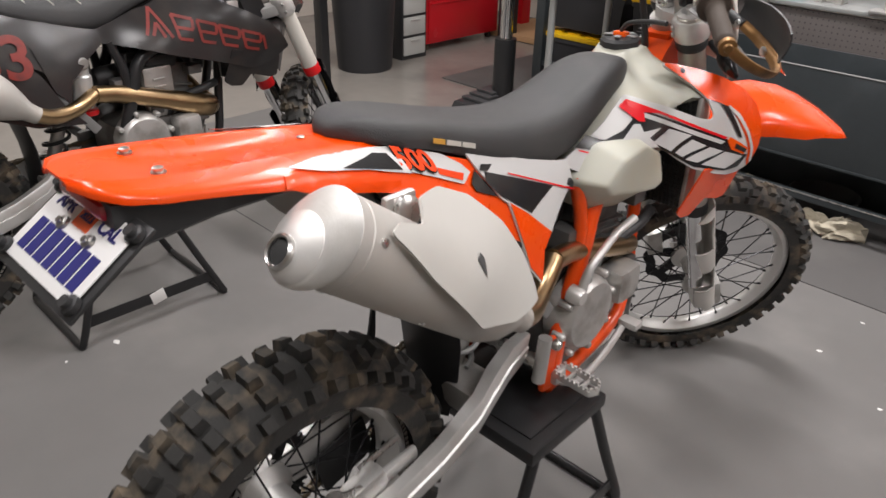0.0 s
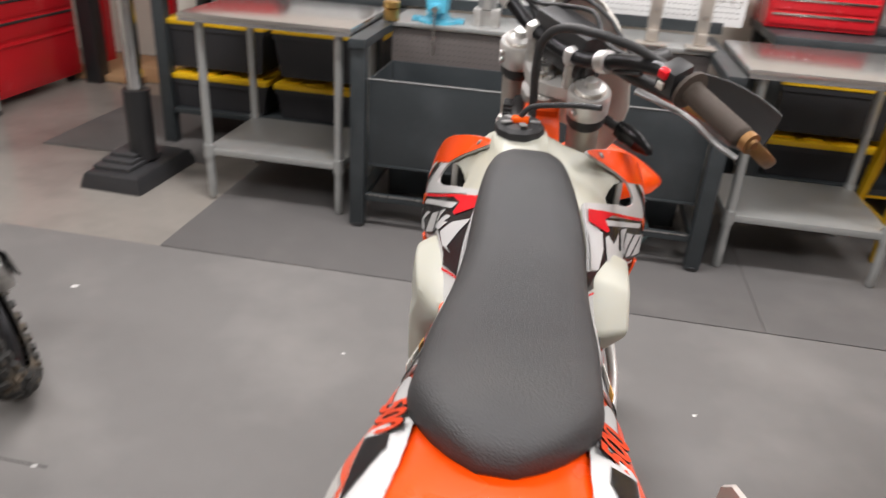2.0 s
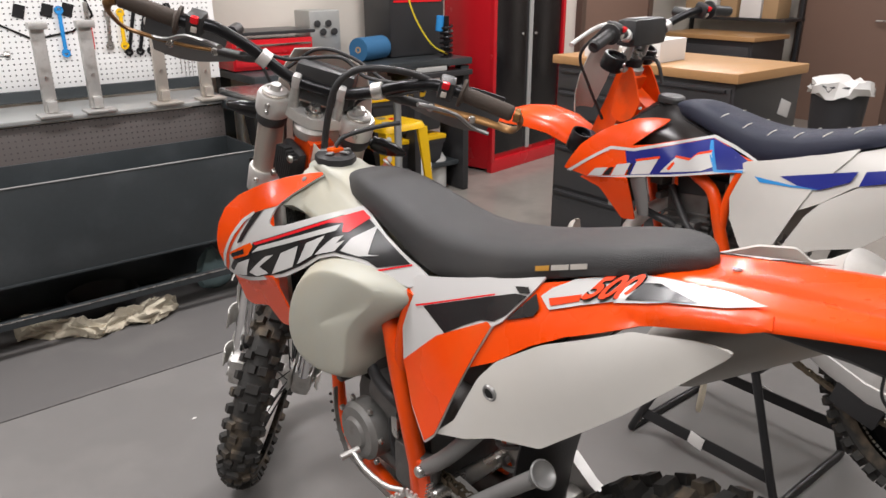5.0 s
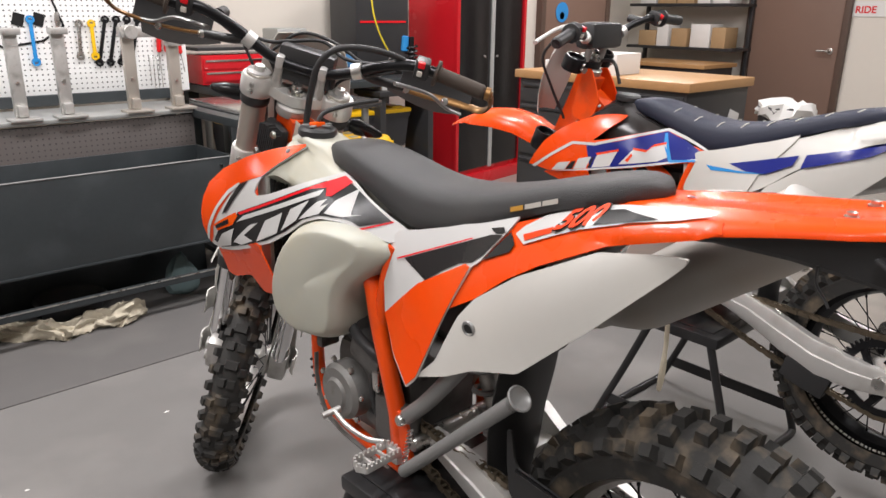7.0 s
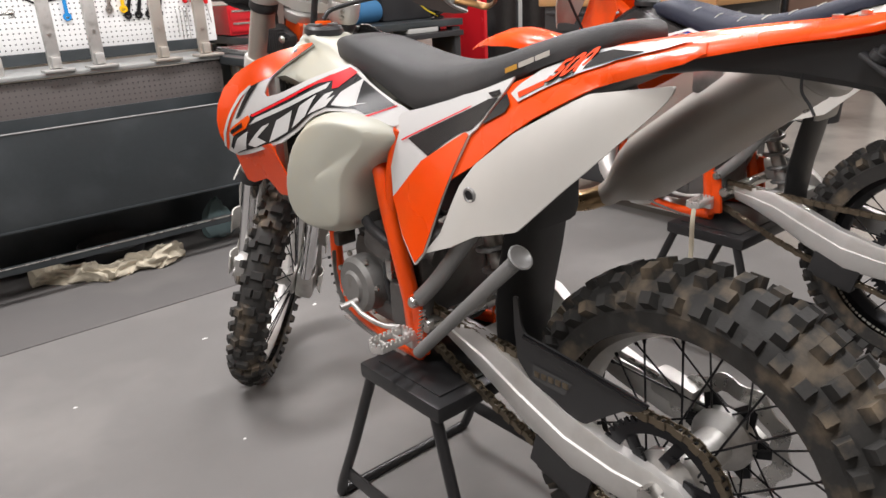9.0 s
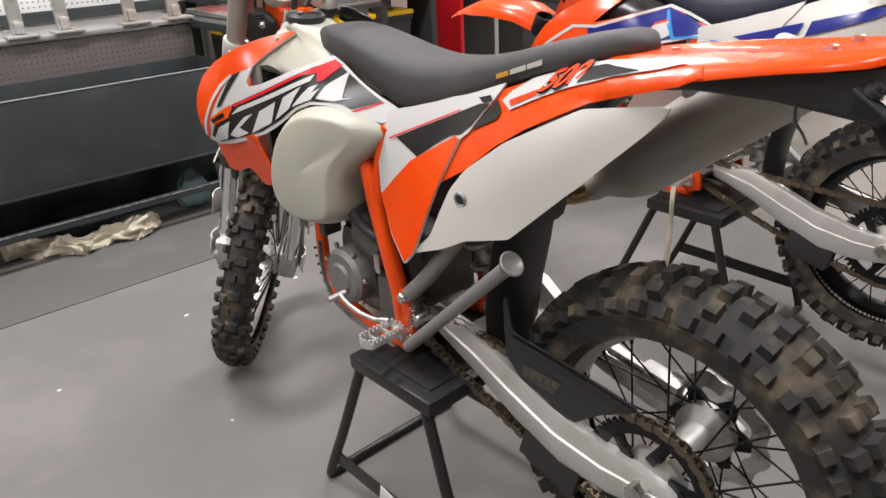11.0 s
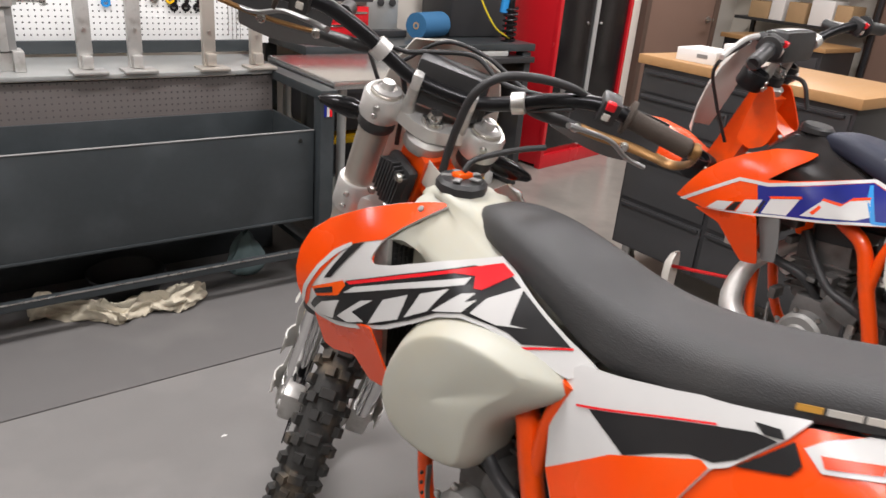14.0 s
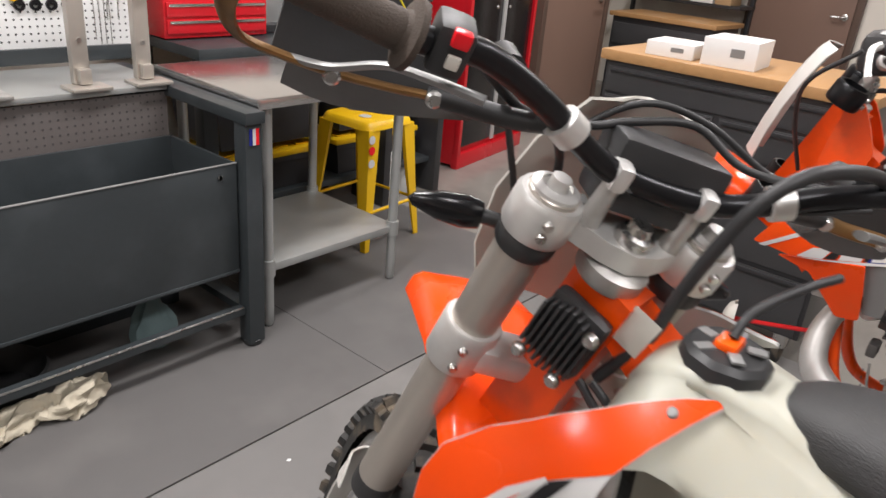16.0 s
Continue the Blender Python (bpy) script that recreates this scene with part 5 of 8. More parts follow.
    if K.get("muffler", True):
        mm = axis_m(e0, u)
        MR = 0.061
        can = part("muffler", lathe([(MR - 0.003, 0.0), (MR, 0.003), (MR, 0.02), (MR - 0.0012, 0.022), (MR, 0.024), (MR + 0.002, 0.2), (MR + 0.002, 0.34), (MR - 0.006, 0.375), (0.04, 0.41), (0.026, 0.44), (0.024, 0.47)], 44, mm), K["muffler_mat"], bike, "brushed aluminium muffler with riveted bands", angle=30)
        # end cap: ridged cone whose tip sits low
        secs = []
        c0, c1 = e0.copy(), Vector((0.168, -0.184, 1.059))
        for k in range(46):
            t = k / 45
            bulge = (1 - t ** 1.7) ** 0.8
            r = MR * bulge + 0.0215 * (1 - bulge)
            if k < 30:
                r += (0.0017, 0.0, -0.0014)[k % 3]
            c = c0.lerp(c1, t)
            q = axis_m(c, u).to_3x3()
            secs.append([c + q @ Vector((r * math.cos(a_), r * math.sin(a_), 0)) for a_ in [2 * math.pi * j / 44 for j in range(44)]])
        part("end_cap", loft(secs, cap=False), "alu", can, "turned conical aluminium end cap", angle=9)
        om = axis_m(c1, u)
        part("outlet", lathe([(0.0165, 0.03), (0.0165, -0.006), (0.019, -0.008), (0.0215, -0.005), (0.0215, 0.004)], 26, om), "steel", can)
        part("outlet_bore", lathe([(0.0, -0.003), (0.0165, -0.003)], 20, om), "hole_dark", can)
        for k, (s_, a_) in enumerate(((0.04, 0.6), (0.04, 2.7), (0.04, 4.8), (0.2, 2.2), (0.2, 4.2))):
            d = mm.to_3x3() @ Vector((math.cos(a_), math.sin(a_), 0))
            p = mm @ Vector((MR * math.cos(a_), MR * math.sin(a_), s_))
            part("rivet", lathe([(0.0065, -0.001), (0.0055, 0.003), (0.0, 0.004)], 10, axis_m(p, d)), "steel", can)
        part("hanger", box((0.15, 0.012, 1.035), (0.014, 0.055, 0.06), 0.01), "alu_cast", can)
        part("hanger_bush", lathe([(0.0, 0.02), (0.012, 0.02), (0.02, 0.016), (0.022, 0)], 18, axis_m((0.155, 0.015, 1.04), (1, 0, 0.4))), "steel", can)
        if K.get("muffler_art"):
            K["muffler_art"](can, mm)
        # white heat shield standing off the can
        hs = surface([(-0.077, 1.077, -0.235), (-0.024, 1.064, -0.232), (0.0, 1.08, -0.21), (0.09, 1.039, -0.205), (0.199, 0.926, -0.222), (0.231, 0.843, -0.235), (0.182, 0.85, -0.252), (0.144, 0.854, -0.258), (0.065, 0.88, -0.262), (-0.028, 0.995, -0.258), (0.06, 0.96, -0.257), (0.12, 0.93, -0.25)])
        if K.get("heat_shield"):
            hp = part("heat_shield", panel([(-0.08, 1.072), (-0.062, 1.078), (-0.024, 1.062), (-0.008, 1.085), (0.04, 1.08), (0.1, 1.05), (0.16, 0.995), (0.203, 0.93), (0.222, 0.88), (0.231, 0.843), (0.182, 0.85), (0.144, 0.853), (0.065, 0.88), (-0.028, 0.995)], hs, 1, 0.004, cell=0.01, rnd=0.006), "white", bike, "white plastic exhaust heat shield")
            part("shield_slot", panel([(0.062, 0.985), (0.072, 0.99), (0.078, 0.98), (0.074, 0.955)], hs, 1, 0.0, 0.0012), "hole_dark", hp, "teardrop bolt opening")
        part("mid_pipe", tube([(0.196, 0.235, 0.787), (0.18, 0.29, 0.765), (0.15, 0.36, 0.765), (0.125, 0.43, 0.79)], 0.022, 14), "header", can, "gold-tinted mid pipe")
    hr_ = K.get("pipe_r", 0.021)
    part("header_pipe", tube([(0.125, 0.43, 0.79), (0.112, 0.52, 0.77), (0.11, 0.66, 0.725), (0.1, 0.76, 0.69), (0.065, 0.82, 0.665), (0.025, 0.81, 0.69), (0.01, 0.76, 0.76)], hr_, 16), K.get("pipe", "header"), bike, "gold heat-tinted header pipe")
    # --- front end, turned about the steering axis
    turn = Matrix.Translation(STEM) @ Matrix.Rotation(radians(K["steer"]), 4, AX_UP) @ Matrix.Translation(-STEM)

    def fp(name, bm, mt, parent=bike, label="", angle=38):
        bm.transform(turn)
        return part(name, bm, mt, parent, label, angle)

    FO = 0.022
    for sx in () if K.get("no_front") else (-1, 1):
        u0 = sx * 0.0955
        leg = fp("fork_leg", lathe([(0.03, -0.575 + DS), (0.031, -0.57 + DS), (0.031, -0.5 + DS), (0.0295, -0.48 + DS), (0.0295, -0.02), (0.0285, 0.022), (0.026, 0.024)], 28, axis_m(S3(u0, FO, 0), AX_UP)), K["fork"], bike, K["fork_label"])
        fp("fork_cap", lathe([(0.027, 0.02), (0.027, 0.027), (0.018, 0.03), (0.018, 0.027), (0.012, 0.027), (0.011, 0.04), (0.0, 0.041)], 6 * 4, axis_m(S3(u0, FO, 0.0), AX_UP)), "alu", leg)
        fp("fork_seal", lathe([(0.0315, -0.592 + DS), (0.0325, -0.585 + DS), (0.0325, -0.56 + DS), (0.031, -0.555 + DS)], 24, axis_m(S3(u0, FO, 0), AX_UP)), K.get("seal", "black"), leg)
        fp("inner_tube", lathe([(0.024, -0.9 + DS), (0.024, -0.57 + DS)], 22, axis_m(S3(u0, FO, 0), AX_UP)), "chrome", leg)
        bm = box((0, 0, 0), (0.058, 0.085, 0.1), 0.016)
        bm.transform(Matrix.Translation(S3(u0, FO + 0.022, -0.935 + DS)) @ Matrix.Rotation(RAKE, 4, "X"))
        fp("axle_lug", bm, "alu_cast", leg)
        # guard wraps the front of the lower leg
        secs = []
        for s_, o0, o1 in ((-0.565, -0.9, 0.9), (-0.6, -1.9, 1.2), (-0.66, -2.3, 1.2), (-0.72, -2.1, 1.2), (-0.8, -1.7, 1.2), (-0.88, -2.2, 1.3), (-0.93, -2.2, 1.3), (-0.97, -1.6, 1.0)):
            secs.append([S3(u0 + sx * 0.008 + 0.043 * math.sin(-sx * (o0 + (o1 - o0) * k / 10)) , FO + 0.006 + 0.043 * math.cos(o0 + (o1 - o0) * k / 10), s_ + DS) for k in range(11)])
        gd = loft(secs, closed=False)
        cut = []
        for f_ in gd.faces:
            q = f_.calc_center_median() - STEM
            along, side = q.dot(AX_UP) - DS, (q.x - u0) * sx
            if side > 0.022 and abs(q.dot(AX_FWD) - FO) < 0.036 and (-0.72 < along < -0.62 or -0.88 < along < -0.8):
                cut.append(f_)
        bmesh.ops.delete(gd, geom=cut, context="FACES")
        fp("fork_guard", solid(gd, 0.0035), K["guard"], leg, K["guard_label"])
        # clamps
        fp("clamp_ring", lathe([(0.0315, -0.055), (0.0345, -0.05), (0.0345, -0.034), (0.0315, -0.03)], 26, axis_m(S3(u0, FO, 0), AX_UP)), "black", leg)
    web = [[S3(uu, f, s) for f, s in ((FO - 0.02 - d, -0.018), (FO + 0.018, -0.018), (FO + 0.02, 0.006), (FO - 0.018 - d, 0.006))] for uu, d in ((-0.085, -0.004), (-0.06, 0.0), (-0.03, 0.02), (0.0, 0.03), (0.03, 0.02), (0.06, 0.0), (0.085, -0.004))]
    tcl = fp("top_clamp", loft(web), K.get("clamp", "alu"), bike, "machined aluminium top triple clamp" if not K.get("clamp") else "black anodised top triple clamp")
    for sx in (-1, 1):
        fp("clamp_eye", lathe([(0.0285, -0.03), (0.036, -0.03), (0.0385, -0.024), (0.0385, 0.012), (0.035, 0.018), (0.0285, 0.018)], 30, axis_m(S3(sx * 0.0955, FO, 0), AX_UP), close=True), K.get("clamp", "alu"), tcl)
    fp("stem_nut", lathe([(0.021, 0), (0.021, 0.012), (0.014, 0.014), (0.012, 0.024), (0.0, 0.024)], 20, axis_m(S3(0, 0, 0.006), AX_UP)), "steel", tcl)
    fp("stem_collar", lathe([(0.038, -0.045), (0.04, -0.04), (0.04, -0.024), (0.03, -0.02)], 26, axis_m(S3(0, 0, 0), AX_UP)), "alu_cast", tcl)
    for sx in (-1, 1):
        for s_ in (-0.012, 0.004):
            fp("pinch_bolt", lathe([(0.0, 0.006), (0.0045, 0.006), (0.006, 0.004), (0.006, 0)], 10, axis_m(S3(sx * 0.1, FO - 0.038, s_), -AX_FWD)), "steel", tcl)
    lc = bm_new()
    eyes = []
    for sx in (-1, 1):
        eyes.append(lathe([(0.0295, LC - 0.034), (0.035, LC - 0.034), (0.0375, LC - 0.03), (0.0375, LC + 0.03), (0.035, LC + 0.034), (0.0295, LC + 0.034)], 28, axis_m(S3(sx * 0.0955, FO, 0), AX_UP), close=True))
    add_box(lc, (0, 0, 0), (0.16, 0.05, 0.04), 0.01, Matrix.Translation(S3(0, FO - 0.01, LC - 0.0025)) @ Matrix.Rotation(RAKE, 4, "X"))
    lcl = fp("lower_clamp", lc, K.get("clamp", "alu"), bike, "aluminium lower triple clamp" if not K.get("clamp") else "black anodised lower triple clamp")
    for e_ in eyes:
        fp("clamp_eye", e_, K.get("clamp", "alu"), lcl)
    for sx in (-1, 1):
        for s_ in (LC - 0.016, LC + 0.014):
            fp("pinch_bolt", lathe([(0.0, 0.006), (0.0045, 0.006), (0.006, 0.004), (0.006, 0)], 10, axis_m(S3(sx * 0.105, FO - 0.036, s_), -AX_FWD)), "steel", lcl)
    # wheel
    wm = turn @ Matrix.Translation(S3(0, 0.034 + DS * 0.12, -0.942 + DS))
    if not K.get("no_front"):
        wheel(bike, wm, True, K)
        fp("brake_caliper", caliper_bm(DS), "alu_cast", bike, "cast brake caliper")
        fp("brake_hose", tube([S3(-0.085, -0.03, -0.82), S3(-0.105, 0.06, -0.72), S3(-0.095, 0.08, -0.55), S3(-0.08, 0.09, -0.3), S3(-0.08, 0.1, -0.1), S3(-0.16, 0.09, 0.06)], 0.004, 8), "black", bike)
    # front fender: rows of (ahead, along, half width, droop)
    secs = []
    for f, s_, w, dr in ((-0.2, -0.41, 0.05, 0.02), (-0.14, -0.375, 0.066, 0.026), (-0.06, -0.345, 0.076, 0.03), (0.03, -0.328, 0.086, 0.036), (0.12, -0.325, 0.096, 0.044), (0.22, -0.348, 0.103, 0.05), (0.29, -0.385, 0.102, 0.046), (0.34, -0.425, 0.086, 0.03), (0.39, -0.475, 0.062, 0.018), (0.43, -0.522, 0.03, 0.008)):
        secs.append([S3(w * a, f + K.get("fender_out", 0.0), s_ + DS + K.get("fender_lift", 0.0) * (1 + f) - dr * b) for a, b in ((-1, 1.1), (-0.97, 0.6), (-0.82, 0.18), (-0.5, 0.05), (-0.2, -0.1), (0, -0.16), (0.2, -0.1), (0.5, 0.05), (0.82, 0.18), (0.97, 0.6), (1, 1.1))])
    fp("front_fender", solid(loft(secs, closed=False), 0.003), K["plastic"], bike, K["fender_label"], angle=55)
    # bars
    kf, ks = K.get("bar_skew", (0.0, 0.0))

    def B3(u, f, s_):
        """A point of the slightly twisted handlebar."""
        q = math.copysign(max(0, abs(u) - 0.12), u)
        return S3(u, f + kf * q, s_ + ks * q)

    half = [(0.05, 0.008 + bf * 0.16, 0.057 + bs * 0.5), (0.115, 0.006 + bf * 0.2, 0.062 + bs * 1.4), (0.165, bf * 0.33, 0.09 + bs * 1.35), (0.235, -0.02 + bf * 0.8, 0.125 + bs), (0.3, -0.035 + bf, 0.126 + bs), (0.415, -0.06 + bf, 0.118 + bs)]
    rise = K.get("end_rise", 0.0)
    HB = [(-a, b + rise * 0.5 * (a > 0.4), c + rise * (a > 0.4)) for a, b, c in reversed(half)] + half
    bar = fp("handlebar", tube([B3(*p) for p in HB], 0.0128, 12, 5), "bar_black", bike, "black tapered handlebar")
    for sx in (-1, 1):
        fp("bar_mount", tube([B3(sx * 0.05, 0.008 + bf * 0.16, 0.004), B3(sx * 0.05, 0.008 + bf * 0.16, 0.05 + bs * 0.5)], [0.013, 0.0095], 12, 1), "alu_cast", bar)
        bm = box((0, 0, 0), (0.02, 0.031, 0.031), 0.008)
        bm.transform(Matrix.Translation(B3(sx * 0.05, 0.008 + bf * 0.16, 0.058 + bs * 0.5)) @ Matrix.Rotation(RAKE, 4, "X"))
        fp("bar_clamp", bm, "alu", bar)
        bm = lathe([(0.015, -0.012), (0.019, -0.011), (0.019, 0.011), (0.015, 0.012)], 16, axis_m(B3(sx * 0.125, 0.005 + bf * 0.25, 0.068 + bs * 1.36), Vector((sx, -0.05, 0)) + AX_UP * 0.5))
        fp("silver_clamp", bm, "alu", bar)
        # grip with flange
        g0, g1 = B3(sx * 0.3, -0.035 + bf, 0.126 + bs), B3(sx * 0.415, -0.06 + bf + rise * 0.5 * (sx < 0), 0.118 + bs + rise * (sx < 0))
        prof = [(0.0165, 0)]
        ln = (g1 - g0).length
        prof = [(0.03, -0.003), (0.03, 0.003), (0.019, 0.006)] + [(0.0168 + 0.0008 * (k % 2), 0.01 + (ln - 0.014) * k / 24) for k in range(25)] + [(0.013, ln), (0.0, ln)]
        fp("grip", lathe(prof, 22, axis_m(g0, g1 - g0)), K["grip"], bar, K["grip_label"])
        # switch block
        c = B3(sx * 0.265, -0.028 + bf, 0.127 + bs)
        bm = box((0, 0, 0), (0.034, 0.046, 0.044), 0.008)
        bm.transform(Matrix.Translation(c) @ Matrix.Rotation(RAKE, 4, "X"))
        sw = fp("switch_block", bm, "black", bar)
        bm = box((0, 0, 0), (0.016, 0.014, 0.014), 0.003)
        bm.transform(Matrix.Translation(B3(sx * 0.262, -0.05 + bf, 0.142 + bs)) @ Matrix.Rotation(RAKE, 4, "X"))
        fp("switch_button", bm, "decal_red", sw)
        bm = box((0, 0, 0), (0.012, 0.006, 0.012), 0.002)
        bm.transform(Matrix.Translation(B3(sx * 0.262, -0.053 + bf, 0.122 + bs)) @ Matrix.Rotation(RAKE, 4, "X"))
        fp("switch_key", bm, "off_white", sw)
        # perch and lever
        bm = tube([B3(sx * 0.2, -0.01 + bf, 0.113 + bs), B3(sx * 0.2, 0.035 + bf, 0.105 + bs)], 0.014, 10, 1)
        fp("lever_perch", bm, "black", bar)
        if K.get("handguards"):
            lv = [(0.215, -0.01, 0.105), (0.26, 0.005, 0.1), (0.302, 0.022, 0.09), (0.345, 0.04, 0.062), (0.384, 0.05, 0.052)]
            fp("lever", tube([S3(sx * a_, b_, c_) for a_, b_, c_ in lv], [0.01, 0.0085, 0.0075, 0.0075, 0.0085], 10, 5, flat=0.55), "grey_metal", bar, "dull grey alloy lever")
        else:
            fp("lever", tube([B3(sx * 0.205, 0.035 + bf, 0.106 + bs), B3(sx * 0.25, 0.042 + bf, 0.1 + bs), B3(sx * 0.33, 0.03 + bf, 0.092 + bs), B3(sx * 0.4, 0.015 + bf, 0.085 + bs)], [0.009, 0.007, 0.006, 0.007], 8), "alu", bar, "bare alloy lever")
    if K.get("handguards"):
        for sx in (-1, 1):
            er, dn = rise * (sx < 0), 0.018 * (sx > 0)
            hb = fp("handguard_bar", tube([B3(sx * a_, b_, c_) for a_, b_, c_ in ((0.42, -0.034 + er * 0.5, 0.14 + er), (0.436, -0.024, 0.132 + er * 0.7 - dn * 0.5), (0.442, 0.005, 0.11 + er * 0.3 - dn), (0.43, 0.038, 0.082 - dn), (0.395, 0.06, 0.064 - dn * 0.4), (0.342, 0.07, 0.055), (0.285, 0.071, 0.056), (0.238, 0.064, 0.064))], 0.0045, 10, 5, flat=2.3), "bronze", bar, "worn bronze-coloured handguard bar")
            fp("guard_arm", tube([B3(sx * a_, b_, c_) for a_, b_, c_ in ((0.25, 0.066, 0.062), (0.21, 0.055, 0.068), (0.165, 0.034, 0.08), (0.128, 0.016, 0.095))], [0.009, 0.011, 0.011, 0.009], 10), "black", hb, "black guard mounting arm")
            for lo, hi, u0_, u1_, nm, mt in ((-0.045, -0.004, 0.385, 0.2, "shield_skirt", "smoke"), (-0.006, 0.062, 0.402, 0.225, "handguard_shield", "black")):
                secs = []
                for j_ in range(8):
                    k_ = j_ / 7
                    uu = u0_ + (u1_ - u0_) * k_
                    f0 = float(np.interp(uu, [0.2, 0.24, 0.285, 0.342, 0.395, 0.41], [0.05, 0.066, 0.077, 0.077, 0.068, 0.056]))
                    s0 = float(np.interp(uu, [0.2, 0.24, 0.285, 0.342, 0.395, 0.41], [0.07, 0.063, 0.056, 0.055, 0.064, 0.072]))
                    kk = 0.55 + 0.45 * math.sin(math.pi * min(1, 0.18 + k_ * 0.75)) if hi > 0 else 0.35 + 0.65 * math.sin(math.pi * (0.3 + 0.65 * k_))
                    secs.append([B3(sx * uu, f0 + (0.02 * math.sin(math.pi * 0.6 * j / 5) if hi > 0 else 0.016 * (1 - j / 5)), s0 + (lo + (hi - lo) * j / 5) * kk) for j in range(6)])
                fp(nm, solid(loft(secs, closed=False), 0.0025), mt, hb)
            for uu, f_, s_ in ((0.342, 0.064, 0.055), (0.243, 0.06, 0.063)):
                fp("guard_bolt", lathe([(0.0, 0.007), (0.006, 0.007), (0.009, 0.004), (0.009, 0)], 12, axis_m(B3(sx * uu, f_, s_), -AX_FWD + AX_UP * 0.2)), "steel", hb)
            fp("bar_end", lathe([(0.0, 0.01), (0.007, 0.01), (0.009, 0.006), (0.0155, 0.005), (0.0155, -0.006)], 14, axis_m(B3(sx * 0.424, -0.036 + er * 0.5, 0.14 + er), Vector((sx, -0.2, 0)))), "bronze", hb)
    if K.get("dash"):
        bm = box((0, 0, 0), (0.13, 0.066, 0.08), 0.009)
        bm.transform(Matrix.Translation(S3(0.006, 0.046, 0.06)) @ Matrix.Rotation(RAKE - 0.2, 4, "X"))
        ds = fp("instrument_box", bm, "black", bike, "black plastic instrument housing")
        bm = box((0, 0, 0), (0.05, 0.022, 0.03), 0.005)
        bm.transform(Matrix.Translation(S3(0.055, 0.03, 0.045)) @ Matrix.Rotation(RAKE, 4, "X"))
        fp("key_switch", bm, "black", ds)
        for k, (uu, f, s_) in enumerate(((-0.06, 0.03, 0.02), (0.06, 0.05, 0.02))):
            fp("bracket", tube([S3(uu, f, s_), S3(uu, f + 0.03, s_ - 0.06)], 0.006, 8, 1), "grey_metal", ds)
    # number plate / light mask
    secs = []
    for s_, w, f in K["mask_rows"]:
        secs.append([S3(w * a, f + 0.03 * (1 - a * a), s_) for a in (-1, -0.6, -0.2, 0.2, 0.6, 1)])
    fp("front_plate", solid(loft(secs, closed=False), 0.003), K["mask"], bike, K["mask_label"])
    if K.get("signals"):
        for sx in (-1, 1):
            sg = fp("turn_signal", lathe([(0.0, 0.0), (0.016, 0.006), (0.02, 0.025), (0.017, 0.055), (0.008, 0.085), (0.0, 0.092)], 16, axis_m(S3(sx * 0.128, 0.072, -0.068), Vector((sx, 0.08, -0.06))) @ Matrix.Diagonal((0.62, 1, 1, 1))), "black_gloss", bike, "black pointed turn signal")
            fp("signal_stalk", tube([S3(sx * 0.09, 0.066, -0.064), S3(sx * 0.134, 0.072, -0.068)], 0.009, 10, 1), "black", sg)
        # wiring and hoses round the bars
        for k, pts in enumerate((
            [(0.235, 0.02, 0.15), (0.19, 0.0, 0.165), (0.13, -0.03, 0.172), (0.075, -0.05, 0.16), (0.045, -0.06, 0.12), (0.04, -0.062, 0.06), (0.042, -0.062, 0.0), (0.045, -0.065, -0.06), (0.03, -0.06, -0.14)],
            [(-0.225, 0.02, 0.13), (-0.15, 0.04, 0.1), (-0.09, 0.05, 0.09), (-0.04, 0.07, 0.1), (0.03, 0.075, 0.118), (0.09, 0.045, 0.105), (0.17, 0.02, 0.125)],
            [(-0.23, 0.03, 0.125), (-0.17, 0.05, 0.085), (-0.11, 0.07, 0.06), (-0.07, 0.09, 0.0), (-0.05, 0.09, -0.12)],
            [(0.22, 0.03, 0.12), (0.14, 0.06, 0.1), (0.05, 0.085, 0.12), (-0.03, 0.09, 0.115), (-0.09, 0.09, 0.05)],
            [(0.21, 0.0, 0.13), (0.16, 0.01, 0.1), (0.11, 0.03, 0.07), (0.08, 0.05, 0.03), (0.07, 0.06, -0.04)],
        )):
            fp("cable", tube([S3(*p) for p in pts], (0.0075, 0.0045, 0.005, 0.004, 0.004)[k], 10, 6), "black", bike)
        # short open breather hose off the filler cap
        part("breather_hose", tube([(CX, 0.848, 1.125), (-0.022, 0.844, 1.143), (0.015, 0.83, 1.154), (0.055, 0.812, 1.162), (0.09, 0.795, 1.166)], 0.005, 10), "black", bike)
        # finned rectifier on the head
        rot = Matrix.Rotation(0.42, 4, "X")
        rc_ = Vector((-0.052, 1.012, 1.064))
        bm = box(rc_, (0.024, 0.074, 0.088), 0.011, rot)
        rect = part("rectifier", bm, "black", bike, "black finned regulator")
        for k in range(9):
            h_ = 0.088 - 0.026 * abs(k - 4) / 4
            part("fin", box(rc_ + rot @ Vector((-0.018, -0.032 + k * 0.008, 0)), (0.02, 0.0042, h_), 0.0015, rot), "black", rect)
        for dy, dz in ((-0.024, -0.04), (0.026, -0.042), (-0.03, 0.034)):
            part("mount_bolt", lathe([(0.0, 0.008), (0.006, 0.008), (0.009, 0.004), (0.009, 0)], 12, axis_m(rc_ + rot @ Vector((-0.026, dy, dz)), (-1, 0, 0))), "steel", rect)
        for k, (dy, dz) in enumerate(((-0.03, -0.045), (0.0, -0.05))):
            part("wire", tube([(-0.06, 0.985 + dy * 0.5, 1.07 + dz), (-0.06, 0.945 + dy, 0.985), (-0.035, 0.9, 0.97)], 0.005, 8), "black", bike)
    if K.get("plate"):
        K["plate"](bike)
    return bike

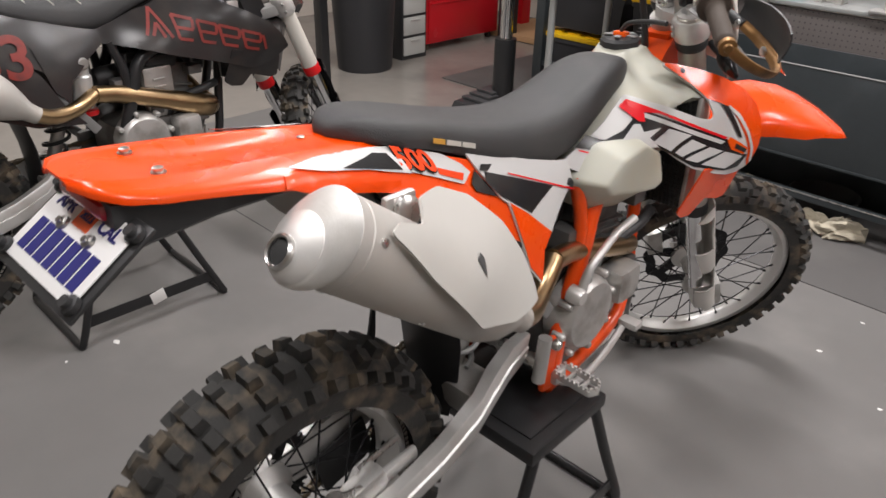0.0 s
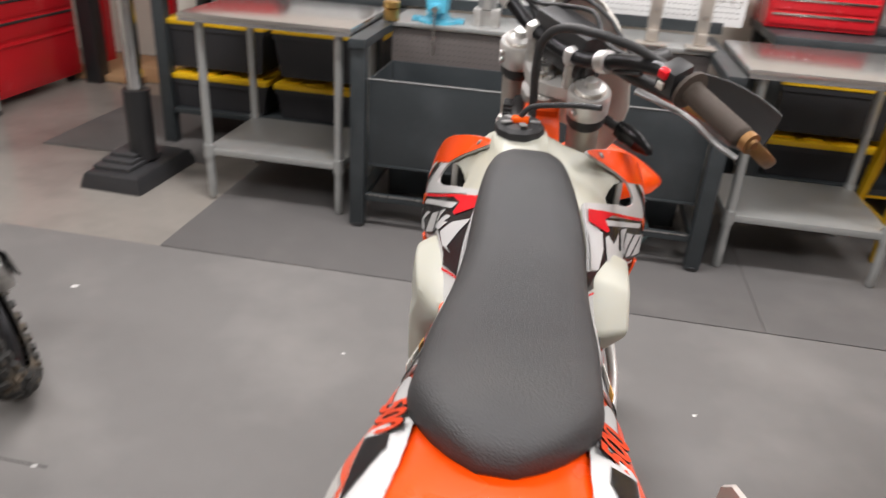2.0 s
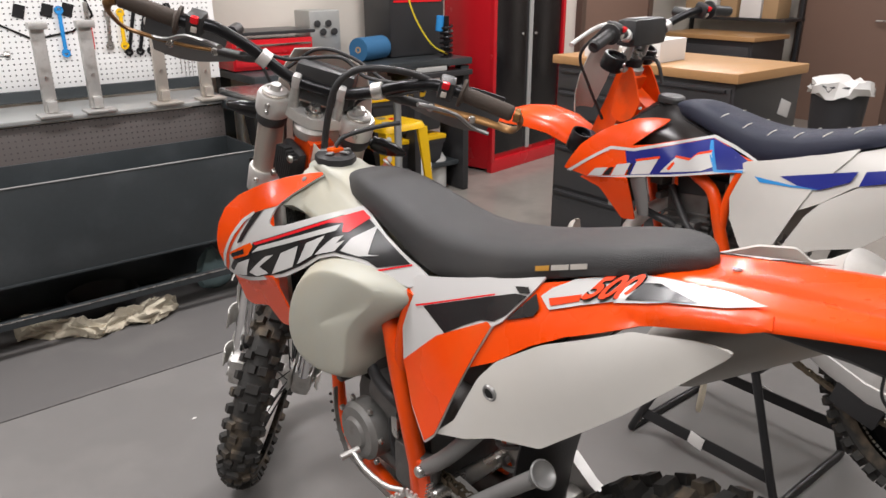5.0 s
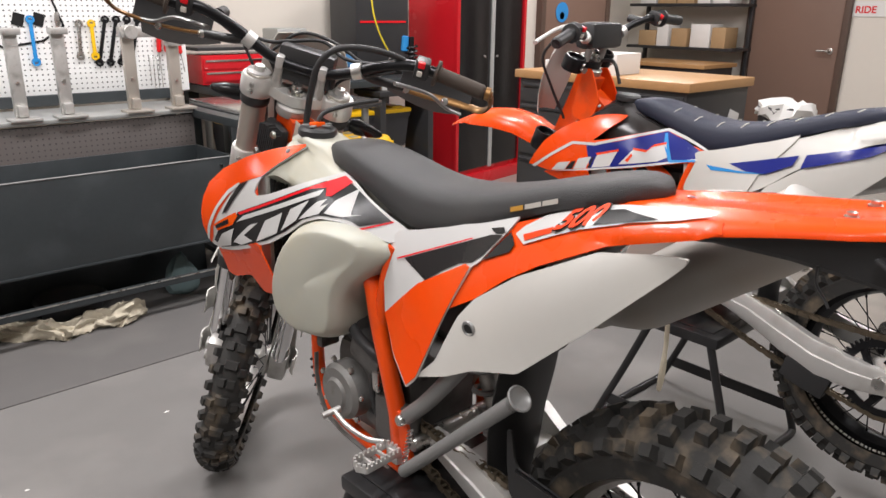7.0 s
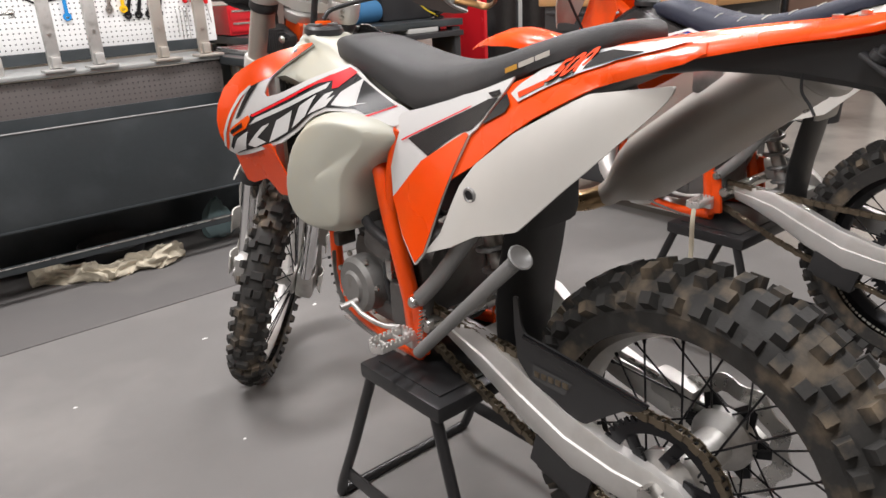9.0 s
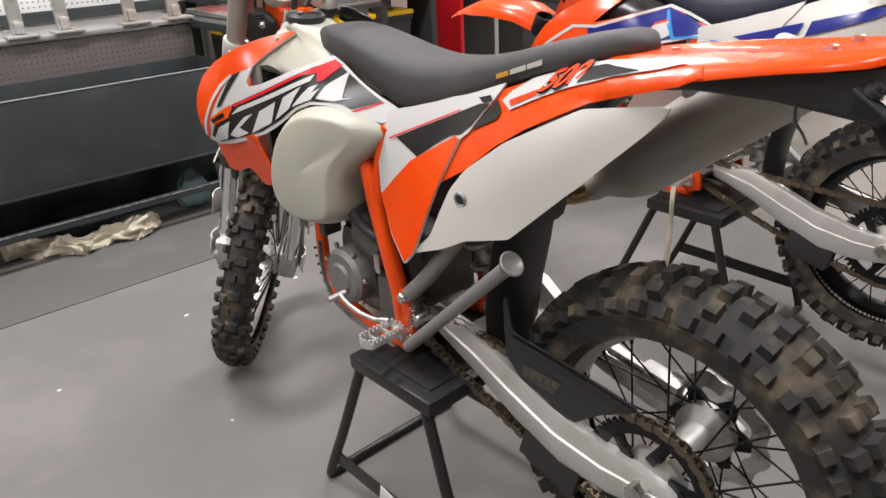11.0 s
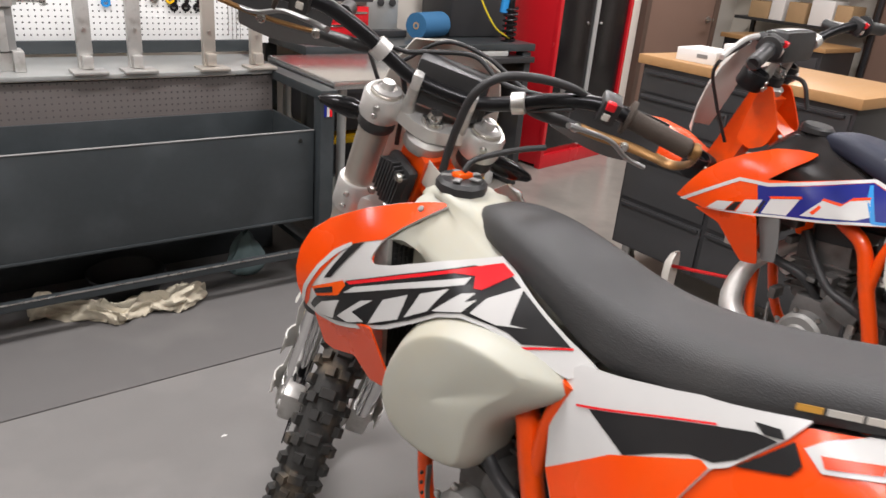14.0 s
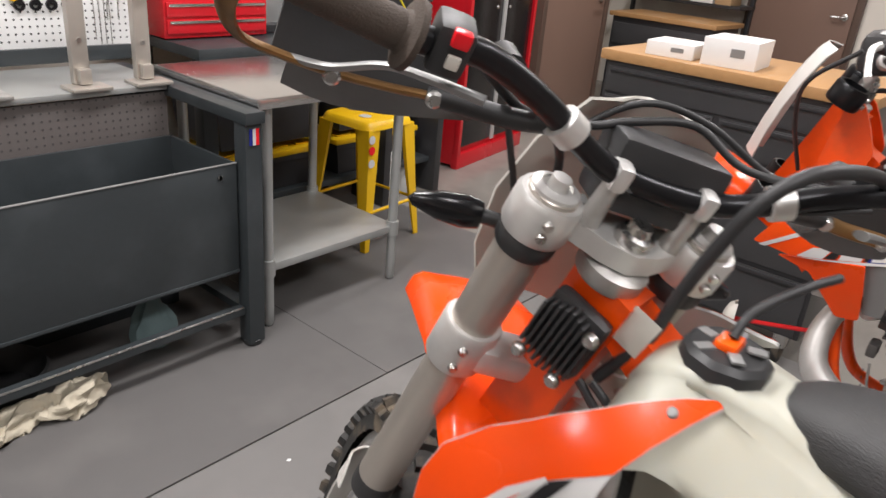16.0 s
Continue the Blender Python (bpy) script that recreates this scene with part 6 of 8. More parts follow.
def art_main(bike, sh, cowl, K):
    """Graphics of the orange and white bike, on both sides."""
    D = lambda name, mt, poly, lift, lab="", par=sh, fx=SHROUD: decal(bike, name, mt, poly, fx, lift, lab, (-1, 1), par)
    # orange nose of the shroud, black field, thin white line
    D("shroud_nose", "orange", [(1.067, 0.906), (1.065, 0.943), (1.049, 0.979), (1.008, 1.014), (0.949, 1.046), (0.9, 1.065), (0.862, 1.075), (0.834, 1.08), (0.83, 1.076), (0.847, 1.06), (0.869, 1.037), (0.888, 1.012), (0.919, 1.0), (0.944, 0.988), (0.965, 0.96), (1.0, 0.911), (1.018, 0.886), (1.03, 0.855), (1.045, 0.836), (1.062, 0.874)], 0.0012, "glossy orange shroud nose")
    D("pinstripe", "decal_white", [(0.94, 0.994), (0.972, 0.971), (1.007, 0.929), (1.041, 0.88), (1.053, 0.848), (1.047, 0.843), (1.029, 0.881), (0.996, 0.929), (0.963, 0.966), (0.936, 0.989)], 0.0026)
    D("graphic", "decal_black", [(0.937, 0.991), (0.916, 1.0), (0.965, 0.924), (0.981, 0.917)], 0.0026)
    D("graphic", "decal_red", [(0.929, 0.929), (0.735, 1.013), (0.684, 1.035), (0.657, 1.026), (0.687, 0.997), (0.7, 0.995), (0.709, 1.01), (0.743, 1.004), (0.921, 0.926)], 0.003, "red stripe graphic")
    D("brand_patch", "decal_orange", [(1.015, 0.887), (0.935, 0.929), (0.928, 0.922), (0.941, 0.9), (0.999, 0.876)], 0.003)
    D("brand_mark", "decal_black", [(1.006, 0.887), (0.955, 0.911), (0.952, 0.901), (1.002, 0.88)], 0.0042)
    # large slanted brand shapes, reading forwards on each side
    L1 = lambda name, mt, poly, lift, sd, lab="": decal(bike, name, mt, poly, SHROUD, lift, lab, (sd,), sh)
    L1("graphic", "decal_black", [(1.03, 0.846), (1.0, 0.876), (0.941, 0.9), (0.93, 0.93), (0.721, 1.022), (0.665, 1.026), (0.612, 1.007), (0.528, 0.973), (0.593, 0.954), (0.617, 0.961), (0.643, 0.962), (0.699, 0.96), (0.742, 0.944), (0.798, 0.907), (0.848, 0.879), (0.909, 0.859), (1.008, 0.833)], 0.0014, -1, "black background graphic")
    L1("graphic", "decal_black", [(0.516, 0.979), (0.552, 0.995), (0.582, 0.981), (0.679, 1.007), (0.706, 1.016), (0.954, 0.914), (0.985, 0.88), (1.025, 0.87), (1.0, 0.845), (0.93, 0.854), (0.838, 0.879), (0.78, 0.912), (0.715, 0.946), (0.674, 0.959), (0.619, 0.961), (0.594, 0.957)], 0.0014, 1, "black background graphic")
    for poly in ([(0.93, 0.908), (0.912, 0.925), (0.713, 1.007), (0.716, 0.995)], [(1.022, 0.838), (0.982, 0.872), (0.936, 0.893), (0.952, 0.851), (1.015, 0.833)], [(0.939, 0.862), (0.893, 0.907), (0.872, 0.915), (0.907, 0.882), (0.882, 0.873), (0.915, 0.859)], [(0.854, 0.922), (0.81, 0.946), (0.82, 0.9), (0.873, 0.873)],
                 [(0.808, 0.908), (0.786, 0.957), (0.736, 0.983), (0.762, 0.938)], [(0.753, 0.942), (0.713, 0.984), (0.693, 0.991), (0.702, 0.975), (0.685, 0.984), (0.698, 0.962)], [(0.685, 0.965), (0.673, 0.99), (0.632, 1.018), (0.621, 0.971), (0.596, 0.974), (0.64, 0.964)]):
        L1("brand_shape", "decal_white", poly, 0.0028, -1)
    for poly in ([(0.566, 0.991), (0.634, 1.021), (0.675, 1.003), (0.641, 0.989), (0.588, 0.98)], [(0.612, 0.966), (0.672, 0.995), (0.686, 0.993), (0.687, 0.979), (0.737, 0.979), (0.697, 0.967), (0.718, 0.946), (0.69, 0.951), (0.674, 0.966), (0.65, 0.961)], [(0.696, 1.005), (0.707, 1.01), (0.922, 0.921), (0.91, 0.917)], [(0.701, 0.958), (0.76, 0.973), (0.832, 0.947), (0.759, 0.929)],
                 [(0.776, 0.922), (0.833, 0.938), (0.872, 0.919), (0.802, 0.907)], [(0.811, 0.9), (0.881, 0.915), (0.917, 0.901), (0.847, 0.887)], [(0.858, 0.881), (0.922, 0.899), (1.0, 0.872), (0.93, 0.859)]):
        L1("brand_shape", "decal_white", poly, 0.0028, 1)
    D("pinstripe", "decal_red", [(0.594, 0.95), (0.524, 0.974), (0.523, 0.9715), (0.59, 0.9475)], 0.0014)
    # number panel: white top, black block, orange lower triangle
    N = lambda name, mt, poly, lift, sd: decal(bike, name, mt, poly, FLANK, lift, "", (sd,))
    N("panel_graphic", "orange", [(0.508, 0.8), (0.412, 0.887), (0.3, 0.951), (0.287, 0.949), (0.319, 0.866), (0.375, 0.726), (0.4, 0.7), (0.458, 0.739)], 0.0065, -1)
    N("panel_graphic", "decal_black", [(0.464, 0.92), (0.257, 1.008), (0.231, 1.013), (0.261, 0.976), (0.285, 0.957), (0.315, 0.948), (0.351, 0.927), (0.393, 0.898)], 0.0065, -1)
    N("panel_graphic", "orange", [(0.287, 0.95), (0.333, 0.917), (0.396, 0.864), (0.366, 0.842), (0.35, 0.79), (0.314, 0.832), (0.296, 0.903)], 0.0065, 1)
    N("panel_graphic", "decal_black", [(0.24, 1.012), (0.419, 0.939), (0.343, 0.915), (0.285, 0.955), (0.268, 0.966), (0.235, 1.0)], 0.0065, 1)
    for sd in (-1, 1):
        N("pinstripe", "decal_red", [(0.485, 0.915), (0.3, 0.993), (0.3, 0.9905), (0.483, 0.9125)], 0.0078, sd)
        N("panel_graphic", "decal_black", [(0.263, 1.016), (0.234, 1.024), (0.226, 1.018), (0.247, 1.011)], 0.0078, sd)
    # cowl: long white wedge, black wedge and the displacement figures
    C = lambda name, mt, poly, lift: decal(bike, name, mt, poly, COWL, lift, "", (-1, 1), cowl)
    C("cowl_graphic", "decal_white", [(-0.114, 1.115), (-0.024, 1.107), (0.028, 1.098), (0.083, 1.086), (0.159, 1.059), (0.193, 1.037), (0.207, 1.022), (0.181, 1.013), (0.127, 1.038), (0.072, 1.061), (0.0, 1.084), (-0.07, 1.101)], 0.0035)
    C("cowl_graphic", "decal_black", [(-0.039, 1.095), (0.026, 1.093), (0.05, 1.087), (0.06, 1.068)], 0.0045)
    C("cowl_graphic", "decal_black", [(0.262, 0.968), (0.206, 0.995), (0.2, 1.008), (0.218, 1.022)], 0.0035)
    C("cowl_bar", "decal_redorange", [(0.189, 1.025), (0.134, 1.048), (0.133, 1.04), (0.18, 1.018)], 0.0047)
    for sx in (-1, 1):
        for bold, lift, nm, mt in ((0.0035, 0.0062, "numeral_shadow", "decal_black"), (0.0018, 0.0076, "numeral_decal", "decal_redorange")):
            bm = text_mesh("500", 0.052, 0, 0.2, bold)
            bmesh.ops.scale(bm, vec=(0.95, 0.78, 1), verts=bm.verts)
            part(nm, on_surface(bm, 0.092, 1.0665, FIGURES, sx, radians(19), lift), mt, cowl[sx], "red-orange figures 500" if bold < 0.003 else "")
        # seat side tag: gold mark and pale bars for the small lettering
        SF = lambda y, z: -0.0905
        for nm, mt, y0, y1 in (("seat_tag", "decal_gold", 0.232, 0.206), ("seat_tag", "off_white", 0.202, 0.17), ("seat_tag", "off_white", 0.167, 0.138)) if sx < 0 else (("seat_tag", "off_white", 0.232, 0.202), ("seat_tag", "off_white", 0.199, 0.167), ("seat_tag", "decal_gold", 0.163, 0.138)):
            zz = lambda y: 1.053 + (0.232 - y) * 0.345
            part(nm, panel([(y0, zz(y0) - 0.001), (y1, zz(y1) - 0.001), (y1, zz(y1) + 0.007), (y0, zz(y0) + 0.007)], SF, sx, 0.0008, 0.0), mt, bike)
        # grommet in the rear panel
    part("grommet", lathe([(0.009, 0.001), (0.011, 0.003), (0.014, 0.002), (0.015, -0.002)], 20, axis_m((-0.1535, 0.258, 0.857), (-1, 0, -0.15))), "grey_metal", bike)
    part("grommet_bore", lathe([(0.0, 0.0012), (0.0095, 0.0012)], 18, axis_m((-0.1535, 0.258, 0.857), (-1, 0, -0.15))), "hole_dark", bike)
    part("panel_screw", lathe([(0.0, 0.006), (0.011, 0.006), (0.014, 0.002), (0.014, -0.004)], 18, axis_m((0.108, 0.475, 0.924), (1, 0, 0))), "black", bike)


def art_muffler(can, mm):
    for k, w in enumerate((0.02, 0.018, 0.024)):
        bm = bm_new()
        q = mm @ Matrix.Rotation(-0.75, 4, "Z") @ Matrix.Translation((0.0588, 0, 0.075 + k * 0.016))
        add_box(bm, (0, 0, 0), (0.0012, 0.016, 0.012), 0.0004)
        bm.transform(q)
        part("brand_shape", bm, "grey_metal", can)


def tail_plate(bike):
    """Plate holder, tail lamp and number plate hung under the tail."""
    m = pose(0.012, -0.35, 1.075, 34, 0, 0)
    holder = part("plate_holder", box((0, 0, -0.006), (0.2, 0.125, 0.006), 0.004), "black", bike)
    holder.matrix_basis = m
    pl = part("licence_plate", box((0, 0, 0), (0.178, 0.102, 0.002), 0.004), "plate_white", holder, "white plate with blue characters and an orange sticker")
    x = -0.072
    for w in (0.017, 0.017, 0.02, 0.015, 0.017, 0.017, 0.017):
        part("plate_bar", box((x + w / 2, -0.016, 0.0016), (w, 0.042, 0.0012)), "ink_blue", pl)
        x += w + 0.0045
    for txt, px in (("APR", -0.052), ("CAL", 0.05)):
        bm = text_mesh(txt, 0.023, 0.0004, 0, 0.0006)
        bm.transform(Matrix.Translation((px, 0.033, 0.0018)))
        part("lettering", bm, "ink_blue", pl)
    part("year_sticker", box((0.0, 0.03, 0.0014), (0.036, 0.026, 0.0012)), "sticker", pl)
    bm = text_mesh("2023", 0.014, 0.0003, 0, 0.0004)
    bm.transform(Matrix.Translation((0.0, 0.032, 0.0024)))
    part("lettering", bm, "ink_blue", pl)
    for px in (-0.088, 0.088):
        for py in (-0.046, 0.046):
            part("plate_bolt", lathe([(0.011, -0.004), (0.011, 0.003), (0.007, 0.004), (0.007, 0.01), (0.0, 0.01)], 12, Matrix.Translation((px, py, 0.002))), "black", pl)
    for px in (-0.03, 0.035):
        part("plate_bolt", lathe([(0.009, 0), (0.008, 0.004), (0.004, 0.005), (0.004, 0.009), (0.0, 0.009)], 12, Matrix.Translation((px, 0.012, 0.001))), "steel", pl)
    lamp = part("tail_lamp", box((0.0, -0.29, 1.112), (0.11, 0.075, 0.022), 0.01), "tail_red", bike, "small dark red tail lamp")
    part("lamp_bracket", tube([(0.0, -0.24, 1.1), (0.0, -0.3, 1.06), (-0.01, -0.33, 1.03)], 0.016, 8), "black", bike)


WHITE_BIKE = dict(stem=(-0.009, 0.981, 1.166), drop=0.035, lower_clamp=-0.212, bar_shift=(0.025, 0.022), bar_skew=(0.06, 0.03), end_rise=0.03, tank_shift=-0.035, mask_rows=((0.112, 0.05, 0.092), (0.1, 0.082, 0.095), (0.03, 0.108, 0.108), (-0.05, 0.12, 0.112), (-0.13, 0.112, 0.105), (-0.2, 0.08, 0.1)), rim="alu", rim_label="silver spoked wheel rim", spoke="bar_black", frame="orange_paint", tank="tank", tank_label="translucent off-white oversized fuel tank", big_tank=True, cap_orange=True, seat="seat", seat_label="long black ribbed-grip vinyl seat",
    plastic="orange", fender_label="glossy orange plastic fender", cowl="orange", number_panel="decal_white", rear_panel="white", rear_label="white plastic rear side panel", shroud="decal_white", shroud_label="white and orange radiator shroud with bold graphics",
    muffler_mat="muffler", heat_shield=True, steer=-44, fork="fork", fork_label="bare anodised upper fork tube", guard="white", guard_label="white plastic fork guard", grip="brown_grip", grip_label="worn brownish rubber grip", handguards=True, dash=True, mask="off_white", mask_label="aged white front mask", signals=True, kickstand=True, graphics=art_main, muffler_art=art_muffler, plate=tail_plate)
BIKE = motorcycle("dirt_bike", "orange and white enduro motorcycle with black seat on a lift stand", pose(0, 0, 0, 0, 0, 1.4), WHITE_BIKE)


def lift_stand(m, label, tag="paper"):
    t = thing("bike_stand", label, "bike stand", m, group="lift stands")
    bm = box((0, 0.435, 0.425), (0.42, 0.26, 0.035), 0.008)
    part("top_plate", bm, "stand", t)
    part("rubber_pad", box((0, 0.435, 0.444), (0.36, 0.2, 0.005), 0.002), "stand", t)
    for y0, y1 in ((0.54, 0.715), (0.335, 0.2)):
        part("leg_loop", tube([(-0.195, y0, 0.42), (-0.202, y0 + (y1 - y0) * 0.5, 0.21), (-0.208, y0 + (y1 - y0) * 0.93, 0.04), (-0.185, y1, 0.017), (-0.1, y1, 0.0175), (0.1, y1, 0.0175), (0.185, y1, 0.017), (0.208, y0 + (y1 - y0) * 0.93, 0.04), (0.202, y0 + (y1 - y0) * 0.5, 0.21), (0.195, y0, 0.42)], 0.0125, 12), "stand", t)
    for sx in (-1, 1):
        part("brace", box((sx * 0.207, 0.45, 0.1), (0.006, 0.44, 0.04), 0.002), "stand", t)
        part("tag", box((sx * 0.2115, 0.47, 0.1), (0.002, 0.05, 0.045), 0.0008, Matrix.Rotation(0.2, 4, "X")), tag, t, "white paper tag")
    return t


lift_stand(pose(0, 0, 0, 0, 0, 1.4), "black powder-coated steel lift stand under the orange and white bike")


def art_blue(bike, sh, cowl, K):
    D = lambda name, mt, poly, lift, lab="": decal(bike, name, mt, poly, SHROUD, lift, lab, (-1, 1), sh)
    D("shroud_band", "decal_blue", [(0.832, 0.868), (0.856, 0.942), (0.758, 0.964), (0.612, 1.01), (0.549, 0.989), (0.49, 0.961), (0.446, 0.952), (0.55, 0.924), (0.7, 0.893)], 0.0014, "dark blue field behind white shapes")
    D("pinstripe", "decal_white", [(1.036, 0.85), (0.899, 0.943), (0.83, 0.944), (0.612, 1.011), (0.55, 0.992), (0.446, 0.954), (0.447, 0.96), (0.548, 1.0), (0.612, 1.019), (0.832, 0.953), (0.903, 0.952), (1.05, 0.852)], 0.002)
    D("lower_edge", "decal_white", [(0.975, 0.846), (0.84, 0.868), (0.696, 0.897), (0.57, 0.926), (0.455, 0.951), (0.452, 0.945), (0.57, 0.919), (0.696, 0.891), (0.84, 0.862)], 0.002)
    D("graphic", "decal_sky", [(0.61, 1.005), (0.596, 0.98), (0.569, 0.93), (0.5, 0.938), (0.5, 0.932), (0.575, 0.922), (0.606, 0.972), (0.617, 1.003)], 0.0026)
    for poly in ([(0.965, 0.85), (0.938, 0.878), (0.898, 0.886), (0.915, 0.857)], [(0.886, 0.862), (0.873, 0.898), (0.833, 0.908), (0.845, 0.868)], [(0.826, 0.873), (0.814, 0.92), (0.742, 0.94), (0.763, 0.886)], [(0.73, 0.897), (0.69, 0.95), (0.648, 0.947), (0.637, 0.965), (0.6, 0.975), (0.583, 0.936), (0.61, 0.921)]):
        D("brand_shape", "decal_white", poly, 0.0026)
    for poly in ([(0.912, 0.859), (0.894, 0.886), (0.88, 0.89), (0.89, 0.862)], [(0.84, 0.87), (0.83, 0.906), (0.824, 0.908), (0.832, 0.872)]):
        D("brand_edge", "decal_black", poly, 0.0026)
    for poly in ([(0.82, 0.921), (0.742, 0.943), (0.738, 0.937), (0.815, 0.915)], [(0.692, 0.953), (0.648, 0.951), (0.634, 0.969), (0.6, 0.979), (0.6, 0.973), (0.637, 0.961), (0.65, 0.944), (0.694, 0.947)], [(0.71, 0.912), (0.694, 0.936), (0.688, 0.93), (0.7, 0.908)]):
        D("brand_edge", "decal_redorange", poly, 0.0032)
    for sx in (-1, 1):
        part("radiator_louvre", panel([(0.835, 0.862), (0.775, 0.874), (0.77, 0.8), (0.775, 0.74), (0.815, 0.735), (0.822, 0.79)], lambda y, z: -0.172 + (0.86 - z) * 0.25, sx, 0.004, rnd=0.008), "grey_metal", bike, "grey plastic radiator louvre")
    C = lambda name, mt, poly, lift: decal(bike, name, mt, poly, FLANK, lift, "", (-1, 1))
    C("panel_graphic", "decal_blue", [(0.39, 0.944), (0.29, 0.97), (0.191, 0.997), (0.202, 0.97), (0.273, 0.934), (0.334, 0.931)], 0.0068)
    C("panel_graphic", "decal_blue", [(0.172, 1.001), (0.05, 1.034), (-0.05, 1.062), (0.02, 1.02), (0.121, 0.985), (0.178, 0.966)], 0.0068)
    C("panel_graphic", "decal_sky", [(0.46, 0.93), (0.354, 0.929), (0.273, 0.934), (0.35, 0.924), (0.44, 0.918)], 0.0068)


BLUE_BIKE = dict(WHITE_BIKE, stem=HEAD, drop=0.0, lower_clamp=-0.3025, bar_shift=(0.0, 0.02), bar_skew=(0.0, 0.03), end_rise=0.0, tank_shift=0.0, clamp="bar_black", fender_lift=0.018, fender_out=0.03, mask_rows=((0.05, 0.04, 0.1), (0.03, 0.07, 0.108), (-0.03, 0.092, 0.115), (-0.1, 0.1, 0.115), (-0.17, 0.09, 0.11), (-0.25, 0.055, 0.1)), tank="carbon", tank_label="dark grey plastic fuel tank", big_tank=False, cap_orange=False, seat="seat_blue", seat_label="navy ribbed gripper seat", seat_ribs=True, rear_plastic="white", cowl="white", number_panel="white", rear_panel="white", shroud="orange",
    shroud_label="orange shroud with white and blue graphics", heat_shield=False, steer=8, guard="black", guard_label="black plastic fork guard", grip="black", grip_label="black rubber grip", handguards=False, dash=False, mask="white", mask_label="white front number plate", signals=False, kickstand=False,
    graphics=art_blue, muffler_art=None, plate=None, rim="bar_black", rim_label="black spoked wheel rim", pipe="alu", muffler=False, no_front=True, airbox="white",
    shroud_shape=[(1.062, 0.857), (1.035, 0.9), (1.005, 0.943), (0.96, 0.982), (0.917, 1.01), (0.854, 1.038), (0.8, 1.046), (0.755, 1.046), (0.765, 1.03), (0.803, 0.996), (0.84, 0.96), (0.78, 0.972), (0.717, 0.99), (0.611, 1.02), (0.534, 0.98), (0.439, 0.956), (0.448, 0.944), (0.57, 0.918), (0.696, 0.89), (0.84, 0.862), (0.98, 0.844)], wing_shape=[(1.007, 0.836), (0.83, 0.864), (0.82, 0.79), (0.815, 0.722), (0.862, 0.716), (0.895, 0.76), (0.934, 0.812)])
B2 = motorcycle("dirt_bike", "orange and white motocross bike with navy seat on a stand", pose(1.196, 0.07, 0, 0, 0, 0), BLUE_BIKE)
pad = part("bar_pad", box((0.0, 0.965, 1.285), (0.21, 0.075, 0.085), 0.022, Matrix.Rotation(radians(8), 4, "Z")), "black", B2, "black handlebar pad")
part("pad_label", box((-0.03, 0.955, 1.3285), (0.11, 0.03, 0.0015), 0.0004, Matrix.Rotation(radians(8), 4, "Z")), "decal_white", pad)
for sx in (-1, 1):
    part("head_plate", panel([(0.955, 1.178), (0.985, 1.175), (1.005, 1.09), (1.015, 1.02), (0.97, 1.0), (0.925, 1.02), (0.905, 1.07), (0.93, 1.13)], lambda y, z: -0.046 - (1.2 - z) * 0.1, sx, 0.006, rnd=0.012), "orange_paint", B2, "orange frame head plate")
part("expansion_pipe", tube([(0.0, 0.78, 0.78), (-0.06, 0.88, 0.68), (-0.12, 0.87, 0.55), (-0.1, 0.72, 0.48), (0.1, 0.62, 0.6), (0.15, 0.4, 0.75)], [0.02, 0.026, 0.034, 0.036, 0.03, 0.018], 16), "alu", B2, "bare metal expansion pipe")
part("silencer", lathe([(0.03, 0), (0.045, 0.02), (0.045, 0.33), (0.03, 0.36)], 24, axis_m((0.15, 0.2, 0.88), (0, -0.89, 0.3))), "alu", B2)
part("breather_hose", tube([(0, 0.868, 1.13), (0.0, 0.9, 1.2), (0.0, 0.97, 1.19), (0.0, 0.985, 1.1)], 0.006, 10), "black", B2)
part("front_cable", tube([(-0.2, 0.96, 1.3), (-0.19, 1.05, 1.22), (-0.12, 1.07, 1.12), (-0.06, 1.05, 1.0)], 0.005, 8), "black", B2)
secs = [[(-0.11 + w_ * math.sin(a_), 1.085 + w_ * 0.7 * math.cos(a_), z) for a_ in [-1.9 + 2.9 * k / 10 for k in range(11)]] for z, w_ in ((0.5, 0.034), (0.53, 0.042), (0.57, 0.046), (0.61, 0.044), (0.635, 0.032), (0.645, 0.016))]
part("plastic_guard", solid(loft(secs, closed=False), 0.003), "off_white", B2, "loose white curved plastic guard")
part("guard_stay", tube([(-0.06, 0.9, 0.62), (-0.08, 1.02, 0.6), (-0.09, 1.13, 0.58)], 0.006, 8), "red_plastic", B2)
part("tie_strap", tube([(-0.23, 0.46, 0.52), (-0.25, 0.45, 0.47), (-0.245, 0.45, 0.38), (-0.255, 0.45, 0.3), (-0.25, 0.455, 0.23), (-0.24, 0.45, 0.3), (-0.235, 0.46, 0.42)], 0.007, 8, 5, flat=0.35), "rag", B2, "khaki tie-down strap hanging off the footrest")
lift_stand(pose(1.196, 0.07, 0, 0, 0, 0), "black powder-coated steel lift stand under the navy-seated bike")


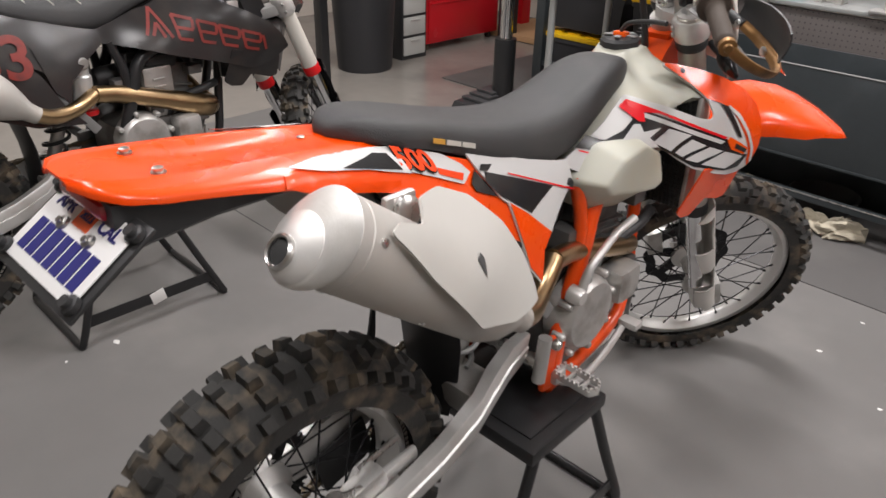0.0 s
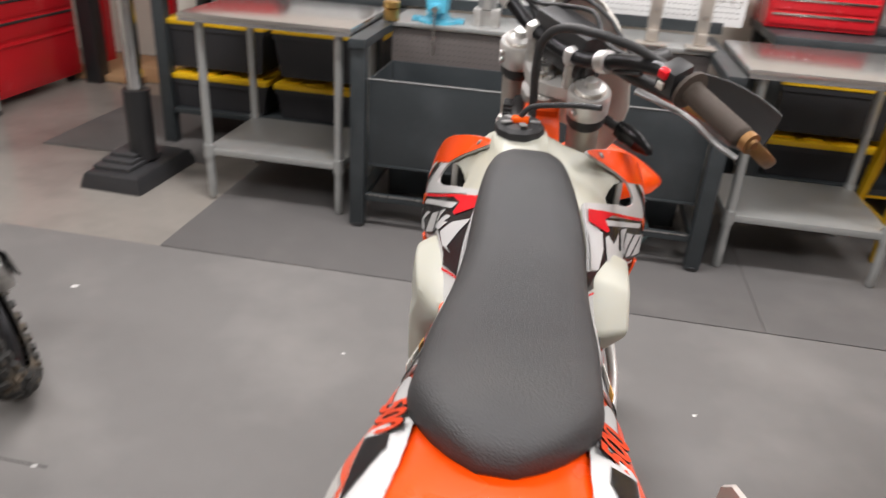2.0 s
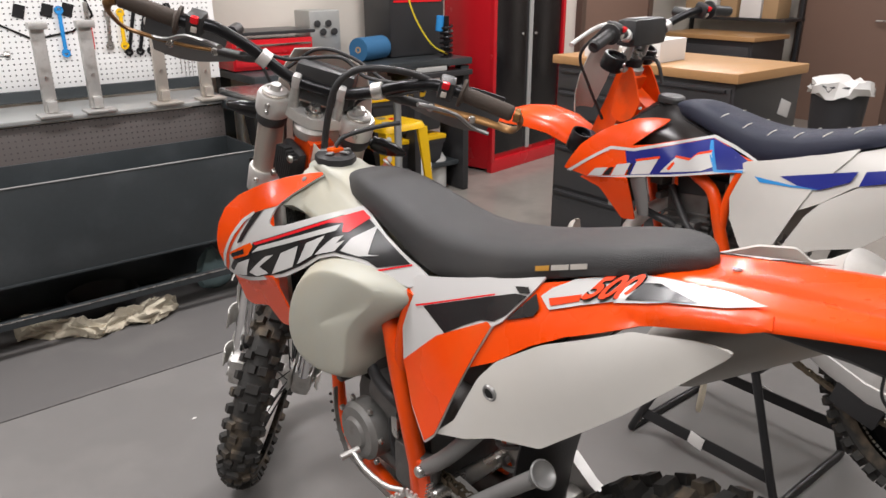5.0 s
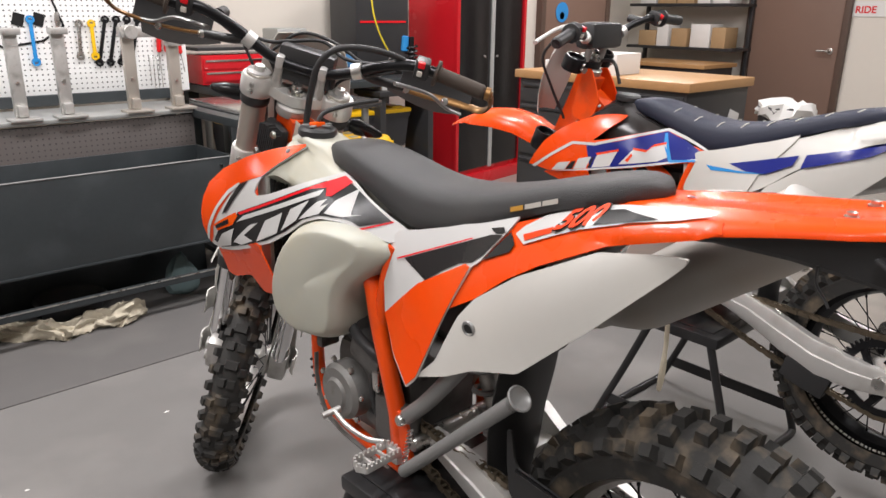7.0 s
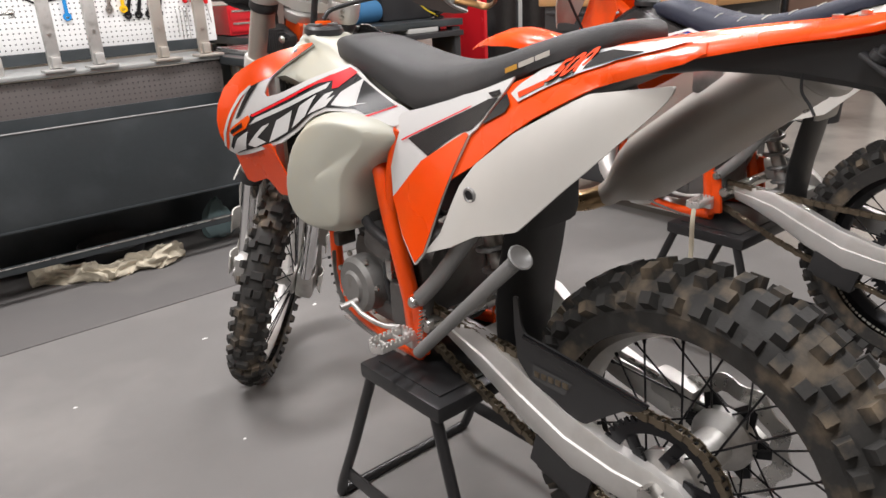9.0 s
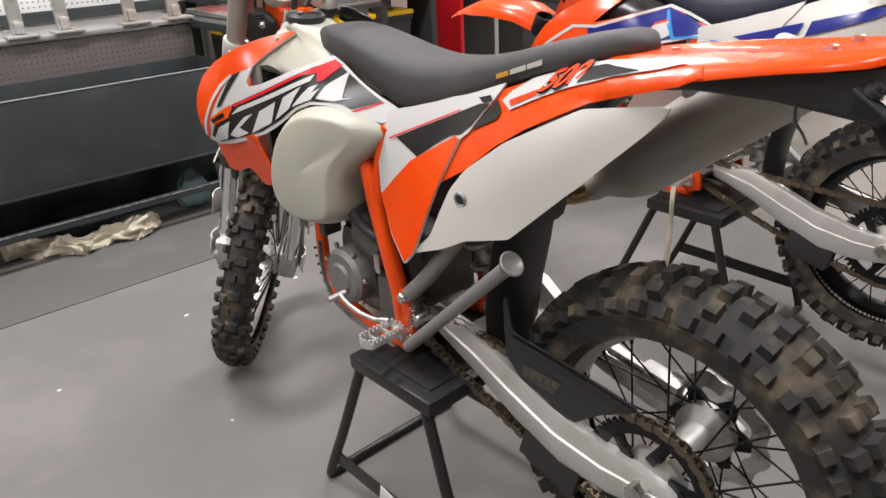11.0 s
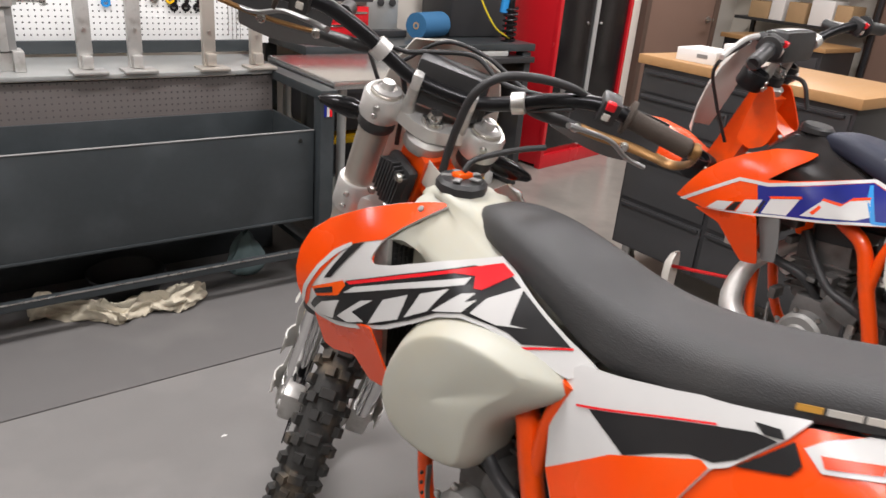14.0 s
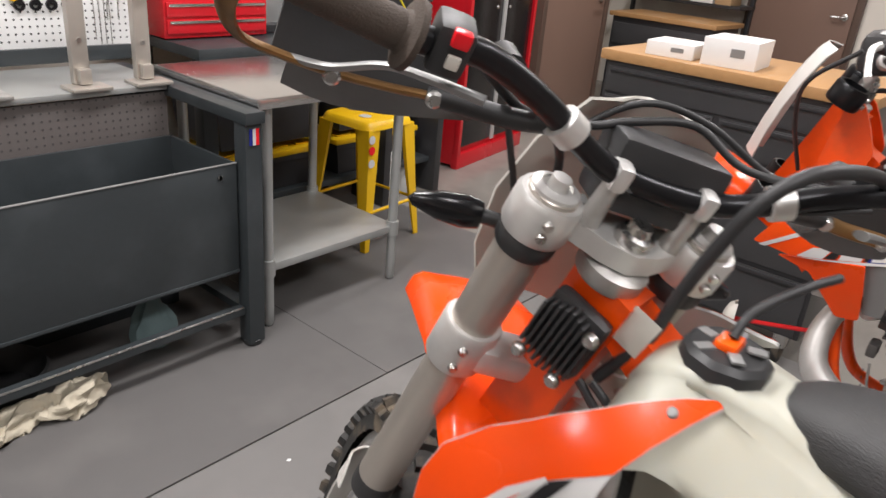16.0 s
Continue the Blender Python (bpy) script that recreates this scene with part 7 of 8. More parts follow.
def art_black(bike, sh, cowl, K):
    D = lambda name, mt, poly, lift, lab="", par=sh, fx=SHROUD: decal(bike, name, mt, poly, fx, lift, lab, (-1, 1), par)
    # dull red outlined brand shapes along the shroud
    sk = lambda u, v: (0.615 + u * 0.36, 0.982 - u * 0.1 + (v - 0.5) * (0.085 - 0.03 * u))

    def bar(u0, v0, u1, v1, w=0.1):
        (ya, za), (yb, zb) = sk(u0, v0), sk(u1, v1)
        d = Vector((yb - ya, zb - za)).normalized() * 0.5
        n = Vector((-d.y, d.x)) * w * 0.09
        return [(ya + n.x, za + n.y), (yb + n.x, zb + n.y), (yb - n.x, zb - n.y), (ya - n.x, za - n.y)]

    strokes = [(0.0, 0.0, 0.09, 1.0), (0.09, 1.0, 0.2, 0.05), (0.05, 0.02, 0.1, 0.5), (0.1, 0.5, 0.14, 0.02)]
    for u in (0.24, 0.44, 0.62, 0.8):
        strokes += [(u, 0.92, u + 0.16, 0.92), (u, 0.92, u + 0.015, 0.05), (u + 0.16, 0.92, u + 0.15, 0.5), (u + 0.01, 0.48, u + 0.15, 0.48), (u + 0.015, 0.05, u + 0.13, 0.05)]
    strokes += [(0.98, 0.9, 1.0, 0.1)]
    for q in strokes:
        D("brand_shape", "decal_dullred", bar(*q), 0.002)
    for y0, y1, z0, z1 in ((0.6, 0.7, 0.665, 0.83), (0.615, 0.71, 0.83, 0.865)):
        part("cylinder_face", box((0.072, (y0 + y1) / 2, (z0 + z1) / 2), (0.03, y1 - y0, z1 - z0), 0.012), "alu_cast" if z0 < 0.8 else "black", bike)
    for k in range(3):
        part("casting_rib", box((0.089, 0.65, 0.74 + k * 0.025), (0.008, 0.04, 0.008), 0.003), "alu_cast", bike)
    res = part("shock_reservoir", lathe([(0.02, 0), (0.03, 0.008), (0.03, 0.1), (0.024, 0.106), (0.024, 0.13), (0.0, 0.132)], 20, axis_m((0.085, 0.41, 0.74), (0, 0.05, 1))), "alu", bike, "bare aluminium shock reservoir")
    part("reservoir_cap", lathe([(0.0, 0.02), (0.014, 0.02), (0.02, 0.012), (0.02, -0.006)], 16, axis_m((0.11, 0.415, 0.885), (1, 0, 0))), "alu_cast", res)
    part("preload_ring", lathe([(0.034, 0), (0.036, 0.006), (0.034, 0.014)], 20, axis_m((0.085, 0.41, 0.725), (0, 0.05, 1))), "red_plastic", res)
    for sx in (-1, 1):
        bm = text_mesh("53", 0.2, 0, 0.15, 0.004)
        bmesh.ops.scale(bm, vec=(0.85, 0.8, 1), verts=bm.verts)
        part("race_number", on_surface(bm, 0.19, 0.93, FLANK, sx, radians(8), 0.012), "decal_dullred", bike, "dull red race number 53")


BLACK_BIKE = dict(WHITE_BIKE, stem=HEAD, drop=0.0, lower_clamp=-0.3025, bar_shift=(0.0, 0.0), bar_skew=(0.0, 0.0), end_rise=0.0, tank_shift=0.0, mask_rows=PLAIN_MASK, shroud_shape=[(1.06, 0.86), (1.04, 0.9), (1.0, 0.945), (0.93, 0.985), (0.854, 1.02), (0.78, 1.03), (0.7, 1.03), (0.6, 1.01), (0.534, 0.985), (0.439, 0.956), (0.448, 0.94), (0.57, 0.91), (0.696, 0.87), (0.84, 0.83), (0.93, 0.8), (1.0, 0.815)], tank="carbon", tank_label="black plastic fuel tank", big_tank=False, cap_orange=False, seat="seat", seat_label="black ribbed gripper seat", seat_ribs=True, plastic="carbon", fender_label="satin black plastic fender", cowl="carbon", number_panel="carbon", rear_panel="carbon", rear_label="satin black side panel", shroud="carbon",
    shroud_label="satin black shroud with red brand shapes", heat_shield=False, steer=47, fork="off_white", fork_label="pale upper fork tube", seal="red_plastic", guard="black_gloss", guard_label="black fork guard", grip="black", grip_label="black rubber grip", handguards=False, dash=False, mask="carbon", mask_label="black front number plate", signals=False, kickstand=False,
    graphics=art_black, muffler_art=None, plate=None, rim="bar_black", rim_label="black spoked wheel rim", pipe_r=[0.026, 0.028, 0.031, 0.04, 0.038, 0.032, 0.028], frame="stand", spring="black", reservoir="alu")
B3 = motorcycle("dirt_bike", "satin black motocross bike with muted red graphics on a stand", pose(-1.567, -0.205, 0, 0, 0, 0), BLACK_BIKE)
part("rear_side_panel", panel([(0.38, 0.72), (0.335, 0.772), (0.292, 0.867), (0.26, 0.907), (0.3, 0.98), (0.1, 1.08), (-0.09, 1.08), (-0.1, 1.0), (0.02, 0.87), (0.147, 0.78), (0.24, 0.74)], FLANK, 1, 0.004, 0.006, rnd=0.008), "carbon", B3, "satin black number panel")
lift_stand(pose(-1.567, -0.205, 0, 0, 0, 0), "black powder-coated steel lift stand under the black bike")


# ---- things about the room ----
def stool(x, y, rz):
    t = thing("metal_stool", "yellow painted metal cafe stool with worn stickers", "stool", pose(x, y, 0, 0, 0, rz))
    secs = [[(sx * w, sy * w, z) for sx, sy in ((-1, -1), (1, -1), (1, 1), (-1, 1))] for w, z in ((0.165, 0.585), (0.16, 0.6), (0.152, 0.618), (0.145, 0.622))]
    bm = loft([[tuple(p) + (s[0][2],) for p in round_poly([(q[0], q[1]) for q in s], 0.05)] for s in secs])
    part("seat", bm, "yellow", t)
    for sx, sy in ((-1, -1), (1, -1), (1, 1), (-1, 1)):
        leg = [[(sx * (c - dx * w), sy * (c - dy * w), z) for dx, dy in ((0, 0), (1, 0), (1, 0.25), (0.25, 0.25), (0.25, 1), (0, 1))] for c, w, z in ((0.16, 0.075, 0.59), (0.178, 0.055, 0.3), (0.2, 0.03, 0.009))]
        part("leg", loft(leg), "yellow", t)
    for z, c in ((0.2, 0.182),):
        for a, b in (((-c, -c), (c, -c)), ((c, -c), (c, c)), ((c, c), (-c, c)), ((-c, c), (-c, -c))):
            part("rung", tube([(*a, z), (*b, z)], 0.008, 8, 1), "yellow", t)
    for px, pz, m_ in ((-0.172, 0.5, "decal_red"), (-0.17, 0.55, "decal_white"), (-0.176, 0.44, "decal_white")):
        part("round_sticker", lathe([(0.0, 0.003), (0.02, 0.003), (0.02, 0)], 16, axis_m((px + 0.02, -0.168 - (0.59 - pz) * 0.06, pz), (0, -1, 0.05))), m_, t)
    for px, py, m_ in ((0.05, 0.03, "decal_red"), (-0.06, -0.04, "decal_white"), (0.0, 0.09, "grey_metal")):
        part("round_sticker", lathe([(0.0, 0.002), (0.03, 0.002), (0.03, 0)], 16, Matrix.Translation((px, py, 0.622))), m_, t)


stool(1.7, 3.19, 4)

# two-door steel locker
loc = thing("steel_locker", "tall red steel locker with black doors", "cabinet", pose(2.95, 3.62, 0, 0, 0, 9))
part("carcass", box((0.44, 0.25, 1.0), (0.92, 0.46, 1.96), 0.008), "red_paint", loc)
for x, w in ((0.225, 0.41), (0.655, 0.41)):
    d = part("door", box((x, 0.012, 1.03), (w, 0.02, 1.78), 0.005), "black_gloss", loc, "gloss black locker door")
    part("lock", lathe([(0.0, 0.008), (0.009, 0.008), (0.012, 0.004), (0.012, 0)], 14, axis_m((x + (0.12 if x < 0.4 else -0.14), 0.002, 1.02), (0, -1, 0))), "steel", d)
for x in (0.428, 0.452):
    part("trim", box((x, -0.004, 1.03), (0.013, 0.014, 1.8), 0.002), "trim_silver", loc, "bright edge trim")
part("plinth", box((0.44, 0.012, 0.05), (0.93, 0.05, 0.1), 0.004), "red_paint", loc)
for x in (-0.008, 0.888):
    part("stile", box((x, 0.004, 1.03), (0.036, 0.034, 1.9), 0.004), "red_paint", loc)

# rolling tool chest with wooden top
chest = thing("tool_chest", "black rolling tool chest with grey drawers and wooden top", "tool chest")
part("carcass", box((2.325, 1.665, 0.585), (0.56, 0.99, 0.89), 0.008), "chest_black", chest)
part("worktop", box((2.32, 1.665, 1.049), (0.6, 1.03, 0.042), 0.006), "wood", chest, "oiled butcher-block top")
rows = ((0.955, 0.1), (0.83, 0.125), (0.69, 0.125), (0.5, 0.22), (0.26, 0.22))
for z, h in rows:
    for y, w in ((1.42, 0.465), (1.91, 0.465)) if h > 0.11 else ((1.665, 0.96),):
        d = part("drawer", box((2.044, y, z), (0.016, w, h), 0.004), "chest_grey", chest)
        part("pull", box((2.03, y, z + h / 2 - 0.012), (0.016, w * 0.96, 0.014), 0.003), "chest_black", d)
part("chest_mark", box((2.48, 1.168, 0.88), (0.1, 0.003, 0.07), 0.001, Matrix.Rotation(0.3, 4, "Y")), "decal_white", chest)
part("chest_mark", box((2.3, 1.168, 0.82), (0.06, 0.003, 0.05), 0.001, Matrix.Rotation(0.8, 4, "Y")), "decal_red", chest)
for x in (2.1, 2.54):
    for y in (1.24, 2.09):
        c = part("caster", lathe([(0.03, -0.016), (0.048, -0.014), (0.05, 0), (0.048, 0.014), (0.03, 0.016)], 20, Matrix.Translation((x, y, 0.051)) @ Matrix.Rotation(math.pi / 2, 4, "X")), "rubber", chest)
        part("fork", box((x, y, 0.105), (0.05, 0.05, 0.07), 0.008), "steel", c)
for x, y, s_, lab in ((2.2, 1.7, (0.24, 0.2, 0.1), "white carton of parts on the tool chest"), (2.18, 1.93, (0.2, 0.19, 0.055), "flat white carton on the tool chest")):
    bx = thing("carton", lab, "box", pose(x, y, 1.0705, 0, 0, 6), group="white cartons")
    part("body", box((0, 0, s_[2] / 2), s_, 0.002), "paper", bx)
    part("tape", box((0, 0, s_[2] + 0.0008), (s_[0] * 0.98, 0.03, 0.001)), "off_white", bx)
    part("print", box((-s_[0] / 2 - 0.0008, -0.03, s_[2] * 0.55), (0.001, 0.05, s_[2] * 0.3)), "grey_metal", bx)

# bin with a white liner
bn = thing("waste_bin", "black bin with a rumpled white plastic liner", "bin", pose(4.95, 1.98, 0))
part("body", lathe([(0.16, 0.0), (0.2, 0.66), (0.21, 0.67), (0.2, 0.68)], 20), "bin", bn)
bm = bm_new()
rnd = random.Random(8)
rings = []
for r, z in ((0.205, 0.6), (0.222, 0.65), (0.19, 0.695), (0.11, 0.71)):
    rings.append([(max(0.05, r + rnd.uniform(-0.03, 0.04)) * math.cos(2 * math.pi * k / 22), max(0.05, r + rnd.uniform(-0.03, 0.04)) * math.sin(2 * math.pi * k / 22), z + rnd.uniform(-0.025, 0.03)) for k in range(22)])
part("liner", loft(rings), "paper", bn, "white plastic liner")

# doors and far furniture
def door(name, m, label):
    t = thing(name, label, "door", m, kind="structure")
    part("leaf", box((0, 0, 1.02), (0.9, 0.045, 2.04), 0.004), "brown_door", t)
    for x in (-0.485, 0.485):
        part("jamb", box((x, 0.01, 1.05), (0.06, 0.09, 2.1), 0.004), "dark_brown", t)
    part("head", box((0, 0.01, 2.1), (1.03, 0.09, 0.06), 0.004), "dark_brown", t)
    k = part("lever_handle", tube([(0.38, -0.02, 1.02), (0.38, -0.075, 1.02), (0.36, -0.08, 1.02), (0.27, -0.08, 1.02)], 0.01, 10, 4), "steel", t)
    part("rose", lathe([(0.03, 0), (0.03, 0.008), (0.02, 0.012)], 18, axis_m((0.38, -0.023, 1.02), (0, -1, 0))), "steel", k)
    return t


door("door_1", pose(4.88, 4.07, 0), "brown painted steel door with a lever handle")
door("door_2", pose(6.97, 2.87, 0, 0, 0, -90), "brown painted door with lever handle and hanging tag")
door("door_3", pose(6.97, 1.1, 0, 0, 0, -90), "brown painted door, closed")
sg = thing("wall_sign", "small white paper sign with red capitals", "sign")
part("sheet", box((6.992, 2.2, 1.42), (0.004, 0.32, 0.14), 0.0), "paper", sg)
bm = text_mesh("RIDE", 0.09, 0.001, 0, 0.002)
bm.transform(Matrix.Translation((6.988, 2.24, 1.41)) @ Matrix.Rotation(-math.pi / 2, 4, "Z") @ Matrix.Rotation(math.pi / 2, 4, "X"))
part("lettering", bm, "decal_red", sg)
rp = thing("round_sign", "round blue sign on the brown door", "sign")
part("disc", lathe([(0.0, 0.003), (0.09, 0.003), (0.09, 0)], 28, axis_m((4.66, 4.044, 1.36), (0, -1, 0))), "decal_sky", rp)
part("symbol", lathe([(0.0, 0.004), (0.035, 0.004)], 6, axis_m((4.66, 4.043, 1.33), (0, -1, 0))), "decal_white", rp)
fb = thing("far_bench", "black cabinet bench with a wooden top against the far wall", "workbench")
part("carcass", box((6.2, 3.75, 0.42), (0.6, 1.0, 0.84), 0.008), "chest_black", fb)
part("worktop", box((6.2, 3.75, 0.86), (0.66, 1.06, 0.04), 0.005), "wood", fb)
for k in range(3):
    part("drawer", box((5.893, 3.75, 0.25 + k * 0.22), (0.014, 0.94, 0.19), 0.004), "chest_grey", fb)
sf = thing("wall_shelf", "dark wall shelves stacked with cartons", "shelf")
for z in (1.0, 1.45, 1.9):
    part("board", box((6.75, 3.95, z), (0.42, 1.3, 0.03), 0.003), "chest_black", sf)
for y in (3.32, 4.58):
    part("upright", box((6.9, y, 1.1), (0.04, 0.04, 2.2), 0.003), "chest_black", sf)
rnd = random.Random(21)
for z in (1.015, 1.465):
    y = 3.4
    while y < 4.45:
        w, h = rnd.uniform(0.14, 0.24), rnd.uniform(0.14, 0.24)
        b_ = thing("carton", "plain carton standing on the wall shelf", "box", pose(6.68, y + w / 2, z), group="shelf cartons")
        part("body", box((0, 0, h / 2), (0.26, w, h), 0.003), rnd.choice(("card", "paper", "card")), b_)
        y += w + rnd.uniform(0.01, 0.05)

# ---- on the fork bench ----
vise = thing("bench_vise", "light blue painted bench vise with bare steel jaws", "vise", pose(-0.64, 3.18, 0.878, 0, 0, 3))
bm = lathe([(0.095, 0.0), (0.095, 0.014), (0.06, 0.024), (0.046, 0.05), (0.05, 0.07)], 24)
for sx in (-1, 1):
    add_box(bm, (sx * 0.1, 0.0, 0.011), (0.05, 0.06, 0.022), 0.008)
part("base", bm, "vise_blue", vise)
for yy, nm in ((0.03, "body"), (-0.062, "moving_jaw")):
    secs = [[(sx * w, yy + sy * d, z) for sx, sy in ((-1, -1), (1, -1), (1, 1), (-1, 1))] for w, d, z in ((0.045, 0.04, 0.055), (0.048, 0.04, 0.1), (0.062, 0.034, 0.135), (0.092, 0.03, 0.158), (0.094, 0.03, 0.182))]
    bm = loft([[tuple(q) + (r[0][2],) for q in round_poly([(v[0], v[1]) for v in r], 0.012)] for r in secs])
    part(nm, bm, "vise_blue", vise)
part("slide", box((0, -0.02, 0.075), (0.05, 0.2, 0.05), 0.012), "vise_blue", vise)
for yy in (-0.024, -0.01):
    part("jaw_plate", box((0, yy, 0.184), (0.17, 0.011, 0.016), 0.002), "steel", vise)
part("screw", tube([(0, -0.08, 0.075), (0, -0.15, 0.075)], 0.014, 12, 1), "steel", vise)
part("tommy_bar", tube([(0, -0.145, 0.09), (0, -0.145, -0.13)], 0.005, 8, 1), "steel", vise)
cup = thing("brass_cup", "stacked brass bushings beside the vise", "fitting", pose(-0.85, 3.1, 0.878))
part("ring", lathe([(0.03, 0), (0.036, 0.004), (0.036, 0.05), (0.03, 0.055)], 20), "brass", cup)
part("ring", lathe([(0.03, 0.055), (0.04, 0.06), (0.04, 0.085), (0.032, 0.09)], 20), "brass", cup)
prs = thing("shaft_holder", "grey steel shaft clamp standing on the bench", "clamp", pose(-0.41, 3.2, 0.878))
bm = bm_new()
for sx in (-1, 1):
    add_box(bm, (sx * 0.042, 0, 0.04), (0.04, 0.09, 0.08), 0.006)
add_box(bm, (0, 0.02, 0.035), (0.06, 0.05, 0.07), 0.004)
part("base", bm, "alu_cast", prs)
part("column", box((0, 0.01, 0.16), (0.085, 0.05, 0.17), 0.006), "grey_metal", prs)
part("web", box((0, -0.018, 0.15), (0.03, 0.012, 0.15), 0.004), "alu_cast", prs)
bm = box((0, 0, 0.275), (0.09, 0.075, 0.075), 0.01)
add_cyl(bm, (-0.07, 0, 0.262), (0.06, 0, 0.262), 0.02, 12)
part("head", bm, "alu_cast", prs)
part("head_bolt", lathe([(0.0, 0.05), (0.016, 0.05), (0.018, 0.045), (0.018, 0.0)], 6, Matrix.Translation((-0.01, 0, 0.31))), "grey_metal", prs)
part("screw", tube([(0.05, 0, 0.26), (0.15, 0, 0.26)], 0.008, 10, 1), "steel", prs)
part("knob", lathe([(0.018, 0), (0.02, 0.01), (0.018, 0.02)], 14, axis_m((0.14, 0, 0.26), (1, 0, 0))), "steel", prs)
for i, (px, hh, mt) in enumerate(((-0.14, 0.36, "grey_metal"), (0.05, 0.36, "grey_metal"), (0.355, 0.34, "brass_dull"), (0.57, 0.3, "brass_dull"))):
    mt = {"brass_dull": "fork", "grey_metal": "alu_cast"}[mt]
    p = thing("fork_post", "upright steel fork holder post on a welded foot", "holder", pose(px, 3.13, 0.878), group="fork holder posts")
    part("foot", box((0, -0.02, 0.006), (0.13, 0.1, 0.012), 0.003), mt, p)
    part("post", box((0, 0.02, hh / 2 + 0.012), (0.055, 0.03, hh), 0.004), mt, p)
    part("gusset", box((0, -0.01, 0.04), (0.04, 0.03, 0.05), 0.006), mt, p)
    part("cap", box((0, 0.0, hh + 0.02), (0.075, 0.06, 0.03), 0.006), "alu_cast", p)
    part("bolt", lathe([(0.0, 0.006), (0.008, 0.006), (0.008, 0)], 10, axis_m((0, 0.005, hh * 0.45), (0, -1, 0))), "steel", p)
cb = thing("clamp_bar", "cast aluminium crossbar clamped between fork posts", "clamp", pose(0.46, 3.13, 1.25))
part("bar", box((0, 0.0, 0.0), (0.3, 0.05, 0.05), 0.01), "alu_cast", cb)
for x in (-0.1, 0.1):
    part("boss", lathe([(0.03, -0.03), (0.034, -0.026), (0.034, 0.026), (0.03, 0.03)], 18, Matrix.Translation((x, -0.01, 0.0)) @ Matrix.Rotation(math.pi / 2, 4, "X")), "alu_cast", cb)

# tools hung on the pegboard
def screwdriver(x, z, ln=0.09, col="red_plastic", tilt=0.0):
    t = thing("screwdriver", "red-handled screwdriver hung on the pegboard", "tool", pose(x, 3.55, z, 0, tilt, 0), group="hanging screwdrivers")
    part("handle", lathe([(0.006, 0), (0.012, 0.006), (0.0125, ln * 0.7), (0.009, ln), (0.0, ln + 0.003)], 12), col, t)
    part("blade", tube([(0, 0, 0), (0, 0, -0.1)], 0.003, 6, 1), "steel", t)


for x, z, ti in ((-1.0, 1.1, 6), (-0.95, 1.1, 2), (-0.9, 1.06, -2), (0.66, 1.13, 4), (0.7, 1.13, 2), (0.74, 1.12, -4), (0.78, 1.12, -8)):
    screwdriver(x, z, 0.095, "red_plastic", ti)


def spanner(x, z, ln, mt, tilt, lab):
    t = thing("spanner", lab, "tool", pose(x, 3.557, z, 0, tilt, 0), group="hanging spanners")
    bm = box((0, 0, -ln / 2), (0.018, 0.008, ln), 0.003)
    part("shank", bm, mt, t)
    for zz in (0.0, -ln):
        part("jaw", lathe([(0.01, -0.005), (0.02, -0.005), (0.02, 0.005), (0.01, 0.005)], 16, Matrix.Translation((0, 0, zz)) @ Matrix.Rotation(math.pi / 2, 4, "X"), close=True), mt, t)


for k in range(4):
    spanner(0.4 + k * 0.055, 1.3, 0.22, "bar_black", 14, "black pin spanner hung on the pegboard")
spanner(0.05, 1.3, 0.2, "decal_sky", 0, "blue ring spanner hung on the pegboard")
spanner(0.27, 1.28, 0.16, "steel", 4, "bare steel spanner hung on the pegboard")
spanner(0.33, 1.28, 0.16, "yellow", 0, "yellow-handled tool hung on the pegboard")
cl = thing("cutter", "red-handled cutter hung on the pegboard", "tool", pose(0.17, 3.55, 1.24))
part("handle", box((0, 0, -0.06), (0.03, 0.012, 0.14), 0.006), "red_plastic", cl)
part("jaw", box((0, 0, 0.05), (0.022, 0.01, 0.09), 0.004), "steel", cl)
pl = thing("pliers", "red-handled pliers hung on the pegboard", "tool", pose(-0.8, 3.55, 1.16))
for sx in (-1, 1):
    part("handle", tube([(0, 0, 0), (sx * 0.012, 0, -0.03), (sx * 0.024, 0, -0.09)], 0.006, 8), "red_plastic", pl)
part("jaw", box((0, 0, 0.02), (0.02, 0.01, 0.045), 0.004), "steel", pl)
for k in range(6):
    h = thing("peg_hook", "bare wire peg hook on the pegboard", "hook", pose(-0.6 + k * 0.07, 3.565, 1.26), group="peg hooks")
    part("wire", tube([(0, 0, 0), (0, -0.03, 0.0), (0, -0.035, 0.01)], 0.0025, 6, 3), "steel", h)
for k in range(4):
    h = thing("hex_key", "long thin steel hex key hung on the pegboard", "tool", pose(0.6 + k * 0.02, 3.555, 1.08), group="hex keys")
    part("wire", tube([(0, 0, 0.02), (0, -0.012, 0.02), (0, -0.012, -0.12 - 0.02 * k)], 0.0022, 6, 2), "steel", h)
lg = thing("board_emblem", "large black outlined emblem painted on the pegboard", "sign")
pts = [(-0.26, 1.27), (-0.08, 1.17), (0.1, 1.2), (0.2, 1.27), (0.16, 1.4), (-0.1, 1.46), (-0.24, 1.4)]
for a, b in zip(pts, pts[1:] + pts[:1]):
    d = Vector((b[0] - a[0], b[1] - a[1], 0))
    part("line", box(((a[0] + b[0]) / 2, 3.566, (a[1] + b[1]) / 2), (d.length + 0.008, 0.003, 0.01), 0, Matrix.Rotation(-math.atan2(d.y, d.x), 4, "Y")), "decal_black", lg)
for px in (-0.12, 0.0, 0.09):
    part("line", box((px, 3.566, 1.3), (0.05, 0.003, 0.06), 0.0, Matrix.Rotation(0.3, 4, "Y")), "decal_black", lg)

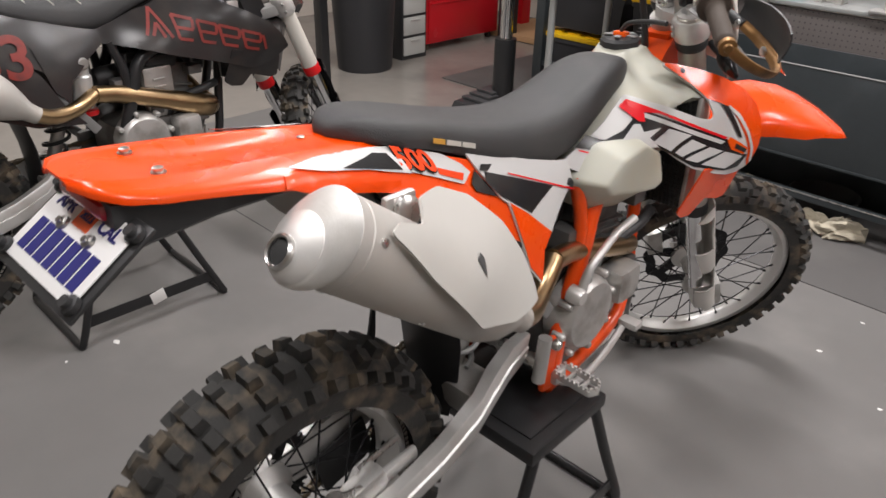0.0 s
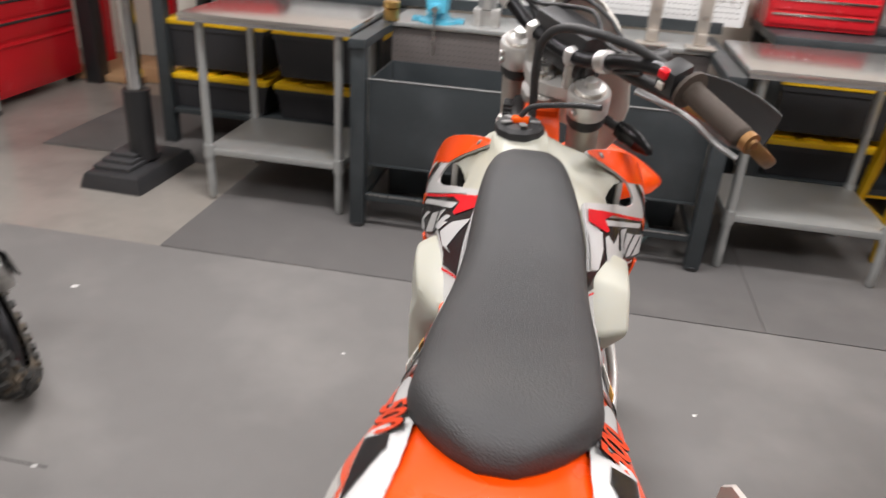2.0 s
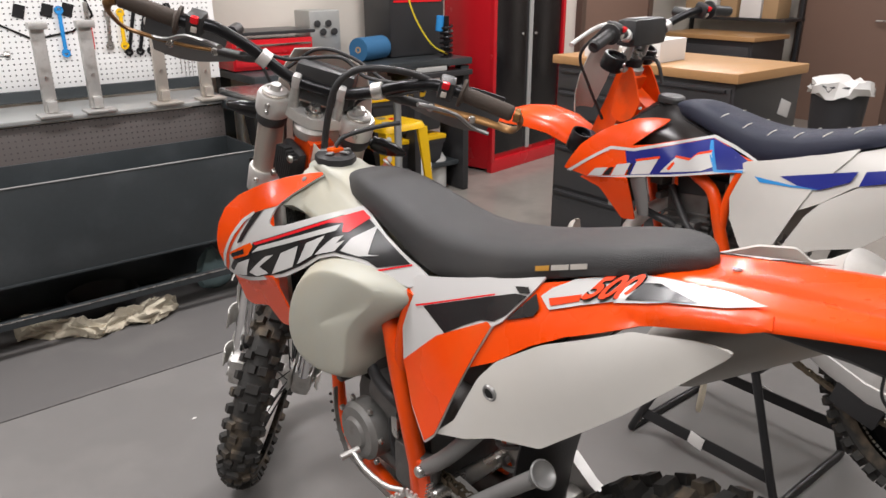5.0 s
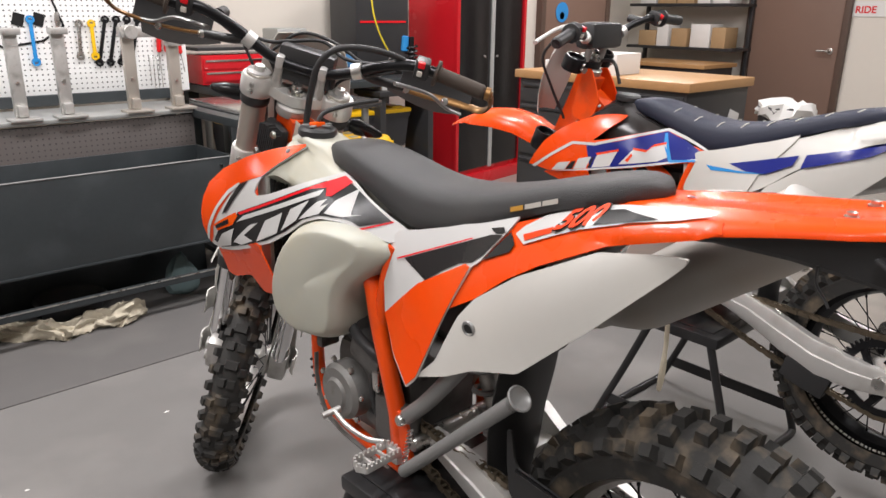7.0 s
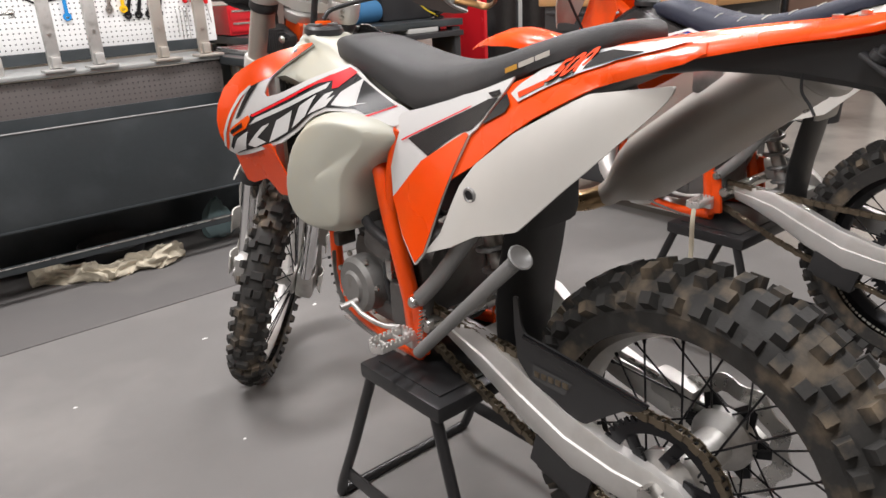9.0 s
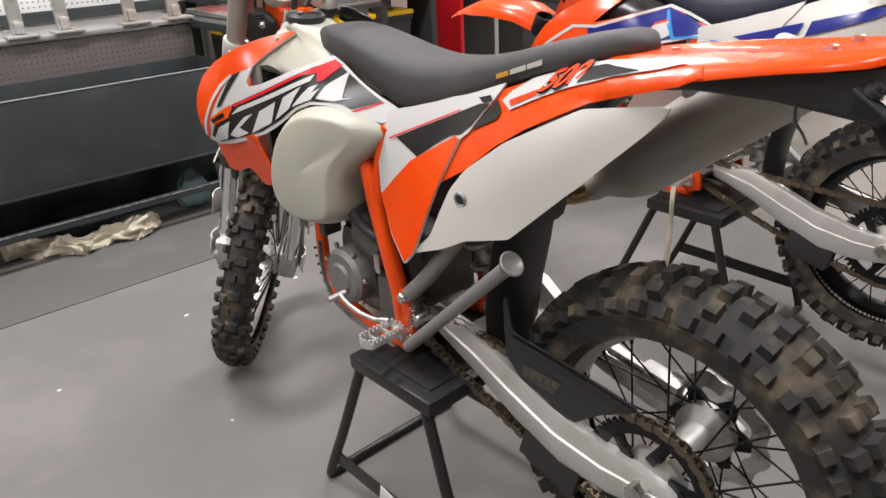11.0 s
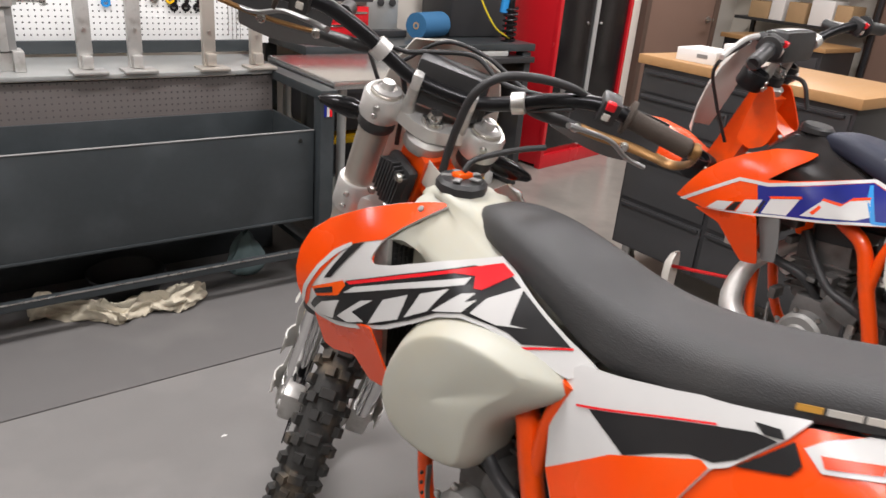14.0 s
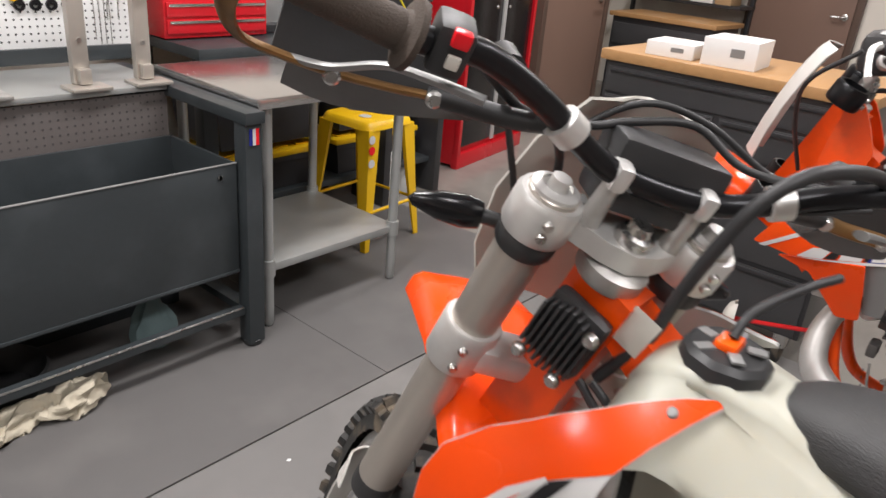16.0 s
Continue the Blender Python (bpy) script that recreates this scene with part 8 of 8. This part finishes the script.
# ---- on the rear benches ----
def tub(x, y, z, w, d, h, mt, lab):
    t = thing("plastic_tub", lab, "tub", pose(x, y, z))
    bm = loft([[(p[0] * k, p[1] * k, zz) for p in round_poly([(-w / 2, -d / 2), (w / 2, -d / 2), (w / 2, d / 2), (-w / 2, d / 2)], 0.04)] for k, zz in ((0.8, 0), (0.82, 0.01), (0.96, h * 0.9), (1.04, h * 0.92), (1.04, h), (0.96, h), (0.8, 0.02))], cap=True)
    part("body", bm, mt, t)


tub(-1.85, 3.66, 0.924, 0.62, 0.42, 0.2, "red_plastic", "red plastic storage tub on the workbench")
tub(-1.3, 3.62, 0.924, 0.5, 0.36, 0.17, "clear_tub", "clear plastic storage tub on the workbench")
tr = thing("tool_tray", "red two-drawer tool box on the workbench", "tool box", pose(1.2, 3.8, 0.924))
part("body", box((0, 0, 0.09), (0.52, 0.3, 0.17), 0.006), "red_paint", tr)
for z in (0.055, 0.125):
    d = part("drawer", box((0, -0.155, z), (0.5, 0.012, 0.06), 0.003), "red_paint", tr)
    part("pull", box((0, -0.163, z + 0.018), (0.48, 0.01, 0.012), 0.002), "chrome", d)
part("tray", box((0, 0, 0.21), (0.56, 0.32, 0.02), 0.004), "chest_black", tr)
rl = thing("shop_towel_roll", "roll of blue shop towels lying on the bench", "towel roll", pose(1.9, 3.68, 1.0, 0, 0, 20))
part("roll", lathe([(0.02, -0.13), (0.074, -0.13), (0.075, -0.12), (0.075, 0.12), (0.074, 0.13), (0.02, 0.13)], 28, Matrix.Rotation(math.pi / 2, 4, "Y")), "blue_cloth", rl)
part("core", lathe([(0.012, -0.132), (0.021, -0.132), (0.021, 0.132), (0.012, 0.132)], 18, Matrix.Rotation(math.pi / 2, 4, "Y"), close=True), "card", rl)
mc = thing("bench_machine", "grey metal bench machine with wiring and dials", "machine", pose(1.62, 3.86, 0.924))
part("body", box((0, 0, 0.16), (0.22, 0.2, 0.32), 0.012), "galv", mc)
for k in range(4):
    part("dial", lathe([(0.02, 0), (0.022, 0.012), (0.0, 0.016)], 14, axis_m((-0.06 + 0.04 * k, -0.1, 0.24 - 0.05 * (k % 2)), (0, -1, 0))), "black", mc)
part("base", box((0, -0.03, 0.02), (0.28, 0.26, 0.04), 0.008), "chest_black", mc)
eq = thing("black_case", "large black equipment case with a red stripe", "equipment", pose(2.3, 3.85, 0.924))
part("body", box((0, 0, 0.3), (0.46, 0.32, 0.6), 0.02), "chest_black", eq)
part("stripe", box((0, -0.163, 0.36), (0.4, 0.004, 0.014)), "decal_red", eq)
hz = thing("air_hose", "yellow air hose draped down in a loop", "hose")
part("hose", tube([(2.1, 3.55, 1.65), (2.08, 3.52, 1.4), (2.13, 3.5, 1.2), (2.25, 3.48, 1.02), (2.4, 3.5, 0.945)], 0.0055, 8), "yellow_hose", hz)
sc = thing("side_table", "dark side bench holding a pale tray and a coil-over shock", "table")
part("top", box((2.27, 3.52, 0.83), (0.5, 0.3, 0.035), 0.005), "chest_black", sc)
for x in (2.06, 2.48):
    part("leg", box((x, 3.52, 0.41), (0.05, 0.26, 0.81), 0.005), "chest_black", sc)
ty = thing("parts_tray", "pale plastic parts tray on the side bench", "tray", pose(2.2, 3.5, 0.849))
part("body", box((0, 0, 0.025), (0.26, 0.18, 0.05), 0.01), "drawer_clear", ty)
cs = thing("coil_shock", "upright rear shock with black coil and blue reservoir", "shock absorber", pose(2.41, 3.52, 0.849))
part("damper", tube([(0, 0, 0), (0, 0, 0.34)], 0.02, 14, 1), "bar_black", cs)
part("coil", tube([(0.04 * math.cos(a), 0.04 * math.sin(a), 0.06 + 0.22 * a / 44) for a in [44 * k / 160 for k in range(161)]], 0.0075, 6, 1), "bar_black", cs)
part("reservoir", lathe([(0.018, 0), (0.026, 0.006), (0.026, 0.1), (0.018, 0.106)], 16, axis_m((-0.045, 0.02, 0.24), (0.1, 0, 1))), "decal_sky", cs, "blue anodised reservoir")
for px, py, c1 in ((2.16, 3.5, "paper"), (2.33, 3.55, "drawer_clear")):
    j = thing("fluid_jug", "white plastic fluid jug under the side bench", "jug", pose(px, py, 0.0005), group="fluid jugs")
    part("body", lathe([(0.075, 0), (0.08, 0.02), (0.08, 0.22), (0.05, 0.27), (0.022, 0.285), (0.022, 0.31), (0.0, 0.31)], 20), c1, j)
    part("cap", lathe([(0.024, 0.3), (0.026, 0.305), (0.026, 0.325), (0.0, 0.328)], 14), "red_plastic", j)

# ---- left end of the room ----
jk = thing("stand_column", "chrome and black column on a ribbed cast base with a tray", "stand", pose(-2.14, 2.92, 0, 0, 0, -2))
secs = [[(sx * w, sy * d, z) for sx, sy in ((-1, -1), (1, -1), (1, 1), (-1, 1))] for w, d, z in ((0.165, 0.27, 0.001), (0.16, 0.265, 0.03), (0.145, 0.25, 0.075), (0.13, 0.23, 0.085))]
part("base", loft(secs), "chest_black", jk)
for k in range(3):
    part("rib", box((-0.03, -0.05 + k * 0.02, 0.095 + k * 0.018), (0.2 - k * 0.03, 0.3 - k * 0.06, 0.018), 0.004), "chest_grey", jk)
part("sleeve", tube([(0.03, 0.0, 0.1), (0.03, 0.0, 0.46)], 0.066, 20, 1), "stand", jk)
part("column", tube([(0.03, 0.0, 0.45), (0.03, 0.0, 1.0)], 0.04, 20, 1), "chrome", jk)
part("tray", lathe([(0.0, 0.98), (0.2, 0.985), (0.21, 1.01), (0.2, 1.015), (0.0, 1.0)], 28, Matrix.Translation((0.03, 0, 0))), "grey_metal", jk)
rg = thing("blue_rag", "crumpled blue cloth on the round tray", "cloth", pose(-2.1, 2.92, 1.003))
bm = bm_new()
bmesh.ops.create_icosphere(bm, subdivisions=3, radius=0.09)
for v in bm.verts:
    v.co = Vector((v.co.x * 1.2, v.co.y, max(0.0, v.co.z * 0.45))) * (1 + 0.3 * noise.noise(v.co * 22))
part("cloth", bm, "blue_cloth", rg)
can = thing("waste_bin", "tall dark round waste bin standing on concrete", "bin", pose(-3.5, 2.95, 0))
part("body", lathe([(0.2, 0.001), (0.205, 0.02), (0.24, 0.7), (0.25, 0.71), (0.25, 0.73), (0.235, 0.735), (0.2, 0.05)], 32), "bin", can)
tw = thing("drawer_tower", "small tower of frosted plastic drawers", "drawers", pose(-3.62, 3.41, 0))
part("frame", box((0, 0, 0.33), (0.34, 0.26, 0.66), 0.008), "chest_black", tw)
for k in range(4):
    d = part("drawer", box((0.172, 0, 0.1 + k * 0.155), (0.012, 0.225, 0.135), 0.006), "drawer_clear", tw)
    part("pull", box((0.18, 0, 0.145 + k * 0.155), (0.012, 0.09, 0.012), 0.003), "drawer_clear", d)
rc = thing("tool_chest", "red enamelled roller tool chest", "tool chest", pose(-3.78, 4.05, 0))
part("carcass", box((0, 0, 0.5), (0.5, 0.88, 0.88), 0.008), "red_paint", rc)
for z, h in ((0.24, 0.3), (0.47, 0.11), (0.6, 0.11), (0.74, 0.13), (0.87, 0.1)):
    d = part("drawer", box((0.253, 0, z), (0.014, 0.82, h), 0.004), "red_paint", rc)
    part("pull", box((0.264, 0, z + h / 2 - 0.014), (0.014, 0.78, 0.014), 0.003), "chest_black" if h < 0.2 else "red_paint", d)
for x in (-0.19, 0.19):
    for y in (-0.38, 0.38):
        part("caster", lathe([(0.02, -0.012), (0.03, -0.01), (0.03, 0.01), (0.02, 0.012)], 16, Matrix.Translation((x, y, 0.031)) @ Matrix.Rotation(math.pi / 2, 4, "X")), "rubber", rc)
ps = thing("rack_post", "black steel rack upright by the waste bin", "rack", pose(-3.1, 2.28, 0))
part("upright", box((0, 0, 0.9), (0.06, 0.06, 1.8), 0.005), "stand", ps)
part("upright", box((-0.5, 0.35, 0.9), (0.06, 0.06, 1.8), 0.005), "stand", ps)
part("shelf", box((-0.25, 0.17, 0.95), (0.6, 0.1, 0.04), 0.004, Matrix.Rotation(-0.61, 4, "Z")), "wood_raw", ps)
pr = thing("shop_press", "dark steel press frame with red side columns", "press", pose(-3.42, 4.75, 0))
for x, m_, y in ((0.0, "stand", -0.25), (-0.22, "red_paint", 0.2), (0.3, "red_paint", 0.35)):
    part("column", box((x, y, 0.9), (0.12, 0.12, 1.8), 0.006), m_, pr)
part("beam", box((0.03, 0.1, 0.03), (0.6, 0.7, 0.05), 0.006), "wood_raw", pr)
tb = thing("timber_block", "raw timber blocks stacked on the floor", "timber", pose(-3.0, 4.75, 0))
part("block", box((0, 0, 0.06), (0.34, 0.3, 0.115), 0.006), "wood_raw", tb)

# ---- rag, cloth bag and scraps on the floor ----
rag = thing("floor_rag", "grimy beige rag rolled along the foot of the bench", "cloth")
bm = bm_new()
n, rs = 110, 36
rings = []
for k in range(n):
    t = k / (n - 1)
    c = Vector((-0.49 + 0.62 * t, 2.83 - 0.15 * min(1, t * 2.2) + 0.04 * max(0, t - 0.6) + 0.018 * math.sin(t * 13), 0.0))
    w = 0.044 + 0.014 * math.sin(t * 17) + 0.025 * noise.noise(Vector((t * 9, 0, 3)))
    w *= min(1, 0.4 + 5 * min(t, 1 - t))
    lift = 0.012 * math.sin(t * 23) + 0.01 * math.sin(t * 9)
    ring = []
    for j in range(rs):
        a = 2 * math.pi * j / rs
        fold = 0.22 * math.sin(a * 4 + t * 21) + 0.14 * math.sin(a * 7 - t * 38)
        q = 1 + fold + 0.35 * noise.noise(Vector((t * 16, math.cos(a) * 1.6, math.sin(a) * 1.6))) + 0.2 * noise.noise(Vector((t * 50, math.cos(a) * 4, math.sin(a) * 4)))
        ring.append((c.x + 0.014 * math.sin(a * 3 + t * 30), c.y + math.cos(a) * w * q, max(0.009, 0.036 + lift + math.sin(a) * 0.042 * q)))
    rings.append(ring)
part("cloth", loft(rings), "rag", rag)
tbg = thing("cloth_bag", "slumped grey-teal cloth bag standing under the bench", "bag", pose(0.39, 2.87, 0.009))
bm = bm_new()
bmesh.ops.create_icosphere(bm, subdivisions=3, radius=0.07)
for v in bm.verts:
    h = v.co.z / 0.07
    v.co = Vector((v.co.x * (1.1 - 0.5 * h), v.co.y * (0.8 - 0.3 * h), max(0, 0.085 + v.co.z * 1.6))) * (1 + 0.18 * noise.noise(v.co * 40))
part("cloth", bm, "teal", tbg)
bkt = thing("oil_pan", "black oil pan pushed under the bench", "pan", pose(-0.12, 2.9, 0.009))
part("body", lathe([(0.12, 0.0), (0.15, 0.085), (0.158, 0.09), (0.15, 0.095), (0.115, 0.01)], 26), "black", bkt)
rnd = random.Random(4)
for k, (x, y) in enumerate(((-1.333, -0.069), (-1.331, 0.092), (0.309, 1.762), (-0.136, 1.787), (-1.257, 0.901), (-1.738, 1.774), (0.549, 1.594), (-0.3, 1.1), (-0.62, 1.62), (0.35, 2.05))):
    s_ = rnd.uniform(0.006, 0.014)
    bm = bm_new()
    vs = [(s_ * (1 + rnd.uniform(-0.5, 0.5)) * math.cos(a), s_ * 0.7 * (1 + rnd.uniform(-0.5, 0.5)) * math.sin(a)) for a in [2 * math.pi * j / 7 for j in range(7)]]
    lo = [bm.verts.new((p[0], p[1], 0)) for p in vs]
    hi = [bm.verts.new((p[0] * 0.8, p[1] * 0.8, 0.0012)) for p in vs]
    for j in range(7):
        bm.faces.new((lo[j], lo[(j + 1) % 7], hi[(j + 1) % 7], hi[j]))
    bm.faces.new(hi)
    solo("paper_scrap", bm, "paper", "tiny white scrap lying on the matting", "scrap", group="floor scraps", m=pose(x, y, 0.0087))
